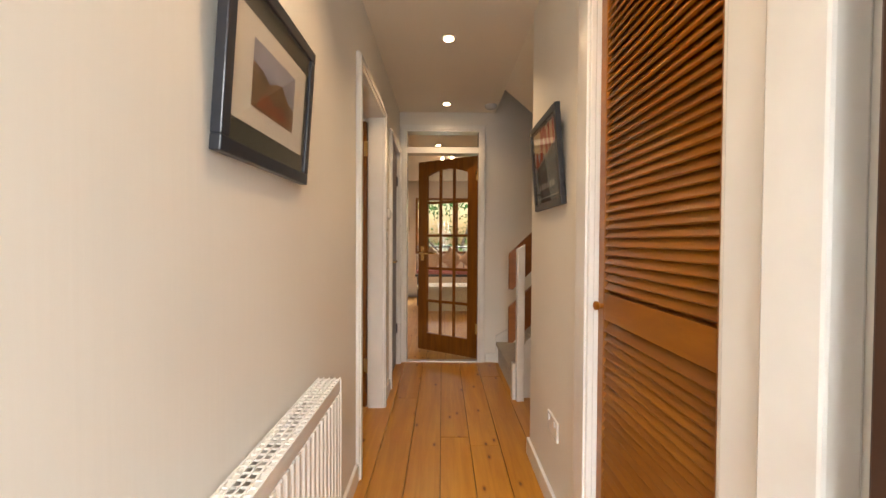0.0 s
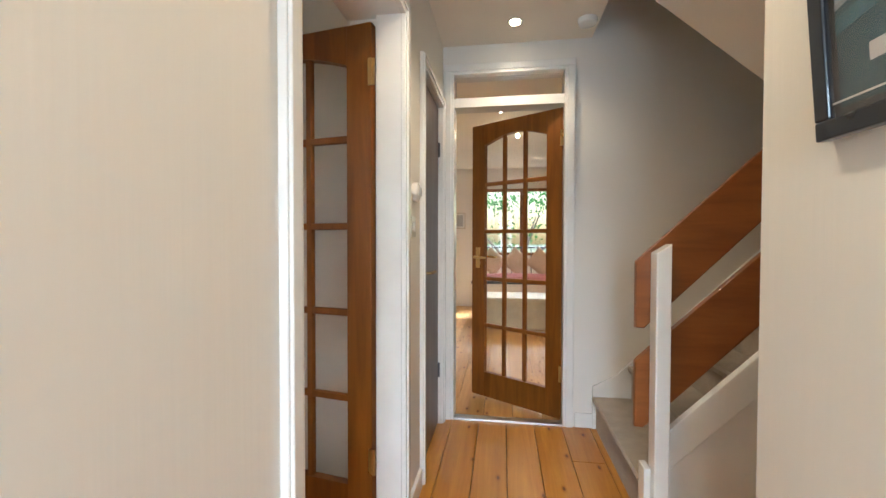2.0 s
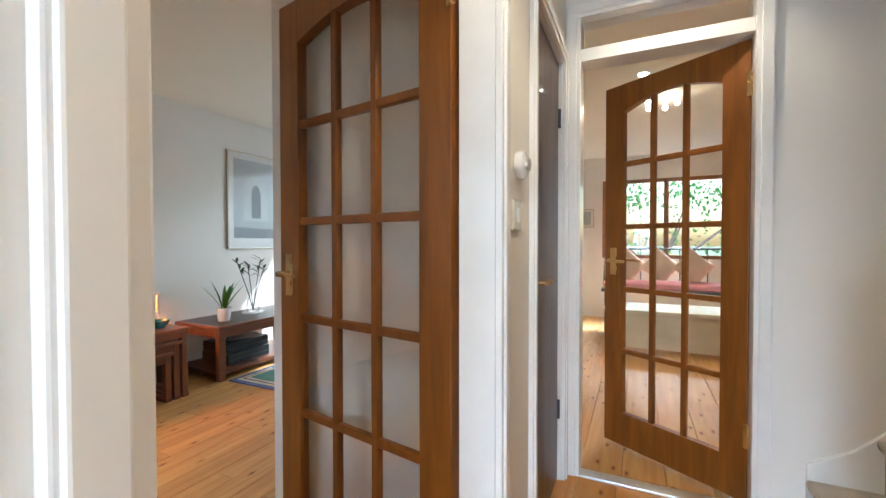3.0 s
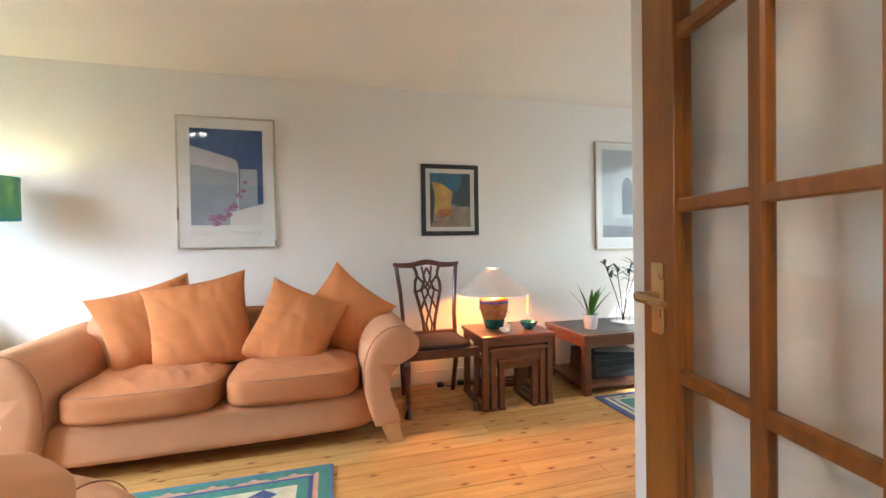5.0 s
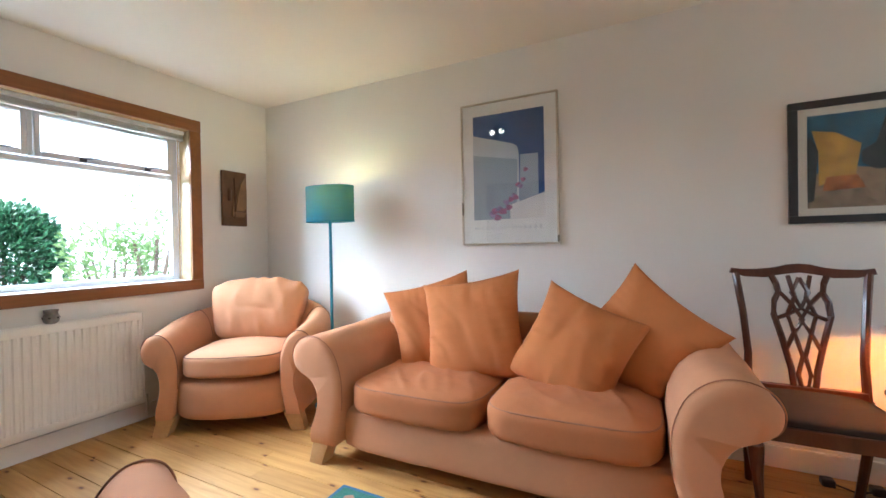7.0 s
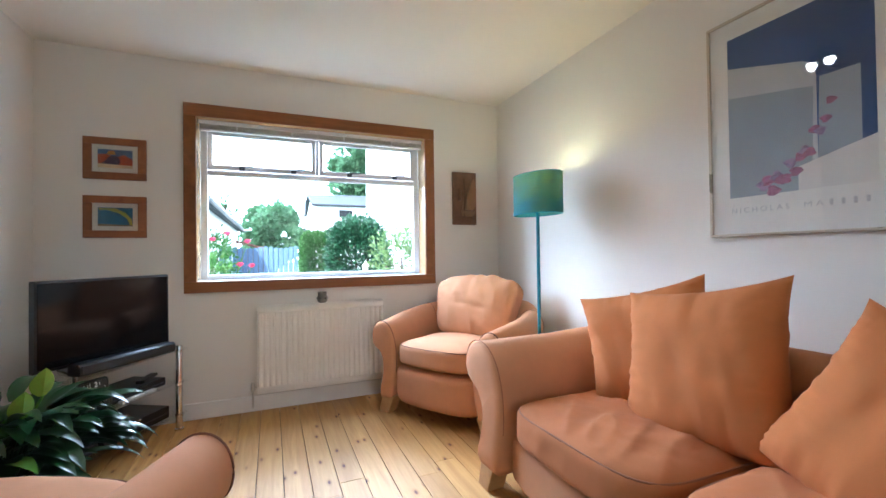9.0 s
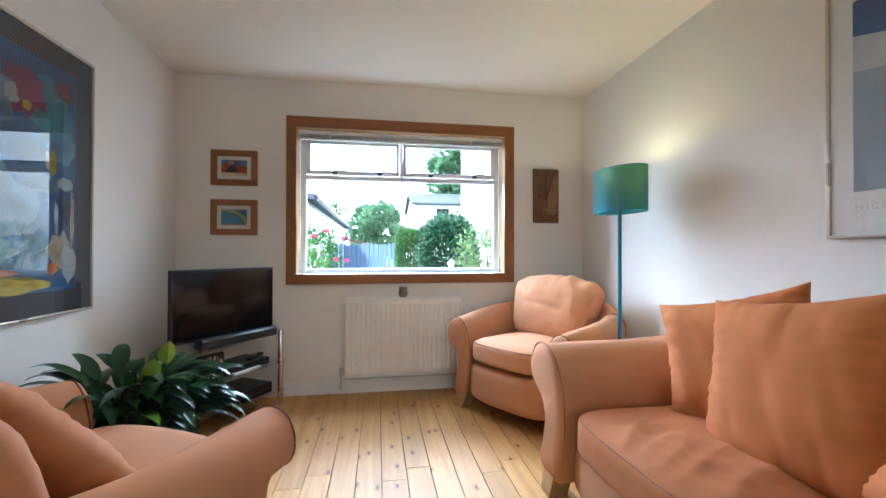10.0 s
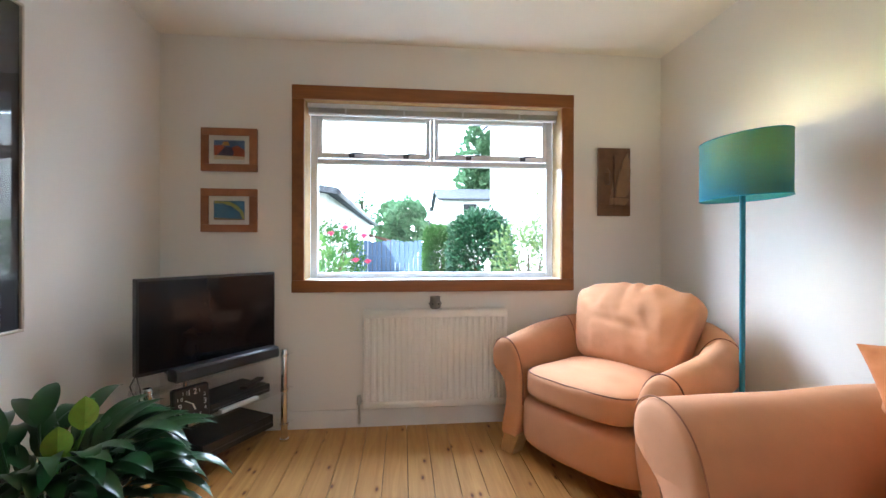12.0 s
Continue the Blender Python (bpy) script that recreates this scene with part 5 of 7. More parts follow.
I_BRIDGE = ink("red_bridge_ink", (0.38, 0.04, 0.03), 0.3, 14)
br = framed("framed_poster", "black-framed poster of a red bridge over water", pose(XR - 0.002, 2.13, 1.322, 0, 0, -90) @ pose(0, 0, 0, 4.5, 0, 0) @ pose(0, 0, 0.20), 0.455, 0.40, 0.030, F_NAVY, 0.012, P_CHAR, [
    ("sky_print", ink("pale_yellow_sky_ink", (0.52, 0.46, 0.30), 0.2, 5), FULL),
    ("haze_print", ink("blue_haze_ink", (0.34, 0.42, 0.46), 0.2, 5), [(0, 0.4), (1, 0.4), (1, 0.7), (0.5, 0.62), (0, 0.72)]),
    ("sea_print", I_SEA, [(0, 0), (1, 0), (1, 0.70), (0, 0.46)]),
    ("tower_print", I_BRIDGE, [(0.03, 0.47), (0.05, 0.60), (0.10, 0.72), (0.14, 0.72), (0.18, 0.60), (0.24, 0.54), (0.22, 0.51)]),
    ("truss_print", I_BRIDGE, [(0.22, 0.52), (0.30, 0.68), (0.35, 1.0), (0.60, 1.0), (0.66, 0.64), (0.56, 0.60), (0.52, 0.86), (0.46, 0.88), (0.40, 0.58)]),
    ("pier_print", I_BRIDGE, [(0.70, 0.65), (0.69, 1.0), (0.77, 1.0), (0.78, 0.67)]),
    ("pier_print", I_BRIDGE, [(0.88, 0.69), (0.88, 1.0), (0.95, 1.0), (0.95, 0.70)]),
    ("deck_print", ink("pale_deck_ink", (0.30, 0.33, 0.36), 0.2), [(0, 0.455), (1, 0.70), (1, 0.725), (0, 0.48)]),
    ("wave_print", ink("teal_wave_ink", (0.06, 0.15, 0.19), 0.4, 30), [(0, 0.34), (1, 0.52), (1, 0.60), (0, 0.42)])])
part("print_mark", boxes((-0.21, 0.21, -0.0150, -0.0146, -0.150, -0.147)), I_WHITE, br)
for k in range(6):
    part("print_mark", boxes((-0.13 + k * 0.045, -0.10 + k * 0.045, -0.0150, -0.0146, -0.110, -0.085)), M_GREYINK, br)

# sockets, switch, thermostat, smoke alarm, downlights


def wall_plate(name, label, cat, m, w, h, extra):
    t = thing(name, label, cat, m)
    part("plate", boxes((-w / 2, w / 2, -0.009, 0, -h / 2, h / 2), bevel=0.003), M_WHITE, t)
    for r in extra:
        part("rocker", boxes(r, bevel=0.001), M_UPVC, t)
    return t


wall_plate("wall_socket", "white double wall socket above the skirting", "socket", pose(XR, 2.06, 0.375, 0, 0, -90), 0.146, 0.086, [(-0.05, -0.035, -0.013, -0.009, 0.012, 0.034), (0.035, 0.05, -0.013, -0.009, 0.012, 0.034)])
sw = wall_plate("light_switch", "white single light switch plate", "switch", pose(XH, 3.33, 1.22, 0, 0, 90), 0.086, 0.086, [(-0.012, 0.012, -0.014, -0.009, -0.02, 0.02)])
th = thing("thermostat", "small white round room thermostat", "thermostat", pose(XH, 3.36, 1.37, 0, 0, 90))
part("body", lathe([(0.040, 0), (0.042, 0.01), (0.040, 0.022), (0.030, 0.027), (0.012, 0.028)], 20), M_WHITE, th, smooth=True).matrix_basis = pose(0, 0, 0, 90, 0, 0)
part("dial", lathe([(0.02, 0.0), (0.02, 0.008), (0.016, 0.010)], 20), M_ALU, th, smooth=True).matrix_basis = pose(0, -0.027, 0, 90, 0, 0)
al = thing("smoke_alarm", "white round smoke alarm on the ceiling", "smoke alarm", pose(0.79, 4.03, HC))
part("body", lathe([(0.036, -0.034), (0.048, -0.028), (0.054, -0.012), (0.054, 0)], 24), M_WHITE, al, smooth=True)
M_BULB = glow("warm_bulb", (1.0, 0.78, 0.50), 22.0)


def downlight(x, y, label):
    t = thing("downlight", label, "downlight", pose(x, y, HC), "ceiling downlights")
    part("rim", lathe([(0.030, -0.003), (0.042, -0.006), (0.047, -0.002), (0.047, 0.0)], 24), M_ALU, t, smooth=True)
    part("bulb", lathe([(0.026, -0.009), (0.029, -0.007), (0.029, -0.003)], 20), M_BULB, t, "glowing warm bulb")


for sx, sy in ((0.39, 1.2), (0.39, 2.81), (0.39, 4.0), (0.3, 5.6), (1.0, 6.6)):
    downlight(sx, sy, "recessed ceiling spotlight, lit warm white")

twin = thing("ceiling_light", "small twin-spot ceiling light, lit, reflected in the poster", "ceiling light", pose(-1.85, 1.27, HC))
part("plate", lathe([(0.05, -0.018), (0.055, -0.012), (0.055, 0)], 24), M_ALU, twin, smooth=True)
for y in (-0.05, 0.05):
    head = part("spot_head", lathe([(0.030, -0.052), (0.033, -0.048), (0.030, -0.022), (0.012, -0.010)], 20), M_ALU, twin, smooth=True)
    head.matrix_basis = pose(0, y, 0)
    part("bulb", lathe([(0.022, -0.058), (0.025, -0.055), (0.025, -0.050)], 18), M_BULB, head, "glowing warm bulb")

# ---- lamps ----
fl_lamp = thing("floor_lamp", "teal floor lamp with an oval cloth shade, lit", "floor lamp", pose(-3.14, 0.635, 0))
part("base", lathe([(0.13, 0), (0.132, 0.008), (0.12, 0.018), (0.02, 0.024), (0.012, 0.03)], 32), M_TEALMETAL, fl_lamp, smooth=True)
part("pole", tube([(0, 0, 0.02), (0, 0, 1.36)], 0.011, 12), M_TEALMETAL, fl_lamp, smooth=True)
part("lampholder", lathe([(0.016, 1.36), (0.018, 1.40), (0.014, 1.43)], 14), M_WHITE, fl_lamp, smooth=True)


def shell(profile, steps, sx, sy, thick=0.002):
    """A thin open wall from (radius, height) pairs."""
    bm = bmesh.new()
    full = list(profile) + [(r - thick, z) for r, z in reversed(profile)]
    rings = [[bm.verts.new((sx * r * math.cos(2 * math.pi * i / steps), sy * r * math.sin(2 * math.pi * i / steps), z)) for i in range(steps)] for r, z in full]
    rings.append(rings[0])
    for a, b in zip(rings, rings[1:]):
        for i in range(steps):
            j = (i + 1) % steps
            bm.faces.new((a[i], a[j], b[j], b[i]))
    return bm


TURN = 95.0
shade = part("shade", shell([(0.192, 1.325), (0.192, 1.580)], 48, 1.0, 0.62), M_TEALSHADE, fl_lamp, "teal cloth oval drum shade", smooth=True)
shade.matrix_basis = pose(0, 0, 0, 0, 0, TURN)
for z in (1.327, 1.578):
    rim = part("rim", tube([(0.192 * math.cos(a), 0.119 * math.sin(a), z) for a in [2 * math.pi * i / 40 for i in range(40)]], 0.0025, 6, closed=True), M_TEALMETAL, shade, smooth=True)
part("shade_carrier", tube([(-0.188, 0, 1.40), (0, 0, 1.405), (0.188, 0, 1.40)], 0.003, 6), M_ALU, shade)

nest_top = 0.515
tl = thing("table_lamp", "painted ceramic table lamp with a cream cone shade, lit", "table lamp", pose(-3.0, 3.76, nest_top))
prof = [(0.058, 0), (0.066, 0.01), (0.078, 0.05), (0.096, 0.11), (0.108, 0.17), (0.110, 0.205), (0.100, 0.228), (0.05, 0.236)]


def glaze(name, c):
    return surface(name, c, 0.18, vary=0.2, scale=25, rel=0.02, coat=0.6)


def band(lo, hi):
    """The stretch of the vase between two heights."""
    zs = sorted({lo, hi, *[z for _, z in prof if lo < z < hi]})
    rr = [np.interp(z, [p[1] for p in prof], [p[0] for p in prof]) for z in zs]
    return lathe(list(zip(rr, zs)), 32)


body = part("vase_body", band(0.075, 0.19), glaze("ochre_glaze", (0.30, 0.11, 0.03)), tl, "ochre glazed ceramic vase", smooth=True, angle=60)
part("green_band", band(0.0, 0.075), glaze("sea_green_glaze", (0.015, 0.10, 0.08)), tl, "sea green glaze", smooth=True, angle=60)
part("violet_band", band(0.19, 0.213), glaze("violet_glaze", (0.10, 0.07, 0.22)), tl, "violet glaze band", smooth=True, angle=60)
part("orange_band", band(0.213, 0.236), glaze("orange_glaze", (0.55, 0.14, 0.02)), tl, "orange glazed shoulder", smooth=True, angle=60)
for k in range(9):
    a = k * 0.7
    part("swirl", tube([(0.109 * math.cos(a + t * 0.16), 0.109 * math.sin(a + t * 0.16), 0.115 + 0.018 * math.sin(t * 1.1 + k) + 0.006 * k) for t in range(6)], 0.002, 5), M_PIPE, tl, smooth=True)
part("lamp_neck", lathe([(0.03, 0.236), (0.018, 0.25), (0.015, 0.28), (0.017, 0.285), (0.017, 0.315)], 16), M_BRASS, tl, smooth=True)
cs = part("shade", shell([(0.262, 0.262), (0.052, 0.445)], 48, 1, 1), M_CREAMSHADE, tl, "cream cloth cone shade", smooth=True)
for r, z in ((0.262, 0.262), (0.052, 0.445)):
    part("rim", tube([(r * math.cos(a), r * math.sin(a), z) for a in [2 * math.pi * i / 40 for i in range(40)]], 0.003, 6, closed=True), M_CREAMSHADE, cs, smooth=True)

# ---- dining chair ----
ch = thing("dining_chair", "dark mahogany chair with a pierced splat back", "chair", pose(-2.79, 3.310, 0, 0, 0, 90))
# local x across (to world y), local y to the back (world -x)
FW, BW, DP, SH = 0.235, 0.205, 0.40, 0.455
bm = bmesh.new()
prism([(-FW - 0.01, 0), (FW + 0.01, 0), (BW + 0.01, DP), (-BW - 0.01, DP)], "z", SH - 0.075, SH - 0.015, bm, 0.004)
part("seat_rail", bm, M_MAHOG, ch)
st = soft_block(2 * FW - 0.02, DP - 0.01, 0.05, 0.022, 6, 10, 0.002, 4)
for v in st.verts:
    v.co.x *= 1 - 0.13 * (v.co.y / DP + 0.5)
part("seat", st, M_BLACKCLOTH, ch, "drop-in seat in black cloth", smooth=True, angle=80).matrix_basis = pose(0, DP / 2, SH - 0.005)
for s in (-1, 1):
    pts = [(s * FW, 0.03, SH - 0.02), (s * (FW + 0.016), 0.012, SH - 0.10), (s * (FW + 0.006), 0.024, 0.24), (s * (FW - 0.004), 0.034, 0.09), (s * (FW + 0.002), 0.020, 0.035), (s * (FW + 0.006), 0.012, 0.0)]
    leg = tube(pts, [0.027, 0.031, 0.020, 0.014, 0.024, 0.026], 10)
    part("front_leg", leg, M_MAHOG, ch, "cabriole front leg", smooth=True)
    part("back_leg", tube([(s * BW, DP - 0.005, SH), (s * (BW + 0.004), DP + 0.01, 0.25), (s * (BW - 0.01), DP + 0.06, 0.0)], [0.020, 0.019, 0.017], 8), M_MAHOG, ch, smooth=True)
    part("back_post", tube([(s * BW, DP - 0.005, SH - 0.06), (s * (BW - 0.004), DP + 0.012, 0.62), (s * (BW + 0.010), DP + 0.035, 0.80), (s * (BW + 0.032), DP + 0.075, 0.985)], [0.019, 0.016, 0.015, 0.016], 8), M_MAHOG, ch, smooth=True)
yb = DP + 0.075
crest = [(-0.262, 0.985), (-0.255, 1.010), (-0.215, 1.004), (-0.15, 1.000), (-0.09, 1.012), (-0.04, 1.026), (0, 1.030), (0.04, 1.026), (0.09, 1.012), (0.15, 1.000), (0.215, 1.004), (0.255, 1.010), (0.262, 0.985), (0.20, 0.968), (0.12, 0.965), (0.06, 0.985), (0, 0.990), (-0.06, 0.985), (-0.12, 0.965), (-0.20, 0.968)]
part("crest_rail", prism(crest, "y", yb - 0.012, yb + 0.012, bevel=0.004), M_MAHOG, ch, "carved crest rail")


def back_y(z):
    return DP - 0.005 + 0.08 * max(0, (z - SH) / 0.53) ** 1.6


sp = bmesh.new()
for s in (-1, 1):
    tube([(s * x, back_y(z), z) for x, z in ((0.035, SH), (0.045, 0.56), (0.075, 0.70), (0.100, 0.80), (0.095, 0.86), (0.078, 0.90), (0.085, 0.94), (0.10, 0.975))], 0.013, 6, sp)
    tube([(s * x, back_y(z), z) for x, z in ((0.010, SH + 0.02), (0.022, 0.54), (0.004, 0.62), (0.030, 0.72), (0.050, 0.80), (0.020, 0.88), (0.040, 0.975))], 0.0095, 6, sp)
    tube([(s * x, back_y(z), z) for x, z in ((0.060, 0.65), (0.030, 0.72), (-0.004, 0.78), (0.034, 0.85), (0.074, 0.90))], 0.0095, 6, sp)
    tube([(s * x, back_y(z), z) for x, z in ((0.095, 0.78), (0.050, 0.80), (0.0, 0.83), (0.03, 0.90), (0.0, 0.965))], 0.0095, 6, sp)
part("splat", sp, M_MAHOG, ch, "pierced interlaced splat", smooth=True)
part("shoe_rail", boxes((-BW, BW, DP - 0.022, DP + 0.014, SH - 0.02, SH + 0.035), bevel=0.004), M_MAHOG, ch)

# ---- nest of tables ----


def nest_table(label, x_front, y0, y1, depth, h):
    t = thing("nest_table", label, "side table", pose(0, 0, 0), "nest of tables")
    xb = x_front - depth
    part("tabletop", boxes((xb, x_front + 0.012, y0 - 0.012, y1 + 0.012, h - 0.028, h), bevel=0.007), M_TEAK, t)
    part("apron", boxes((xb + 0.01, x_front - 0.006, y0 + 0.004, y1 - 0.004, h - 0.075, h - 0.028), bevel=0.002), M_TEAK, t)
    for x in (xb + 0.012, x_front - 0.045):
        for y in (y0, y1 - 0.042):
            part("leg", boxes((x, x + 0.042, y, y + 0.042, 0.028, h - 0.028), bevel=0.005), M_TEAK, t)
    for y in (y0 - 0.002, y1 - 0.044):
        part("runner", boxes((xb, x_front + 0.004, y, y + 0.046, 0.0, 0.030), bevel=0.005), M_TEAK, t)
    part("stretcher", boxes((xb + 0.02, xb + 0.04, y0 + 0.042, y1 - 0.042, 0.05, 0.085), bevel=0.003), M_TEAK, t)
    return t


nest_table("largest rosewood table of a nest of three", -2.75, 3.575, 4.105, 0.44, nest_top)
nest_table("middle rosewood table tucked under the larger one", -2.75, 3.635, 4.045, 0.38, nest_top - 0.085)
nest_table("smallest rosewood table tucked under the others", -2.75, 3.695, 3.985, 0.32, nest_top - 0.16)
fg = thing("figurine", "small pale carved figurine beside the lamp", "figurine", pose(-2.82, 3.77, nest_top))
fb = bmesh.new()
for c, r, s in (((0, 0, 0.022), 0.024, (1.2, 1.5, 0.9)), ((0, 0.006, 0.055), 0.016, (0.9, 1, 1.5)), ((0, 0.008, 0.089), 0.012, (1, 1, 1.1)), ((0, -0.026, 0.03), 0.013, (1, 1.3, 1)), ((0, 0.028, 0.046), 0.009, (1, 1.2, 1.6))):
    bmesh.ops.create_icosphere(fb, subdivisions=2, radius=r, matrix=Matrix.Translation(c) @ Matrix.Diagonal((*s, 1)))
fo = solid("figurine_body", fb, M_CANDLE, True)
fbo = new("body", fo)
fbo.parent = fg
bw = thing("glazed_bowl", "small turquoise glazed bowl on the side table", "bowl", pose(-2.89, 3.99, nest_top))
part("body", lathe([(0.030, 0), (0.032, 0.008), (0.055, 0.03), (0.066, 0.058), (0.062, 0.058), (0.050, 0.032), (0.02, 0.014)], 24), glaze("turquoise_glaze", (0.02, 0.16, 0.20)), bw, smooth=True)
cd = thing("candlestick", "tall clear glass candlestick with a cream candle", "candlestick", pose(-3.02, 4.05, nest_top))
part("stem", lathe([(0.03, 0), (0.028, 0.008), (0.008, 0.02), (0.010, 0.06), (0.007, 0.08), (0.014, 0.095), (0.012, 0.10)], 16), M_GLASS, cd, smooth=True)
part("candle", lathe([(0.011, 0.10), (0.010, 0.25), (0.008, 0.255)], 14), M_CANDLE, cd, "cream wax candle", smooth=True)
ex = thing("extension_lead", "black plugs and cable on the floor", "cable", pose(-3.34, 3.52, 0))
part("plug", boxes((-0.02, 0.03, -0.12, -0.07, 0, 0.035), bevel=0.008), M_BLACK, ex)
part("plug", boxes((-0.02, 0.03, 0.05, 0.10, 0, 0.035), bevel=0.008), M_BLACK, ex)
part("cable", tube([(0.005, -0.07, 0.012), (0.04, 0.0, 0.006), (0.02, 0.05, 0.012), (0.06, 0.2, 0.005), (0.03, 0.32, 0.005), (0.10, 0.42, 0.005)], 0.004, 6), M_BLACK, ex, smooth=True)

# ---- coffee table with equipment ----
ct = thing("coffee_table", "low rosewood table with a dark inset top", "coffee table", pose(0, 0, 0))
cx0, cx1, cy0, cy1, chh = -3.36, -2.78, 4.38, 5.50, 0.455
part("tabletop", boxes((cx0, cx1, cy0, cy1, chh - 0.035, chh), bevel=0.006), M_TEAK, ct)
part("inset", boxes((cx0 + 0.045, cx1 - 0.045, cy0 + 0.045, cy1 - 0.045, chh - 0.01, chh + 0.002)), surface("dark_slate_top", (0.05, 0.04, 0.035), 0.4, vary=0.3, scale=9), ct, "dark slate-like inset")
part("apron", boxes((cx0 + 0.02, cx1 - 0.02, cy0 + 0.02, cy1 - 0.02, chh - 0.10, chh - 0.035), bevel=0.002), M_TEAK, ct)
for x in (cx0 + 0.01, cx1 - 0.065):
    for y in (cy0 + 0.01, cy1 - 0.065):
        part("leg", boxes((x, x + 0.055, y, y + 0.055, 0, chh - 0.035), bevel=0.005), M_TEAK, ct)
part("lower_shelf", boxes((cx0 + 0.02, cx1 - 0.02, cy0 + 0.02, cy1 - 0.02, 0.05, 0.08), bevel=0.003), M_TEAK, ct)


def black_box(name, label, m, w, d, h, lines=1):
    t = thing(name, label, "media player", m)
    part("case", boxes((-w / 2, w / 2, -d / 2, d / 2, 0.004, h), bevel=0.004), M_BLACK, t)
    part("front_trim", boxes((-w / 2 + 0.01, w / 2 - 0.01, -d / 2 - 0.003, -d / 2 + 0.001, h * 0.42, h * 0.50)), M_STEEL, t)
    for sx in (-1, 1):
        for sy in (-1, 1):
            part("foot", lathe([(0.012, 0), (0.012, 0.006)], 10), M_BLACK, t).matrix_basis = pose(sx * (w / 2 - 0.03), sy * (d / 2 - 0.03), 0)
    return t


black_box("media_player", "black media player on the table's lower shelf", pose(-3.05, 4.75, 0.08, 0, 0, 90), 0.43, 0.34, 0.10)
black_box("media_player", "black media player stacked on another", pose(-3.05, 4.75, 0.18, 0, 0, 90), 0.43, 0.32, 0.09)
black_box("loudspeaker_box", "black box behind the side tables", pose(-3.27, 4.25, 0.0, 0, 0, 90), 0.16, 0.20, 0.30)
M_PAPER = surface("paper_sheet", (0.6, 0.6, 0.58), 0.8, vary=0.05)
mg = thing("magazine", "pale magazine lying on the black player", "magazine", pose(-3.02, 4.79, 0.272, 0, 0, 70))
part("cover", boxes((-0.15, 0.15, -0.10, 0.10, 0, 0.008), bevel=0.002), M_PAPER, mg)


def leaf_blade(bm, base, along, length, width, droop, seed, segs=6, cup=0.25):
    """One curved leaf with a folded midrib."""
    d = Vector(along).normalized()
    side = d.cross(Vector((0, 0, 1)))
    if side.length < 0.1:
        side = Vector((1, 0, 0))
    side.normalize()
    rows = []
    p = Vector(base)
    step = length / segs
    for i in range(segs + 1):
        f = i / segs
        w = width * 2.0 * (f + 0.03) ** 0.6 * (1 - f) ** 0.95
        up = side.cross(d)
        mid = bm.verts.new(p)
        if i == segs:
            rows.append((mid, mid, mid))
        else:
            rows.append((bm.verts.new(p + side * w / 2 + up * w * cup * 0.5), mid, bm.verts.new(p - side * w / 2 + up * w * cup * 0.5)))
        d = (d + Vector((0, 0, -droop * step * (0.6 + f)))).normalized()
        p = p + d * step
    for a, b in zip(rows, rows[1:]):
        for k in (0, 1):
            q = [a[k], a[k + 1], b[k + 1], b[k]]
            q = [v for i, v in enumerate(q) if v not in q[:i]]
            if len(q) > 2:
                bm.faces.new(q)


def potted(name, label, m, pot_r, pot_h, leaves, ln, wd, seed, leaf_mat, up=1.6, droop=1.6):
    t = thing(name, label, "plant", m)
    part("pot", lathe([(pot_r * 0.72, 0), (pot_r * 0.78, 0.004), (pot_r, pot_h), (pot_r * 0.93, pot_h), (pot_r * 0.9, pot_h - 0.015)], 28), M_POTW, t, "white glazed pot", smooth=True, angle=50)
    part("soil", lathe([(pot_r * 0.9, pot_h - 0.02), (pot_r * 0.9, pot_h - 0.012)], 20), M_SOIL, t)
    r = random.Random(seed)
    for k in range(leaves):
        bm = bmesh.new()
        a = r.uniform(0, 2 * math.pi)
        leaf_blade(bm, (0.25 * pot_r * math.cos(a), 0.25 * pot_r * math.sin(a), pot_h - 0.012), (math.cos(a), math.sin(a), up * r.uniform(0.7, 2.0)), ln * r.uniform(0.6, 1.15), wd * r.uniform(0.7, 1.2), droop * r.uniform(0.4, 1.4), k)
        part("leaf", bm, leaf_mat, t, smooth=True)
    return t


potted("potted_plant", "small green plant in a white pot", pose(-2.99, 4.58, chh + 0.002), 0.062, 0.115, 11, 0.26, 0.05, 3, M_LEAF_L, 2.2, 2.2)
vs = thing("flower_vase", "clear glass vase with leafy green stems", "vase", pose(-3.12, 4.99, chh + 0.002))
part("mat", lathe([(0.10, 0), (0.10, 0.006), (0.09, 0.008)], 24), M_POTW, vs, "white round mat", smooth=True)
part("glass_body", shell([(0.05, 0.01), (0.058, 0.06), (0.050, 0.12), (0.036, 0.165), (0.060, 0.215)], 28, 1, 1, 0.004), M_GLASS, vs, smooth=True)
r5 = random.Random(9)
for k, (tx, ty, tz) in enumerate(((-0.02, -0.16, 0.50), (0.03, -0.08, 0.46), (0.0, 0.14, 0.44), (0.05, 0.05, 0.52))):
    stem = part("stem", tube([(0, 0, 0.02), (tx * 0.3, ty * 0.3, 0.2), (tx, ty, tz)], 0.004, 6), M_LEAF_D, vs, smooth=True)
    for j in range(7):
        bm = bmesh.new()
        f = 0.6 + 0.4 * j / 6
        a = r5.uniform(0, 6.28)
        leaf_blade(bm, (tx * f, ty * f, 0.2 + (tz - 0.2) * f), (math.cos(a), math.sin(a), 0.6), 0.10, 0.034, 1.5, j)
        part("leaf", bm, M_LEAF_D, stem, smooth=True)

# ---- television corner ----
TVM = Matrix.Translation((-0.837, 0.11, 0)) @ pose(0, 0, 0, 0, 0, -120)
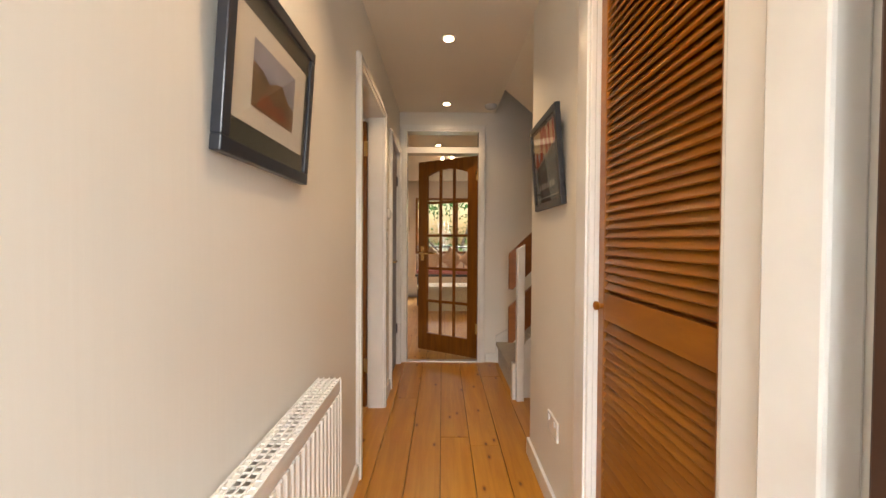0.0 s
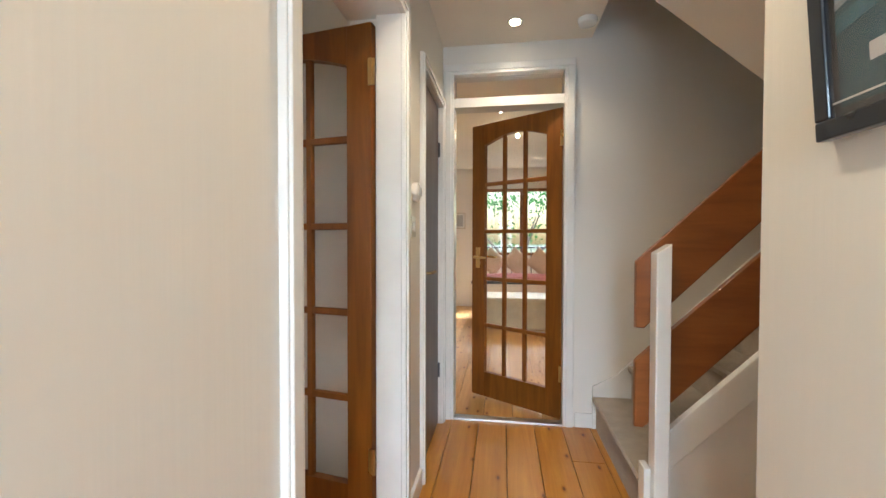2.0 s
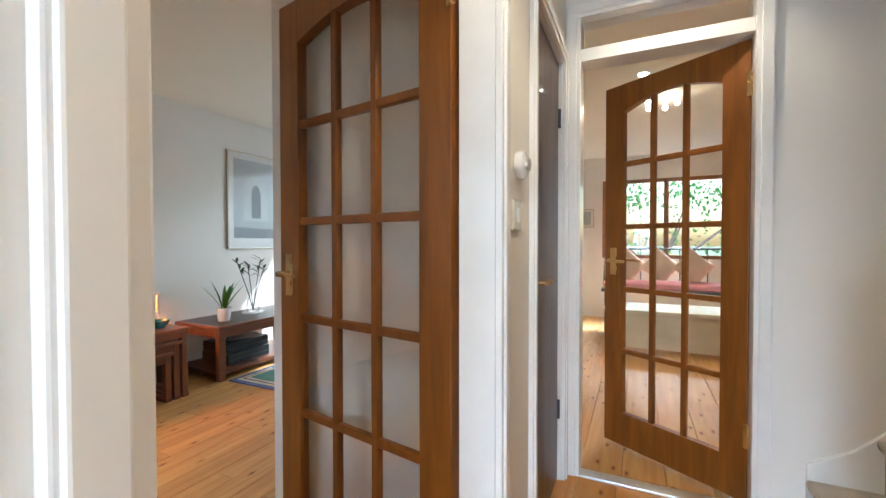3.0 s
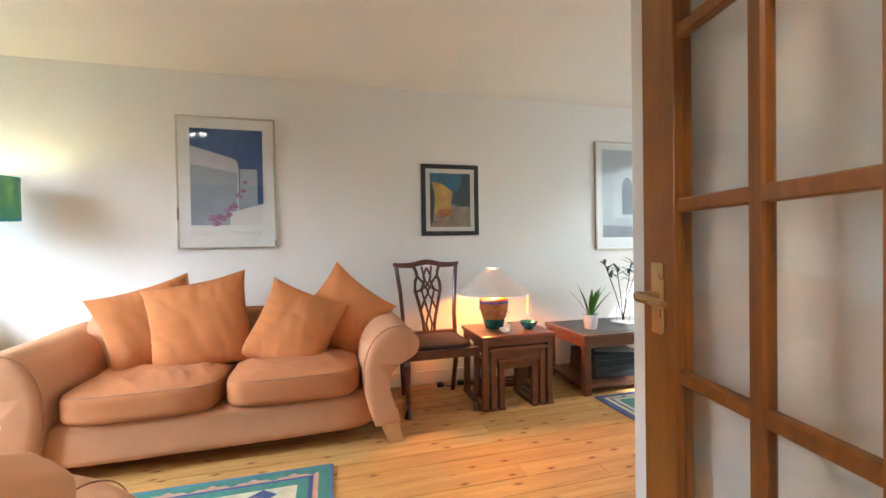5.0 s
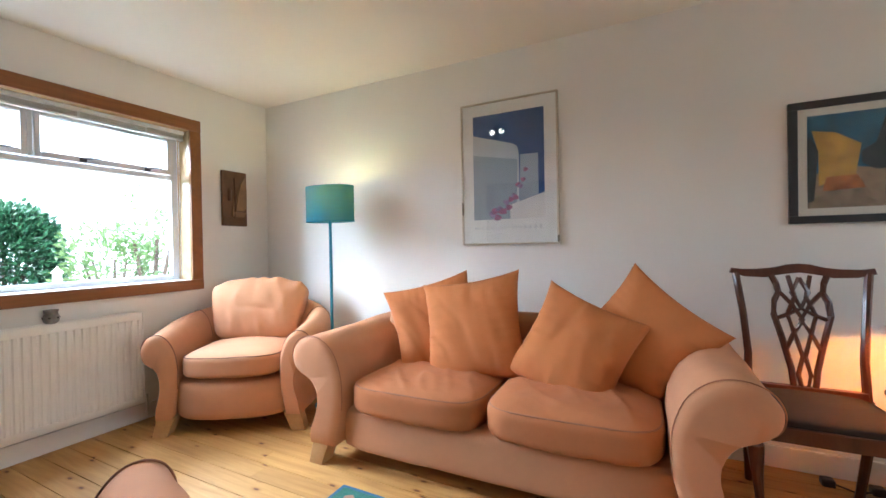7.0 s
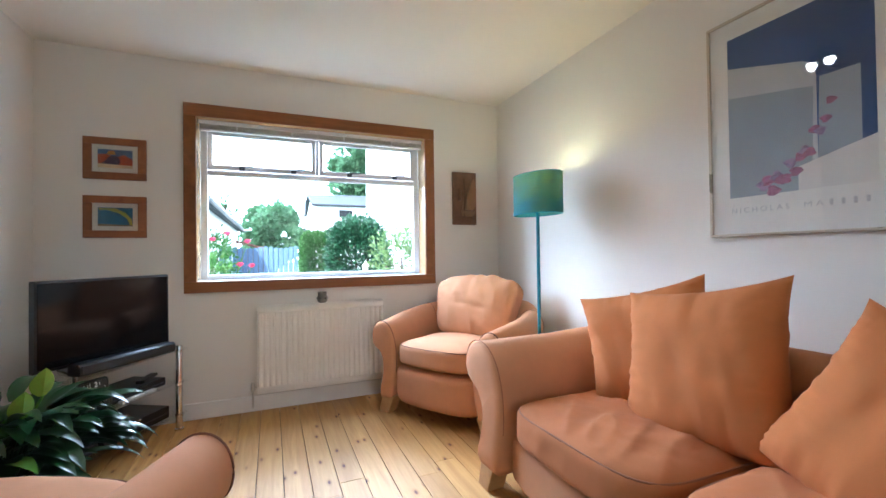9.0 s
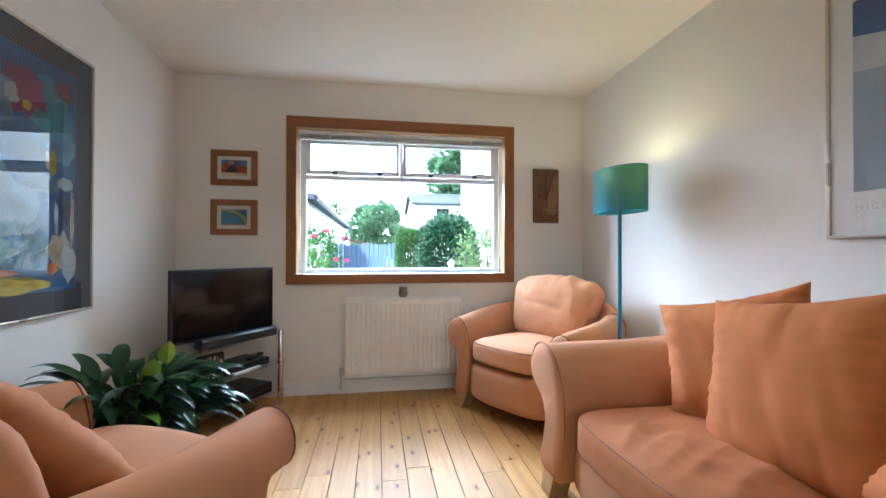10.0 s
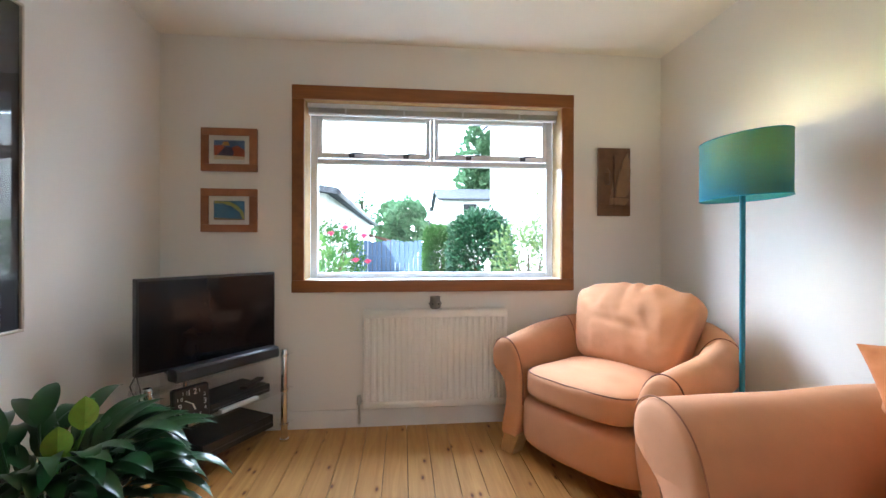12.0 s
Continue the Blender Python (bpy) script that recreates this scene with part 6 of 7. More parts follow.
# local x along the front edge (towards the window), local y to the corner behind
stand = thing("tv_stand", "three-tier glass corner stand on chrome legs", "tv stand", TVM)
for z in (0.50, 0.30, 0.10):
    part("shelf", prism([(-0.40, -0.03), (0.425, -0.03), (0.425, 0.06), (0.20, 0.36), (-0.20, 0.36), (-0.40, 0.06)], "z", z, z + 0.008), M_GLASS_G, stand, "clear glass shelf")
for x, y in ((-0.36, 0.0), (0.385, 0.0), (0.0, 0.31)):
    leg = part("leg", lathe([(0.026, 0.0), (0.026, 0.012), (0.020, 0.016), (0.020, 0.52), (0.016, 0.53)], 20), M_CHROME, stand, "chrome tube leg", smooth=True, angle=40)
    leg.matrix_basis = pose(x, y, 0)
    for z in (0.10, 0.30, 0.50):
        part("collar", lathe([(0.024, z - 0.012), (0.024, z)], 18), M_CHROME, leg, smooth=True, angle=40)
tv = thing("television", "black flat-screen television, switched off", "television", TVM @ Matrix.Translation((0.015, 0.11, 0.508)) @ pose(0, 0, 0, 0, 0, -7.7))
part("bezel", boxes((-0.342, 0.347, -0.018, 0.022, 0.035, 0.470), bevel=0.004), M_BLACK, tv)
part("screen", boxes((-0.331, 0.336, -0.0205, -0.017, 0.052, 0.457)), M_SCREEN, tv, "dark glossy screen")
part("back_case", boxes((-0.25, 0.25, 0.022, 0.06, 0.10, 0.40), bevel=0.01), M_BLACK, tv)
part("neck", boxes((-0.05, 0.05, -0.005, 0.02, 0.0, 0.04)), M_BLACK, tv)
part("stand_foot", prism([(-0.22, -0.08), (0.22, -0.08), (0.18, 0.10), (-0.18, 0.10)], "z", 0.0, 0.012, bevel=0.003), M_BLACK, tv)
sb = thing("soundbar", "black rounded soundbar in front of the television", "soundbar", TVM @ Matrix.Translation((0.035, 0.015, 0.508)) @ pose(0, 0, 0, 0, 0, -5))
part("body", prism([(-0.035, 0.004), (-0.042, 0.02), (-0.040, 0.05), (-0.028, 0.062), (0.028, 0.062), (0.040, 0.05), (0.040, 0.004)], "x", -0.27, 0.27, bevel=0.004), M_BLACK, sb, smooth=True, angle=40)
part("front_cloth", boxes((-0.262, 0.262, -0.0445, -0.040, 0.014, 0.052)), M_BLACKCLOTH, sb)
bx = black_box("media_player", "black set-top box on the middle glass shelf", TVM @ Matrix.Translation((0.11, 0.12, 0.308)), 0.36, 0.22, 0.05)
rm = thing("remote_control", "black remote control on the set-top box", "remote control", TVM @ Matrix.Translation((0.23, 0.08, 0.358)) @ pose(0, 0, 0, 0, 0, 20))
part("case", boxes((-0.09, 0.09, -0.022, 0.022, 0, 0.018), bevel=0.006), M_BLACK, rm)
dvd = thing("disc_case", "pale disc case under the set-top box", "disc case", TVM @ Matrix.Translation((0.09, 0.02, 0.308)))
part("case", boxes((-0.12, 0.10, -0.04, -0.012, 0, 0.016), bevel=0.002), M_PAPER, dvd)
black_box("media_player", "black disc player on the bottom glass shelf", TVM @ Matrix.Translation((0.09, 0.13, 0.108)), 0.42, 0.27, 0.075)
black_box("media_player", "black games box on the bottom glass shelf", TVM @ Matrix.Translation((-0.235, 0.11, 0.108)), 0.20, 0.20, 0.05)
ck = thing("desk_clock", "square black clock with white numerals", "clock", TVM @ Matrix.Translation((-0.15, 0.015, 0.308)) @ pose(0, 0, 0, -6, 0, -8))
part("case", boxes((-0.082, 0.082, 0.0, 0.04, 0.0, 0.165), bevel=0.012), M_BLACK, ck)
part("dial", boxes((-0.072, 0.072, -0.002, 0.001, 0.012, 0.155), bevel=0.0008), M_DIAL, ck)
for n in range(1, 13):
    a = math.radians(90 - 30 * n)
    k = 0.055 / max(abs(math.cos(a)), abs(math.sin(a)), 0.80)
    words(str(n), 0.036 if n % 3 == 0 else 0.022, pose(k * math.cos(a), -0.0028, 0.083 + k * math.sin(a) - (0.012 if n % 3 == 0 else 0.007), 90, 0, 0), M_INK, ck, "numeral")
part("hour_hand", boxes((-0.003, 0.003, -0.0036, -0.003, -0.004, 0.030)), M_INK, ck).matrix_basis = pose(0, 0, 0.083, 0, 160, 0)
part("minute_hand", boxes((-0.002, 0.002, -0.0042, -0.0037, -0.004, 0.042)), M_INK, ck).matrix_basis = pose(0, 0, 0.083, 0, -55, 0)
cb = thing("cable_bundle", "black cables hanging behind the television", "cable", TVM @ Matrix.Translation((0, 0, 0.0)))
part("cable", tube([(-0.25, 0.16, 0.62), (-0.30, 0.19, 0.55), (-0.27, 0.20, 0.45), (-0.33, 0.18, 0.30), (-0.30, 0.20, 0.0)], 0.004, 6), M_BLACK, cb, smooth=True)
part("cable", tube([(-0.29, 0.16, 0.60), (-0.36, 0.12, 0.52), (-0.30, 0.17, 0.40), (-0.20, 0.20, 0.35), (0.10, 0.24, 0.34)], 0.003, 6), M_BLACK, cb, smooth=True)

# ---- peace lily ----
lily = thing("peace_lily", "large dark green peace lily in a white pot", "plant", pose(-0.69, 0.96, 0))
part("pot", lathe([(0.11, 0), (0.115, 0.006), (0.15, 0.24), (0.158, 0.245), (0.158, 0.265), (0.142, 0.265), (0.135, 0.24)], 32), M_POTW, lily, "white glazed pot", smooth=True, angle=50)
part("soil", lathe([(0.137, 0.235), (0.137, 0.248)], 24), M_SOIL, lily)
r6 = random.Random(17)
for k in range(250):
    bm = bmesh.new()
    a = r6.uniform(0, 2 * math.pi)
    lift = r6.uniform(0.45, 2.6)
    reach = r6.uniform(0.15, 0.29) + (0.05 if lift > 1.4 else 0.0)
    base = Vector((0.05 * math.cos(a), 0.05 * math.sin(a), 0.245))
    d = Vector((math.cos(a), math.sin(a), lift)).normalized()
    tip = base + d * reach
    tube([base, base + d * reach * 0.5, tip], [0.004, 0.0032, 0.0026], 5, bm)
    a2 = a + r6.uniform(-0.6, 0.6)
    if tip.x + 0.22 * math.cos(a2) > 0.41:
        bm.free()
        continue
    leaf_blade(bm, tip, (math.cos(a2), math.sin(a2), lift * 0.35), r6.uniform(0.15, 0.25), r6.uniform(0.060, 0.100), r6.uniform(3.0, 8.0), k, 7, 0.3)
    part("leaf", bm, M_LEAF_D if r6.random() < 0.95 else M_LEAF_L, lily, smooth=True)
for k, (dx, dy, z) in enumerate(((-0.19, 0.11, 0.635), (-0.155, 0.15, 0.575))):
    bm = bmesh.new()
    leaf_blade(bm, (dx, dy, z), (-0.25, 0.3, 1.2), 0.10, 0.085, -2.0, k, 7, 0.5)
    fl_ = part("spathe", bm, M_SPATHE, lily, "pale green flower spathe", smooth=True)
    part("spadix", lathe([(0.006, 0), (0.008, 0.03), (0.006, 0.06)], 10), M_SOIL if k else M_LEAF_L, fl_, smooth=True).matrix_basis = pose(dx, dy, z + 0.02, 12, -10, 0)
    part("flower_stem", tube([(0, 0, 0.25), (dx * 0.6, dy * 0.6, 0.5), (dx, dy, z)], 0.004, 6), M_LEAF_L, lily, smooth=True)

# ---- rugs ----


def rug(label, x0, x1, y0, y1, bands, centre, motifs, seed):
    t = thing("rug", label, "rug", pose(0, 0, 0))
    rr = random.Random(seed)
    part("ground", boxes((x0, x1, y0, y1, 0.001, 0.010), bevel=0.003), bands[0][1], t)
    z = 0.0102
    off = 0.0
    for k, (w, material) in enumerate(bands[1:]):
        off += bands[k][0]
        part("border", boxes((x0 + off, x1 - off, y0 + off, y1 - off, z, z + 0.0012)), material, t)
        z += 0.0014
    off += bands[-1][0]
    part("field", boxes((x0 + off, x1 - off, y0 + off, y1 - off, z, z + 0.0012)), centre, t)
    z += 0.0014
    for k in range(motifs):
        cx, cy = rr.uniform(x0 + off + 0.05, x1 - off - 0.05), rr.uniform(y0 + off + 0.06, y1 - off - 0.06)
        s = rr.uniform(0.03, 0.06)
        part("motif", prism([(cx - s, cy), (cx, cy - s * 1.3), (cx + s, cy), (cx, cy + s * 1.3)], "z", z, z + 0.001), rr.choice([b[1] for b in bands]), t)
    n = 12
    for k in range(n):
        yy = y0 + 0.10 + (y1 - y0 - 0.2) * k / (n - 1)
        for xx in (x0 + 0.075, x1 - 0.075):
            part("motif", prism([(xx - 0.018, yy), (xx, yy - 0.026), (xx + 0.018, yy), (xx, yy + 0.026)], "z", 0.0146 + 0.0002, 0.0158), bands[-1][1] if k % 2 else R_PEACH, t)
    return t


def cloth(name, c):
    return surface(name, c, 0.95, vary=0.18, scale=20, fine=260, rel=0.6, sheen=0.2)


R_BLUE, R_GREEN, R_PEACH, R_CREAM, R_NAVY = cloth("rug_blue", (0.03, 0.12, 0.24)), cloth("rug_green", (0.02, 0.15, 0.10)), cloth("rug_peach", (0.52, 0.26, 0.15)), cloth("rug_cream", (0.58, 0.48, 0.28)), cloth("rug_navy", (0.02, 0.03, 0.14))
rug("green, blue and cream wool rug before the sofa", -2.37, -1.62, 1.39, 2.59, [(0.02, R_BLUE), (0.05, R_GREEN), (0.025, R_PEACH), (0.02, R_NAVY), (0.05, R_GREEN)], R_CREAM, 14, 1)
rug("green and cream wool rug with a blue border", -2.76, -1.7, 4.445, 5.75, [(0.045, R_NAVY), (0.03, R_CREAM), (0.015, R_NAVY), (0.025, R_CREAM), (0.01, R_GREEN)], R_GREEN, 18, 2)

# ---- kitchen seen through the door ----
kb = thing("bench", "dark metal bench with a pink seat pad", "bench", pose(0.62, 7.9, 0))
part("seat_frame", boxes((-0.75, 0.75, -0.25, 0.25, 0.52, 0.56), bevel=0.005), M_STEEL, kb)
part("seat_pad", soft_block(1.48, 0.5, 0.08, 0.02, 6, 8, 0.003, 6), surface("pink_cloth", (0.62, 0.26, 0.28), 0.9), kb, "pink cloth seat pad", smooth=True).matrix_basis = pose(0, 0, 0.60)
for x in (-0.7, 0.7):
    for y in (-0.22, 0.22):
        part("leg", tube([(x, y, 0), (x, y, 0.54)], 0.015, 8), M_STEEL, kb)
part("back_rail", tube([(-0.75, 0.26, 0.56), (-0.75, 0.30, 1.05), (0.75, 0.30, 1.05), (0.75, 0.26, 0.56)], 0.014, 8), M_STEEL, kb, smooth=True)
for k in range(9):
    part("back_bar", tube([(-0.6 + k * 0.15, 0.26, 0.56), (-0.6 + k * 0.15, 0.30, 1.05)], 0.007, 6), M_STEEL, kb)
M_BEIGE = surface("beige_cushion_cloth", (0.58, 0.42, 0.31), 0.9)
for k, x in enumerate((-0.45, -0.08, 0.28)):
    t = thing("scatter_cushion", "beige cloth cushion leaning on the kitchen bench", "cushion", pose(0.62 + x, 8.0, 0.83, -18, 40, 0), "cushions on the bench")
    part("cover", pillow(0.36, 0.36, 0.14, 30 + k, 12), M_BEIGE, t, smooth=True)
kt = thing("kitchen_table", "low cream-topped table before the bench", "table", pose(0.55, 7.1, 0))
part("tabletop", boxes((-0.6, 0.6, -0.3, 0.3, 0.40, 0.44), bevel=0.006), surface("cream_laminate", (0.66, 0.62, 0.50), 0.4), kt)
part("side_panel", boxes((-0.56, 0.56, -0.28, -0.25, 0.05, 0.40)), surface("cream_panel", (0.62, 0.58, 0.46), 0.5), kt)
for x in (-0.55, 0.55):
    for y in (-0.26, 0.26):
        part("leg", boxes((x - 0.02, x + 0.02, y - 0.02, y + 0.02, 0, 0.40)), M_STEEL, kt)
wk = thing("window_2", "dark-framed kitchen window over the garden", "window", pose(0.65, 8.85, 0), kind="structure")
for r in ((-0.85, -0.80, -0.04, 0.04, 0.9, 2.05), (0.80, 0.85, -0.04, 0.04, 0.9, 2.05), (-0.03, 0.03, -0.04, 0.04, 0.95, 2.0), (-0.80, 0.80, -0.04, 0.04, 0.9, 0.95), (-0.80, 0.80, -0.04, 0.04, 2.0, 2.05)):
    part("window_frame", boxes(r), M_WINWOOD, wk)
pn = part("pane", boxes((-0.8, 0.8, -0.003, 0.003, 0.95, 2.0)), M_GLASS, wk)
pn.visible_shadow = False
for k, (x, z) in enumerate(((-0.65, 1.55), (-0.42, 1.5))):
    framed("framed_print", "small pale framed picture on the kitchen wall", pose(x, 8.8, z), 0.2, 0.28, 0.012, F_SILVER, 0.03, P_WHITE, [("print", I_MIST, FULL)], group="kitchen pictures")
pend = thing("ceiling_light", "kitchen ceiling light with small warm bulbs", "ceiling light", pose(0.45, 6.2, HC))
part("plate", lathe([(0.06, -0.02), (0.06, 0)], 20), M_ALU, pend)
for k in range(5):
    a = k * 1.2566
    part("arm", tube([(0, 0, -0.015), (0.12 * math.cos(a), 0.12 * math.sin(a), -0.05)], 0.006, 6), M_ALU, pend)
    part("bulb", lathe([(0.01, -0.09), (0.022, -0.075), (0.018, -0.05)], 12), M_BULB, pend, "small warm bulb", smooth=True).matrix_basis = pose(0.12 * math.cos(a), 0.12 * math.sin(a), 0)
kr = radiator("white panel radiator in the kitchen passage", pose(-0.9, 6.6, 0.15, 0, 0, 90), 0.9, 0.55, grille=False)

# ---- outside ----
GZ = -0.16


def out_at(px, depth):
    """A place in the garden from its bearing past the window and its distance from the room."""
    s = (px - 784) / 721
    return (-1.715 - 0.0965 * depth - 0.9953 * s * depth, 2.236 - 0.9953 * depth + 0.0965 * s * depth)


M_GRASS = surface("lawn_and_paving", (0.10, 0.13, 0.06), 0.95, vary=0.4, scale=2, fine=40, rel=0.6)
gb = bmesh.new()
bmesh.ops.create_grid(gb, x_segments=8, y_segments=8, size=150)
bmesh.ops.translate(gb, verts=gb.verts, vec=(0, -20, GZ))
setting("ground", gb, M_GRASS, "grass and paving of the front gardens")
M_RENDER = surface("white_harling", (0.80, 0.80, 0.78), 0.9, vary=0.05, scale=3, fine=120, rel=0.6)
M_SLATE = surface("grey_slate", (0.10, 0.11, 0.13), 0.8, vary=0.3, scale=8, stretch=(1, 1, 4), spec=0.05)
M_FENCE = surface("blue_grey_fence_paint", (0.12, 0.19, 0.33), 0.7, vary=0.15, scale=6, stretch=(1, 1, 0.2))
M_BARK = surface("bark", (0.10, 0.07, 0.05), 0.9, vary=0.3, scale=12, rel=0.7)
M_LAUREL = foliage("laurel_leaf", (0.018, 0.075, 0.036), (0.050, 0.15, 0.065), 0.42, 0.12)
M_CONIF = foliage("hedge_leaf", (0.030, 0.115, 0.014), (0.065, 0.18, 0.03), 0.7, 0.2)
M_SHRUB = foliage("pale_shrub_leaf", (0.09, 0.16, 0.045), (0.22, 0.30, 0.11), 0.5, 0.35)
M_TREE = foliage("tree_leaf", (0.11, 0.24, 0.12), (0.20, 0.34, 0.18), 0.55, 0.5)
M_ROSELEAF = foliage("rose_leaf", (0.06, 0.16, 0.03), (0.15, 0.28, 0.06), 0.45, 0.35)
M_ROSE = surface("pink_rose_petal", (0.72, 0.06, 0.16), 0.6, vary=0.25, scale=40, rel=0.1)


def leaf_cloud(count, leaf, shape, seed, aspect=0.5):
    """Many small folded leaves; shape(u) gives the place and outward direction for a random source."""
    rr = random.Random(seed)
    verts, faces = [], []
    for _ in range(count):
        p, out = shape(rr)
        d = (out + Vector((rr.gauss(0, 0.6), rr.gauss(0, 0.6), rr.gauss(0.1, 0.6)))).normalized()
        s = d.cross(Vector((rr.gauss(0, 1), rr.gauss(0, 1), rr.gauss(0, 1)))).normalized()
        up = s.cross(d)
        k = leaf * rr.uniform(0.6, 1.3)
        b = len(verts)
        verts += [p, p + d * k * 0.5 + s * k * aspect * 0.5 + up * k * 0.08, p + d * k, p + d * k * 0.5 - s * k * aspect * 0.5 + up * k * 0.08]
        faces += [(b, b + 1, b + 2), (b, b + 2, b + 3)]
    me = bpy.data.meshes.new("crown")
    me.from_pydata([tuple(v) for v in verts], [], faces)
    return me


def bush(name, label, cat, x, y, rx, ry, h, count, leaf, material, seed, power=2.5, lo=0.12, rough=0.25, aspect=0.5):
    t = thing(name, label, cat, pose(x, y, GZ))
    off = Vector((seed * 2.3, seed * 4.1, 0))

    def shape(rr):
        while True:
            c = Vector((rr.uniform(-1, 1), rr.uniform(-1, 1), rr.uniform(-1, 1)))
            k = (abs(c.x) ** power + abs(c.y) ** power + abs(c.z) ** power) ** (1 / power)
            if k > 0.05:
                break
        c = c / k
        w = (1 + rough * noise.noise(c * 2.2 + off) + rough * 0.5 * noise.noise(c * 6 + off)) * rr.uniform(0.72, 1.0)
        q = Vector((c.x * rx * w, c.y * ry * w, h * lo + h * (1 - lo) * (0.5 + 0.5 * c.z * w)))
        return q, c
    me = leaf_cloud(count, leaf, shape, seed, aspect)
    me.materials.append(material)
    crown = new("crown", me)
    crown.parent = t
    rr = random.Random(seed)
    for k in range(5):
        a = k * 1.26
        part("branch", tube([(0, 0, 0), (rx * 0.2 * math.cos(a), ry * 0.2 * math.sin(a), h * 0.4), (rx * 0.55 * math.cos(a), ry * 0.55 * math.sin(a), h * 0.75)], [0.05 * h / 2, 0.03 * h / 2, 0.012 * h / 2], 6), M_BARK, t, smooth=True)
    return t


def tree(name, label, x, y, h, r, count, leaf, seed, conical=False):
    t = thing(name, label, "tree", pose(x, y, GZ))
    part("trunk", tube([(0, 0, 0), (0.05, 0, h * 0.4), (0, 0.05, h * 0.92)], [0.035 * h, 0.022 * h, 0.004 * h], 10), M_BARK, t, smooth=True)
    rr = random.Random(seed)
    lobes = []
    for k in range(44):
        f = rr.uniform(0.24, 0.97)
        reach = r * ((1.05 - f) if conical else math.sin(math.pi * min(1, f * 0.9)) ** 0.6) * rr.uniform(0.4, 1.0)
        a = rr.uniform(0, 6.28)
        c = Vector((reach * math.cos(a), reach * math.sin(a), h * f))
        lobes.append((c, r * rr.uniform(0.22, 0.42)))
        part("limb", tube([(0, 0, h * f * 0.75), tuple(c * 0.6 + Vector((0, 0, h * f * 0.35))), tuple(c)], [0.010 * h, 0.006 * h, 0.002 * h], 5), M_BARK, t, smooth=True)

    def shape(q):
        c, s = q.choice(lobes)
        v = Vector((q.gauss(0, 1), q.gauss(0, 1), q.gauss(0, 1))).normalized()
        return c + v * s * q.uniform(0.55, 1.0), v
    me = leaf_cloud(count, leaf, shape, seed, 0.6)
    me.materials.append(M_TREE)
    cr = new("crown", me)
    cr.parent = t
    return t


# glowing sheet added low over the horizon: whitens the sky and lights the room
sky_sheet = bmesh.new()
bmesh.ops.create_grid(sky_sheet, x_segments=1, y_segments=1, size=0.5)
bmesh.ops.transform(sky_sheet, matrix=pose(-10, -78, 44, 90, 0, 0) @ Matrix.Diagonal((320, 90, 1, 1)), verts=sky_sheet.verts)
setting("backdrop", sky_sheet, glow("sky_sheet_glow", (0.86, 0.93, 1.0), 10.5), "glowing white sheet in place of the bright low sky")

# fence and gate across the drive
fx0, fy0 = out_at(628, 11.5)
fx1, fy1 = out_at(764, 11.5)
fence = thing("fence", "blue-grey painted board fence across the garden", "fence", pose(0, 0, 0))
nb = 17
bd = math.degrees(math.atan2(fy1 - fy0, fx1 - fx0))
board = bmesh.new()
prism([(-0.055, 0.05), (0.055, 0.05), (0.055, 1.46), (0.03, 1.49), (-0.03, 1.49), (-0.055, 1.46)], "y", -0.011, 0.011, board, 0.003)
board_data = solid("fence_board", board, M_FENCE)
for k in range(nb):
    b = new("fence_board", board_data)
    b.parent = fence
    f = (k + 0.5) / nb
    b.matrix_basis = pose(fx0 + (fx1 - fx0) * f, fy0 + (fy1 - fy0) * f, GZ + 0.02 * math.sin(k), 0, 0, bd)
for z in (0.35, 1.05):
    bm = tube([(fx0, fy0 - 0.03, GZ + z), (fx1, fy1 - 0.03, GZ + z)], 0.03, 4)
    part("fence_rail", bm, M_FENCE, fence)
for f in (0.0, 0.5, 1.0):
    x, y = fx0 + (fx1 - fx0) * f, fy0 + (fy1 - fy0) * f - 0.06
    part("fence_post", boxes((x - 0.05, x + 0.05, y - 0.05, y + 0.05, GZ, 1.36)), M_FENCE, fence)
px_, py_ = out_at(760, 12.2)
pole = thing("utility_pole", "thin grey pole behind the fence", "pole", pose(px_, py_, GZ))
part("shaft", tube([(0, 0, 0), (0, 0, 4.0)], [0.03, 0.022], 8), M_STEEL, pole, smooth=True)
part("cap", lathe([(0.03, 4.0), (0.035, 4.03), (0.01, 4.06)], 10), M_STEEL, pole)

x, y = out_at(848, 7.2)
bush("laurel_bush", "large clipped dark green laurel bush", "bush", x, y, 0.55, 0.55, 1.92, 15000, 0.090, M_LAUREL, 4, 2.8, 0.02, 0.12)
x, y = out_at(776, 8.9)
bush("conifer_hedge", "clipped bright green conifer hedge", "hedge", x, y, 0.30, 0.8, 1.74, 18000, 0.085, M_CONIF, 5, 6.0, 0.0, 0.05, 0.3)
x, y = out_at(935, 4.9)
bush("pale_shrub", "loose pale green leafy shrub by the window", "bush", x, y, 0.48, 0.45, 1.62, 1900, 0.075, M_SHRUB, 6, 2.2, 0.05, 0.45, 0.4)
x, y = out_at(985, 4.6)
bush("pale_shrub", "taller loose pale green shrub", "bush", x, y, 0.32, 0.4, 1.9, 1000, 0.075, M_SHRUB, 16, 2.0, 0.05, 0.5, 0.4)
x, y = out_at(586, 6.8)
bush("garden_hedge", "rounded mid-green garden hedge", "hedge", x, y, 0.55, 0.6, 1.70, 4200, 0.06, M_CONIF, 7, 3.0, 0.0, 0.2)
x, y = out_at(575, 3.7)
rose = bush("rose_bush", "rose bush with bright pink flowers", "bush", x, y, 0.24, 0.24, 1.34, 620, 0.075, M_ROSELEAF, 8, 2.0, 0.2, 0.5, 0.6)


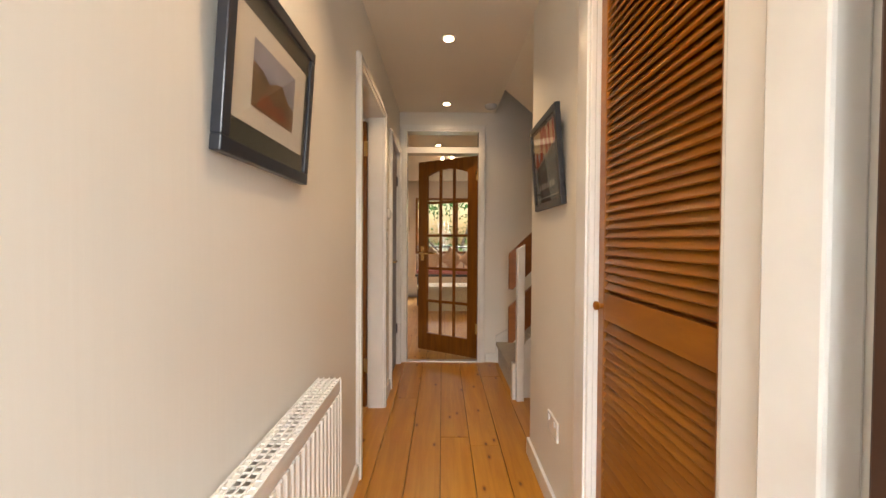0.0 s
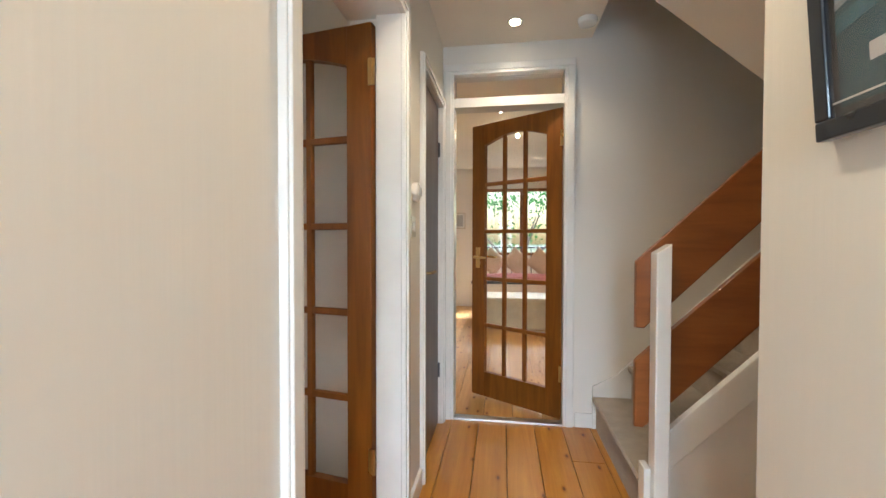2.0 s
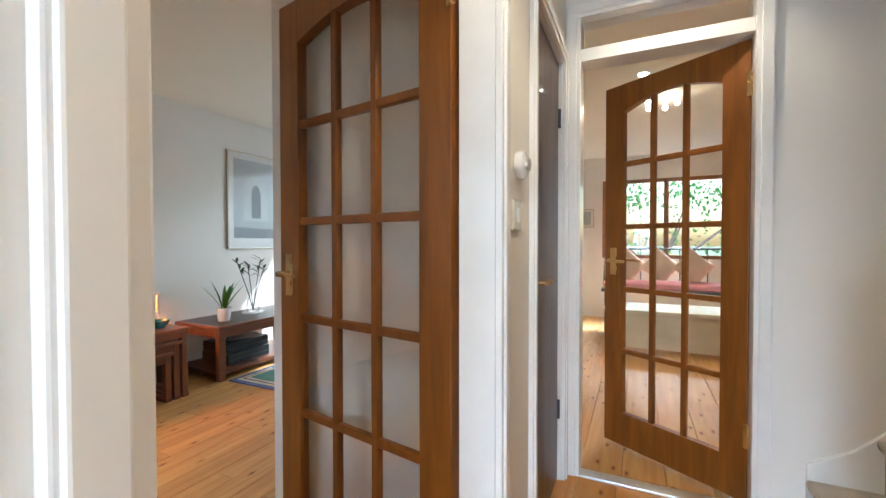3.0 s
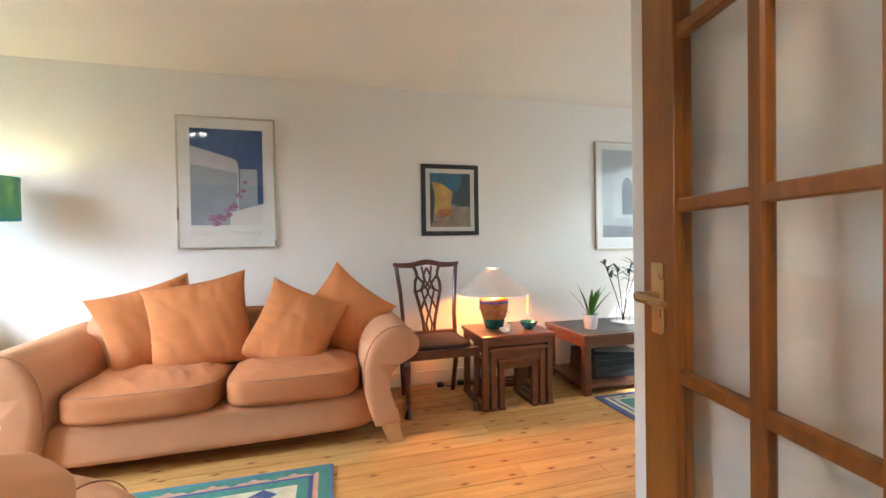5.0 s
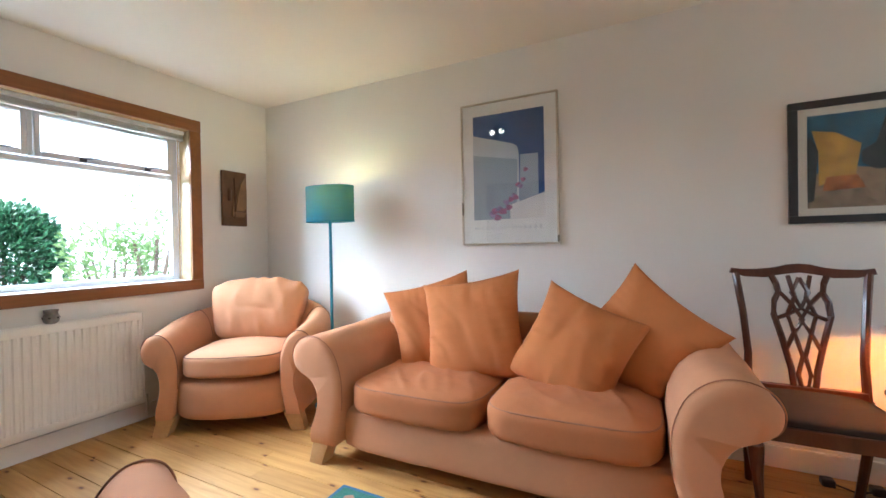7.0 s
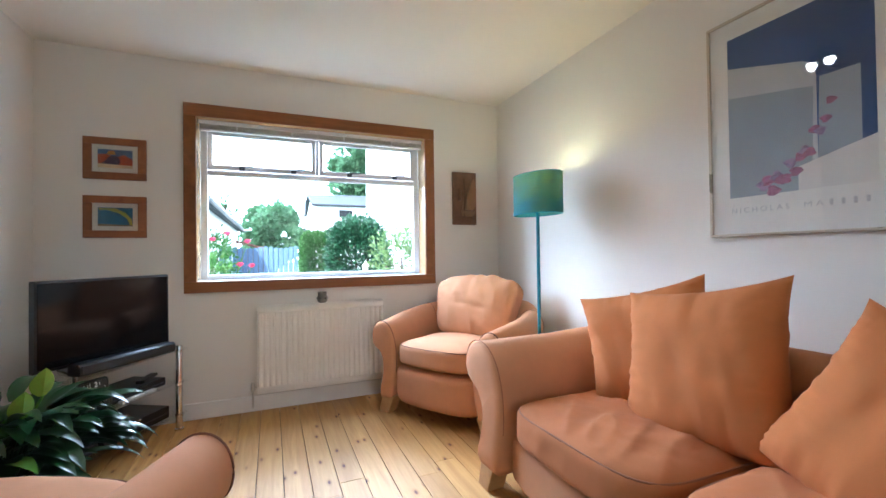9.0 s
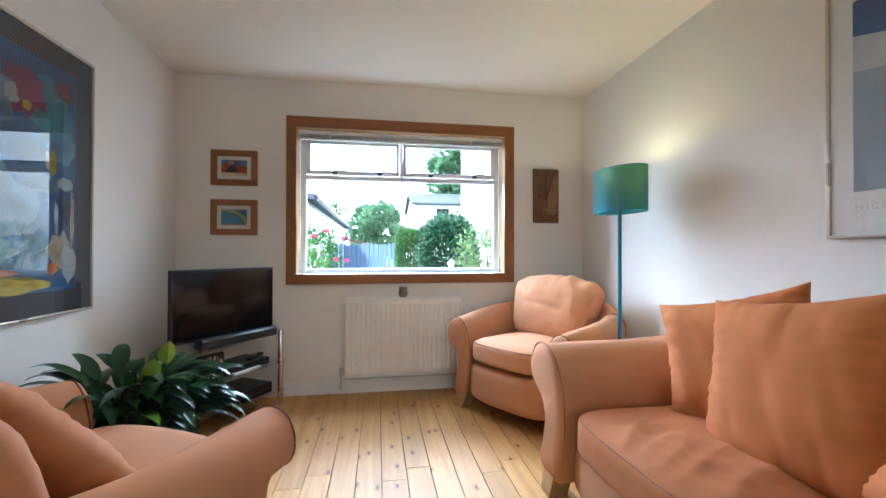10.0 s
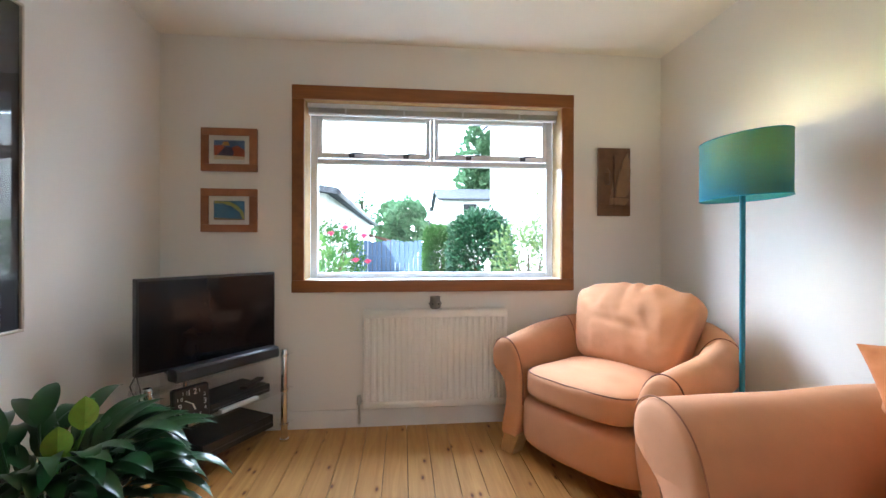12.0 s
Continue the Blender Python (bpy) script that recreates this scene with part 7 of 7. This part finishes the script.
def bloom(px, py, depth):
    bx, by = out_at(px, depth)
    z = 1.124 + (436 - py) / 721 * depth
    hx, hy = bx - x, by - y
    hz = z - GZ
    part("cane", tube([(0, 0, 0.1), (hx * 0.5, hy * 0.5, hz * 0.6), (hx, hy, hz)], 0.005, 6), M_ROSELEAF, rose, smooth=True)
    bm = bmesh.new()
    rr = random.Random(px)
    for k in range(16):
        a = k * 2.4
        s = 0.008 + 0.002 * k
        leaf_blade(bm, (hx + 0.2 * s * math.cos(a), hy + 0.2 * s * math.sin(a), hz - 0.012), (math.cos(a), math.sin(a), 2.6 - 0.15 * k), 0.045, 0.042, -2.0, k, 4, 0.6)
    part("flower", bm, M_ROSE, rose, "bright pink rose bloom", smooth=True)


for b in ((587, 413, 3.7), (645, 417, 3.7), (631, 460, 3.6), (652, 462, 3.7), (612, 402, 3.8)):
    bloom(*b)
lx, ly = out_at(862, 4.6)
lan = thing("bird_feeder", "small pale garden lantern on a post", "lantern", pose(lx, ly, GZ))
part("post", tube([(0, 0, 0), (0, 0, 0.98)], 0.012, 8), M_STEEL, lan)
part("lantern_body", lathe([(0.035, 0.98), (0.035, 1.10), (0.05, 1.105), (0.012, 1.15), (0.004, 1.17)], 14), M_CANDLE, lan, smooth=True, angle=40)
x, y = out_at(716, 27)
tree("garden_tree", "broad green tree beyond the gardens", x, y, 4.1, 1.9, 15000, 0.24, 11)
x, y = out_at(856, 33)
tree("conifer_tree", "tall dark green conifer behind the houses", x, y, 10.6, 2.2, 22000, 0.34, 12)
x, y = out_at(642, 30)
tree("garden_tree", "small round tree behind the bungalow", x, y, 5.4, 0.9, 1400, 0.26, 13)


def house(label, x0, x1, y0, y1, eave, ridge, along, windows=(), overhang=0.25):
    """A rendered house with a pitched slate roof; along is the ridge's axis."""
    t = thing("house", label, "house", pose(0, 0, 0))
    part("wall", boxes((x0, x1, y0, y1, GZ, eave)), M_RENDER, t, "white rendered wall")
    o = overhang
    if along == "x":
        m = (y0 + y1) / 2
        part("roof", prism([(y0 - o, eave - 0.12), (m, ridge), (y1 + o, eave - 0.12), (y1 + o, eave), (m, ridge + 0.14), (y0 - o, eave)], "x", x0 - o, x1 + o), M_SLATE, t, "grey slate roof")
        part("gable", prism([(y0, eave), (m, ridge), (y1, eave)], "x", x0, x1), M_RENDER, t)
    else:
        m = (x0 + x1) / 2
        part("roof", prism([(x0 - o, eave - 0.12), (m, ridge), (x1 + o, eave - 0.12), (x1 + o, eave), (m, ridge + 0.14), (x0 - o, eave)], "y", y0 - o, y1 + o), M_SLATE, t, "grey slate roof")
        part("gable", prism([(x0, eave), (m, ridge), (x1, eave)], "y", y0, y1), M_RENDER, t)
    for wx0, wx1, wz0, wz1 in windows:
        w = part("window", boxes((wx0, wx1, y1, y1 + 0.05, wz0, wz1)), M_UPVC, t, "small white-framed window")
        part("pane", boxes((wx0 + 0.06, wx1 - 0.06, y1 + 0.05, y1 + 0.06, wz0 + 0.06, wz1 - 0.06)), M_SCREEN, w)
    part("gutter", tube([(x0 - o, y1 + o, eave - 0.08), (x1 + o, y1 + o, eave - 0.08)] if along == "x" else [(x0 - o, y0 - o, eave - 0.08), (x0 - o, y1 + o, eave - 0.08)], 0.05, 6), M_STEEL, t)
    return t


hx1, hy1 = out_at(782, 24)
hx0, hy0 = out_at(930, 24)
house("white house with a slate roof beyond the hedge", hx0, hx1, hy1 - 7, hy1, 4.05, 5.0, "x", [(hx1 - 2.1, hx1 - 1.2, 3.25, 3.80)])
nx, ny = out_at(885, 13.5)
house("tall white rendered house beside the garden", nx - 7.5, nx, ny - 1.6, -1.3, 5.6, 8.2, "y")
house("low white bungalow along the side of the drive", -0.30, 6.0, -15.8, -5.6, 2.22, 2.62, "y")
sx, sy = out_at(672, 17)
shed = thing("shed", "brown-roofed shed behind the fence", "shed", pose(sx, sy, GZ))
part("wall", boxes((-0.55, 0.55, -1, 0, 0, 1.55)), M_BARK, shed)
part("roof", prism([(-0.65, 1.5), (-0.65, 1.6), (0.65, 1.95), (0.65, 1.85)], "y", -1.1, 0.1), surface("brown_felt_roof", (0.16, 0.08, 0.06), 0.9, vary=0.2), shed, "brown felt roof")
# greenery beyond the kitchen
bush("garden_hedge", "tall green hedge behind the kitchen window", "hedge", 0.7, 12.5, 3.0, 0.7, 2.6, 5000, 0.12, M_CONIF, 14, 4.0, 0.0, 0.25)

# ---- floor boards ----


def board_mesh(name, w, length, material):
    bm = bmesh.new()
    box(bm, -w / 2 + 0.0018, w / 2 - 0.0018, -length / 2 + 0.0008, length / 2 - 0.0008, -0.022, 0.0, bevel=0.0012)
    return solid(name, bm, material)


def lay_boards(owner, x0, x1, y0, y1, w, material, lengths, seed):
    """Rows of boards along y, each a piece of its own with staggered ends."""
    rnd = random.Random(seed)
    made = {}
    n = max(1, round((x1 - x0) / w))
    w = (x1 - x0) / n
    for i in range(n):
        y = y0
        k = i
        while y < y1 - 0.01:
            want = lengths[k % len(lengths)] if y > y0 else lengths[(i * 3 + 1) % len(lengths)] * (0.4 + 0.2 * (i % 4))
            want = round(want, 1)
            length = min(want, y1 - y)
            if y1 - y - length < 0.3:
                length = y1 - y
            key = round(length, 3)
            if key not in made:
                made[key] = board_mesh("board", w, length, material)
            ob = new("board", made[key])
            ob.parent = owner
            ob.location = (x0 + (i + 0.5) * w, y + length / 2, rnd.uniform(-0.0006, 0.0006))
            y += length
            k += 1


fl = thing("floor_boards_living", "pale knotty pine floorboards with dark joints", "floor", kind="structure")
lay_boards(fl, XS, -0.16, YW - 0.02, YF, 0.122, M_FLOOR_L, (2.2, 3.1, 1.7, 2.6), 3)
fh = thing("floor_boards_hall", "amber varnished pine floorboards with dark joints", "floor", kind="structure")
lay_boards(fh, -0.16, XR + 0.02, YW - 0.2, YK, 0.17, M_FLOOR_H, (2.4, 3.3, 1.9), 5)
lay_boards(fh, XR + 0.02, 1.6, 2.5, YK, 0.17, M_FLOOR_H, (1.4, 1.9), 6)
fk = thing("floor_boards_kitchen", "pale varnished wooden kitchen floorboards", "floor", kind="structure")
lay_boards(fk, -0.96, 3.5, YK + 0.002, 8.8, 0.19, M_FLOOR_L, (2.4, 3.2), 7)
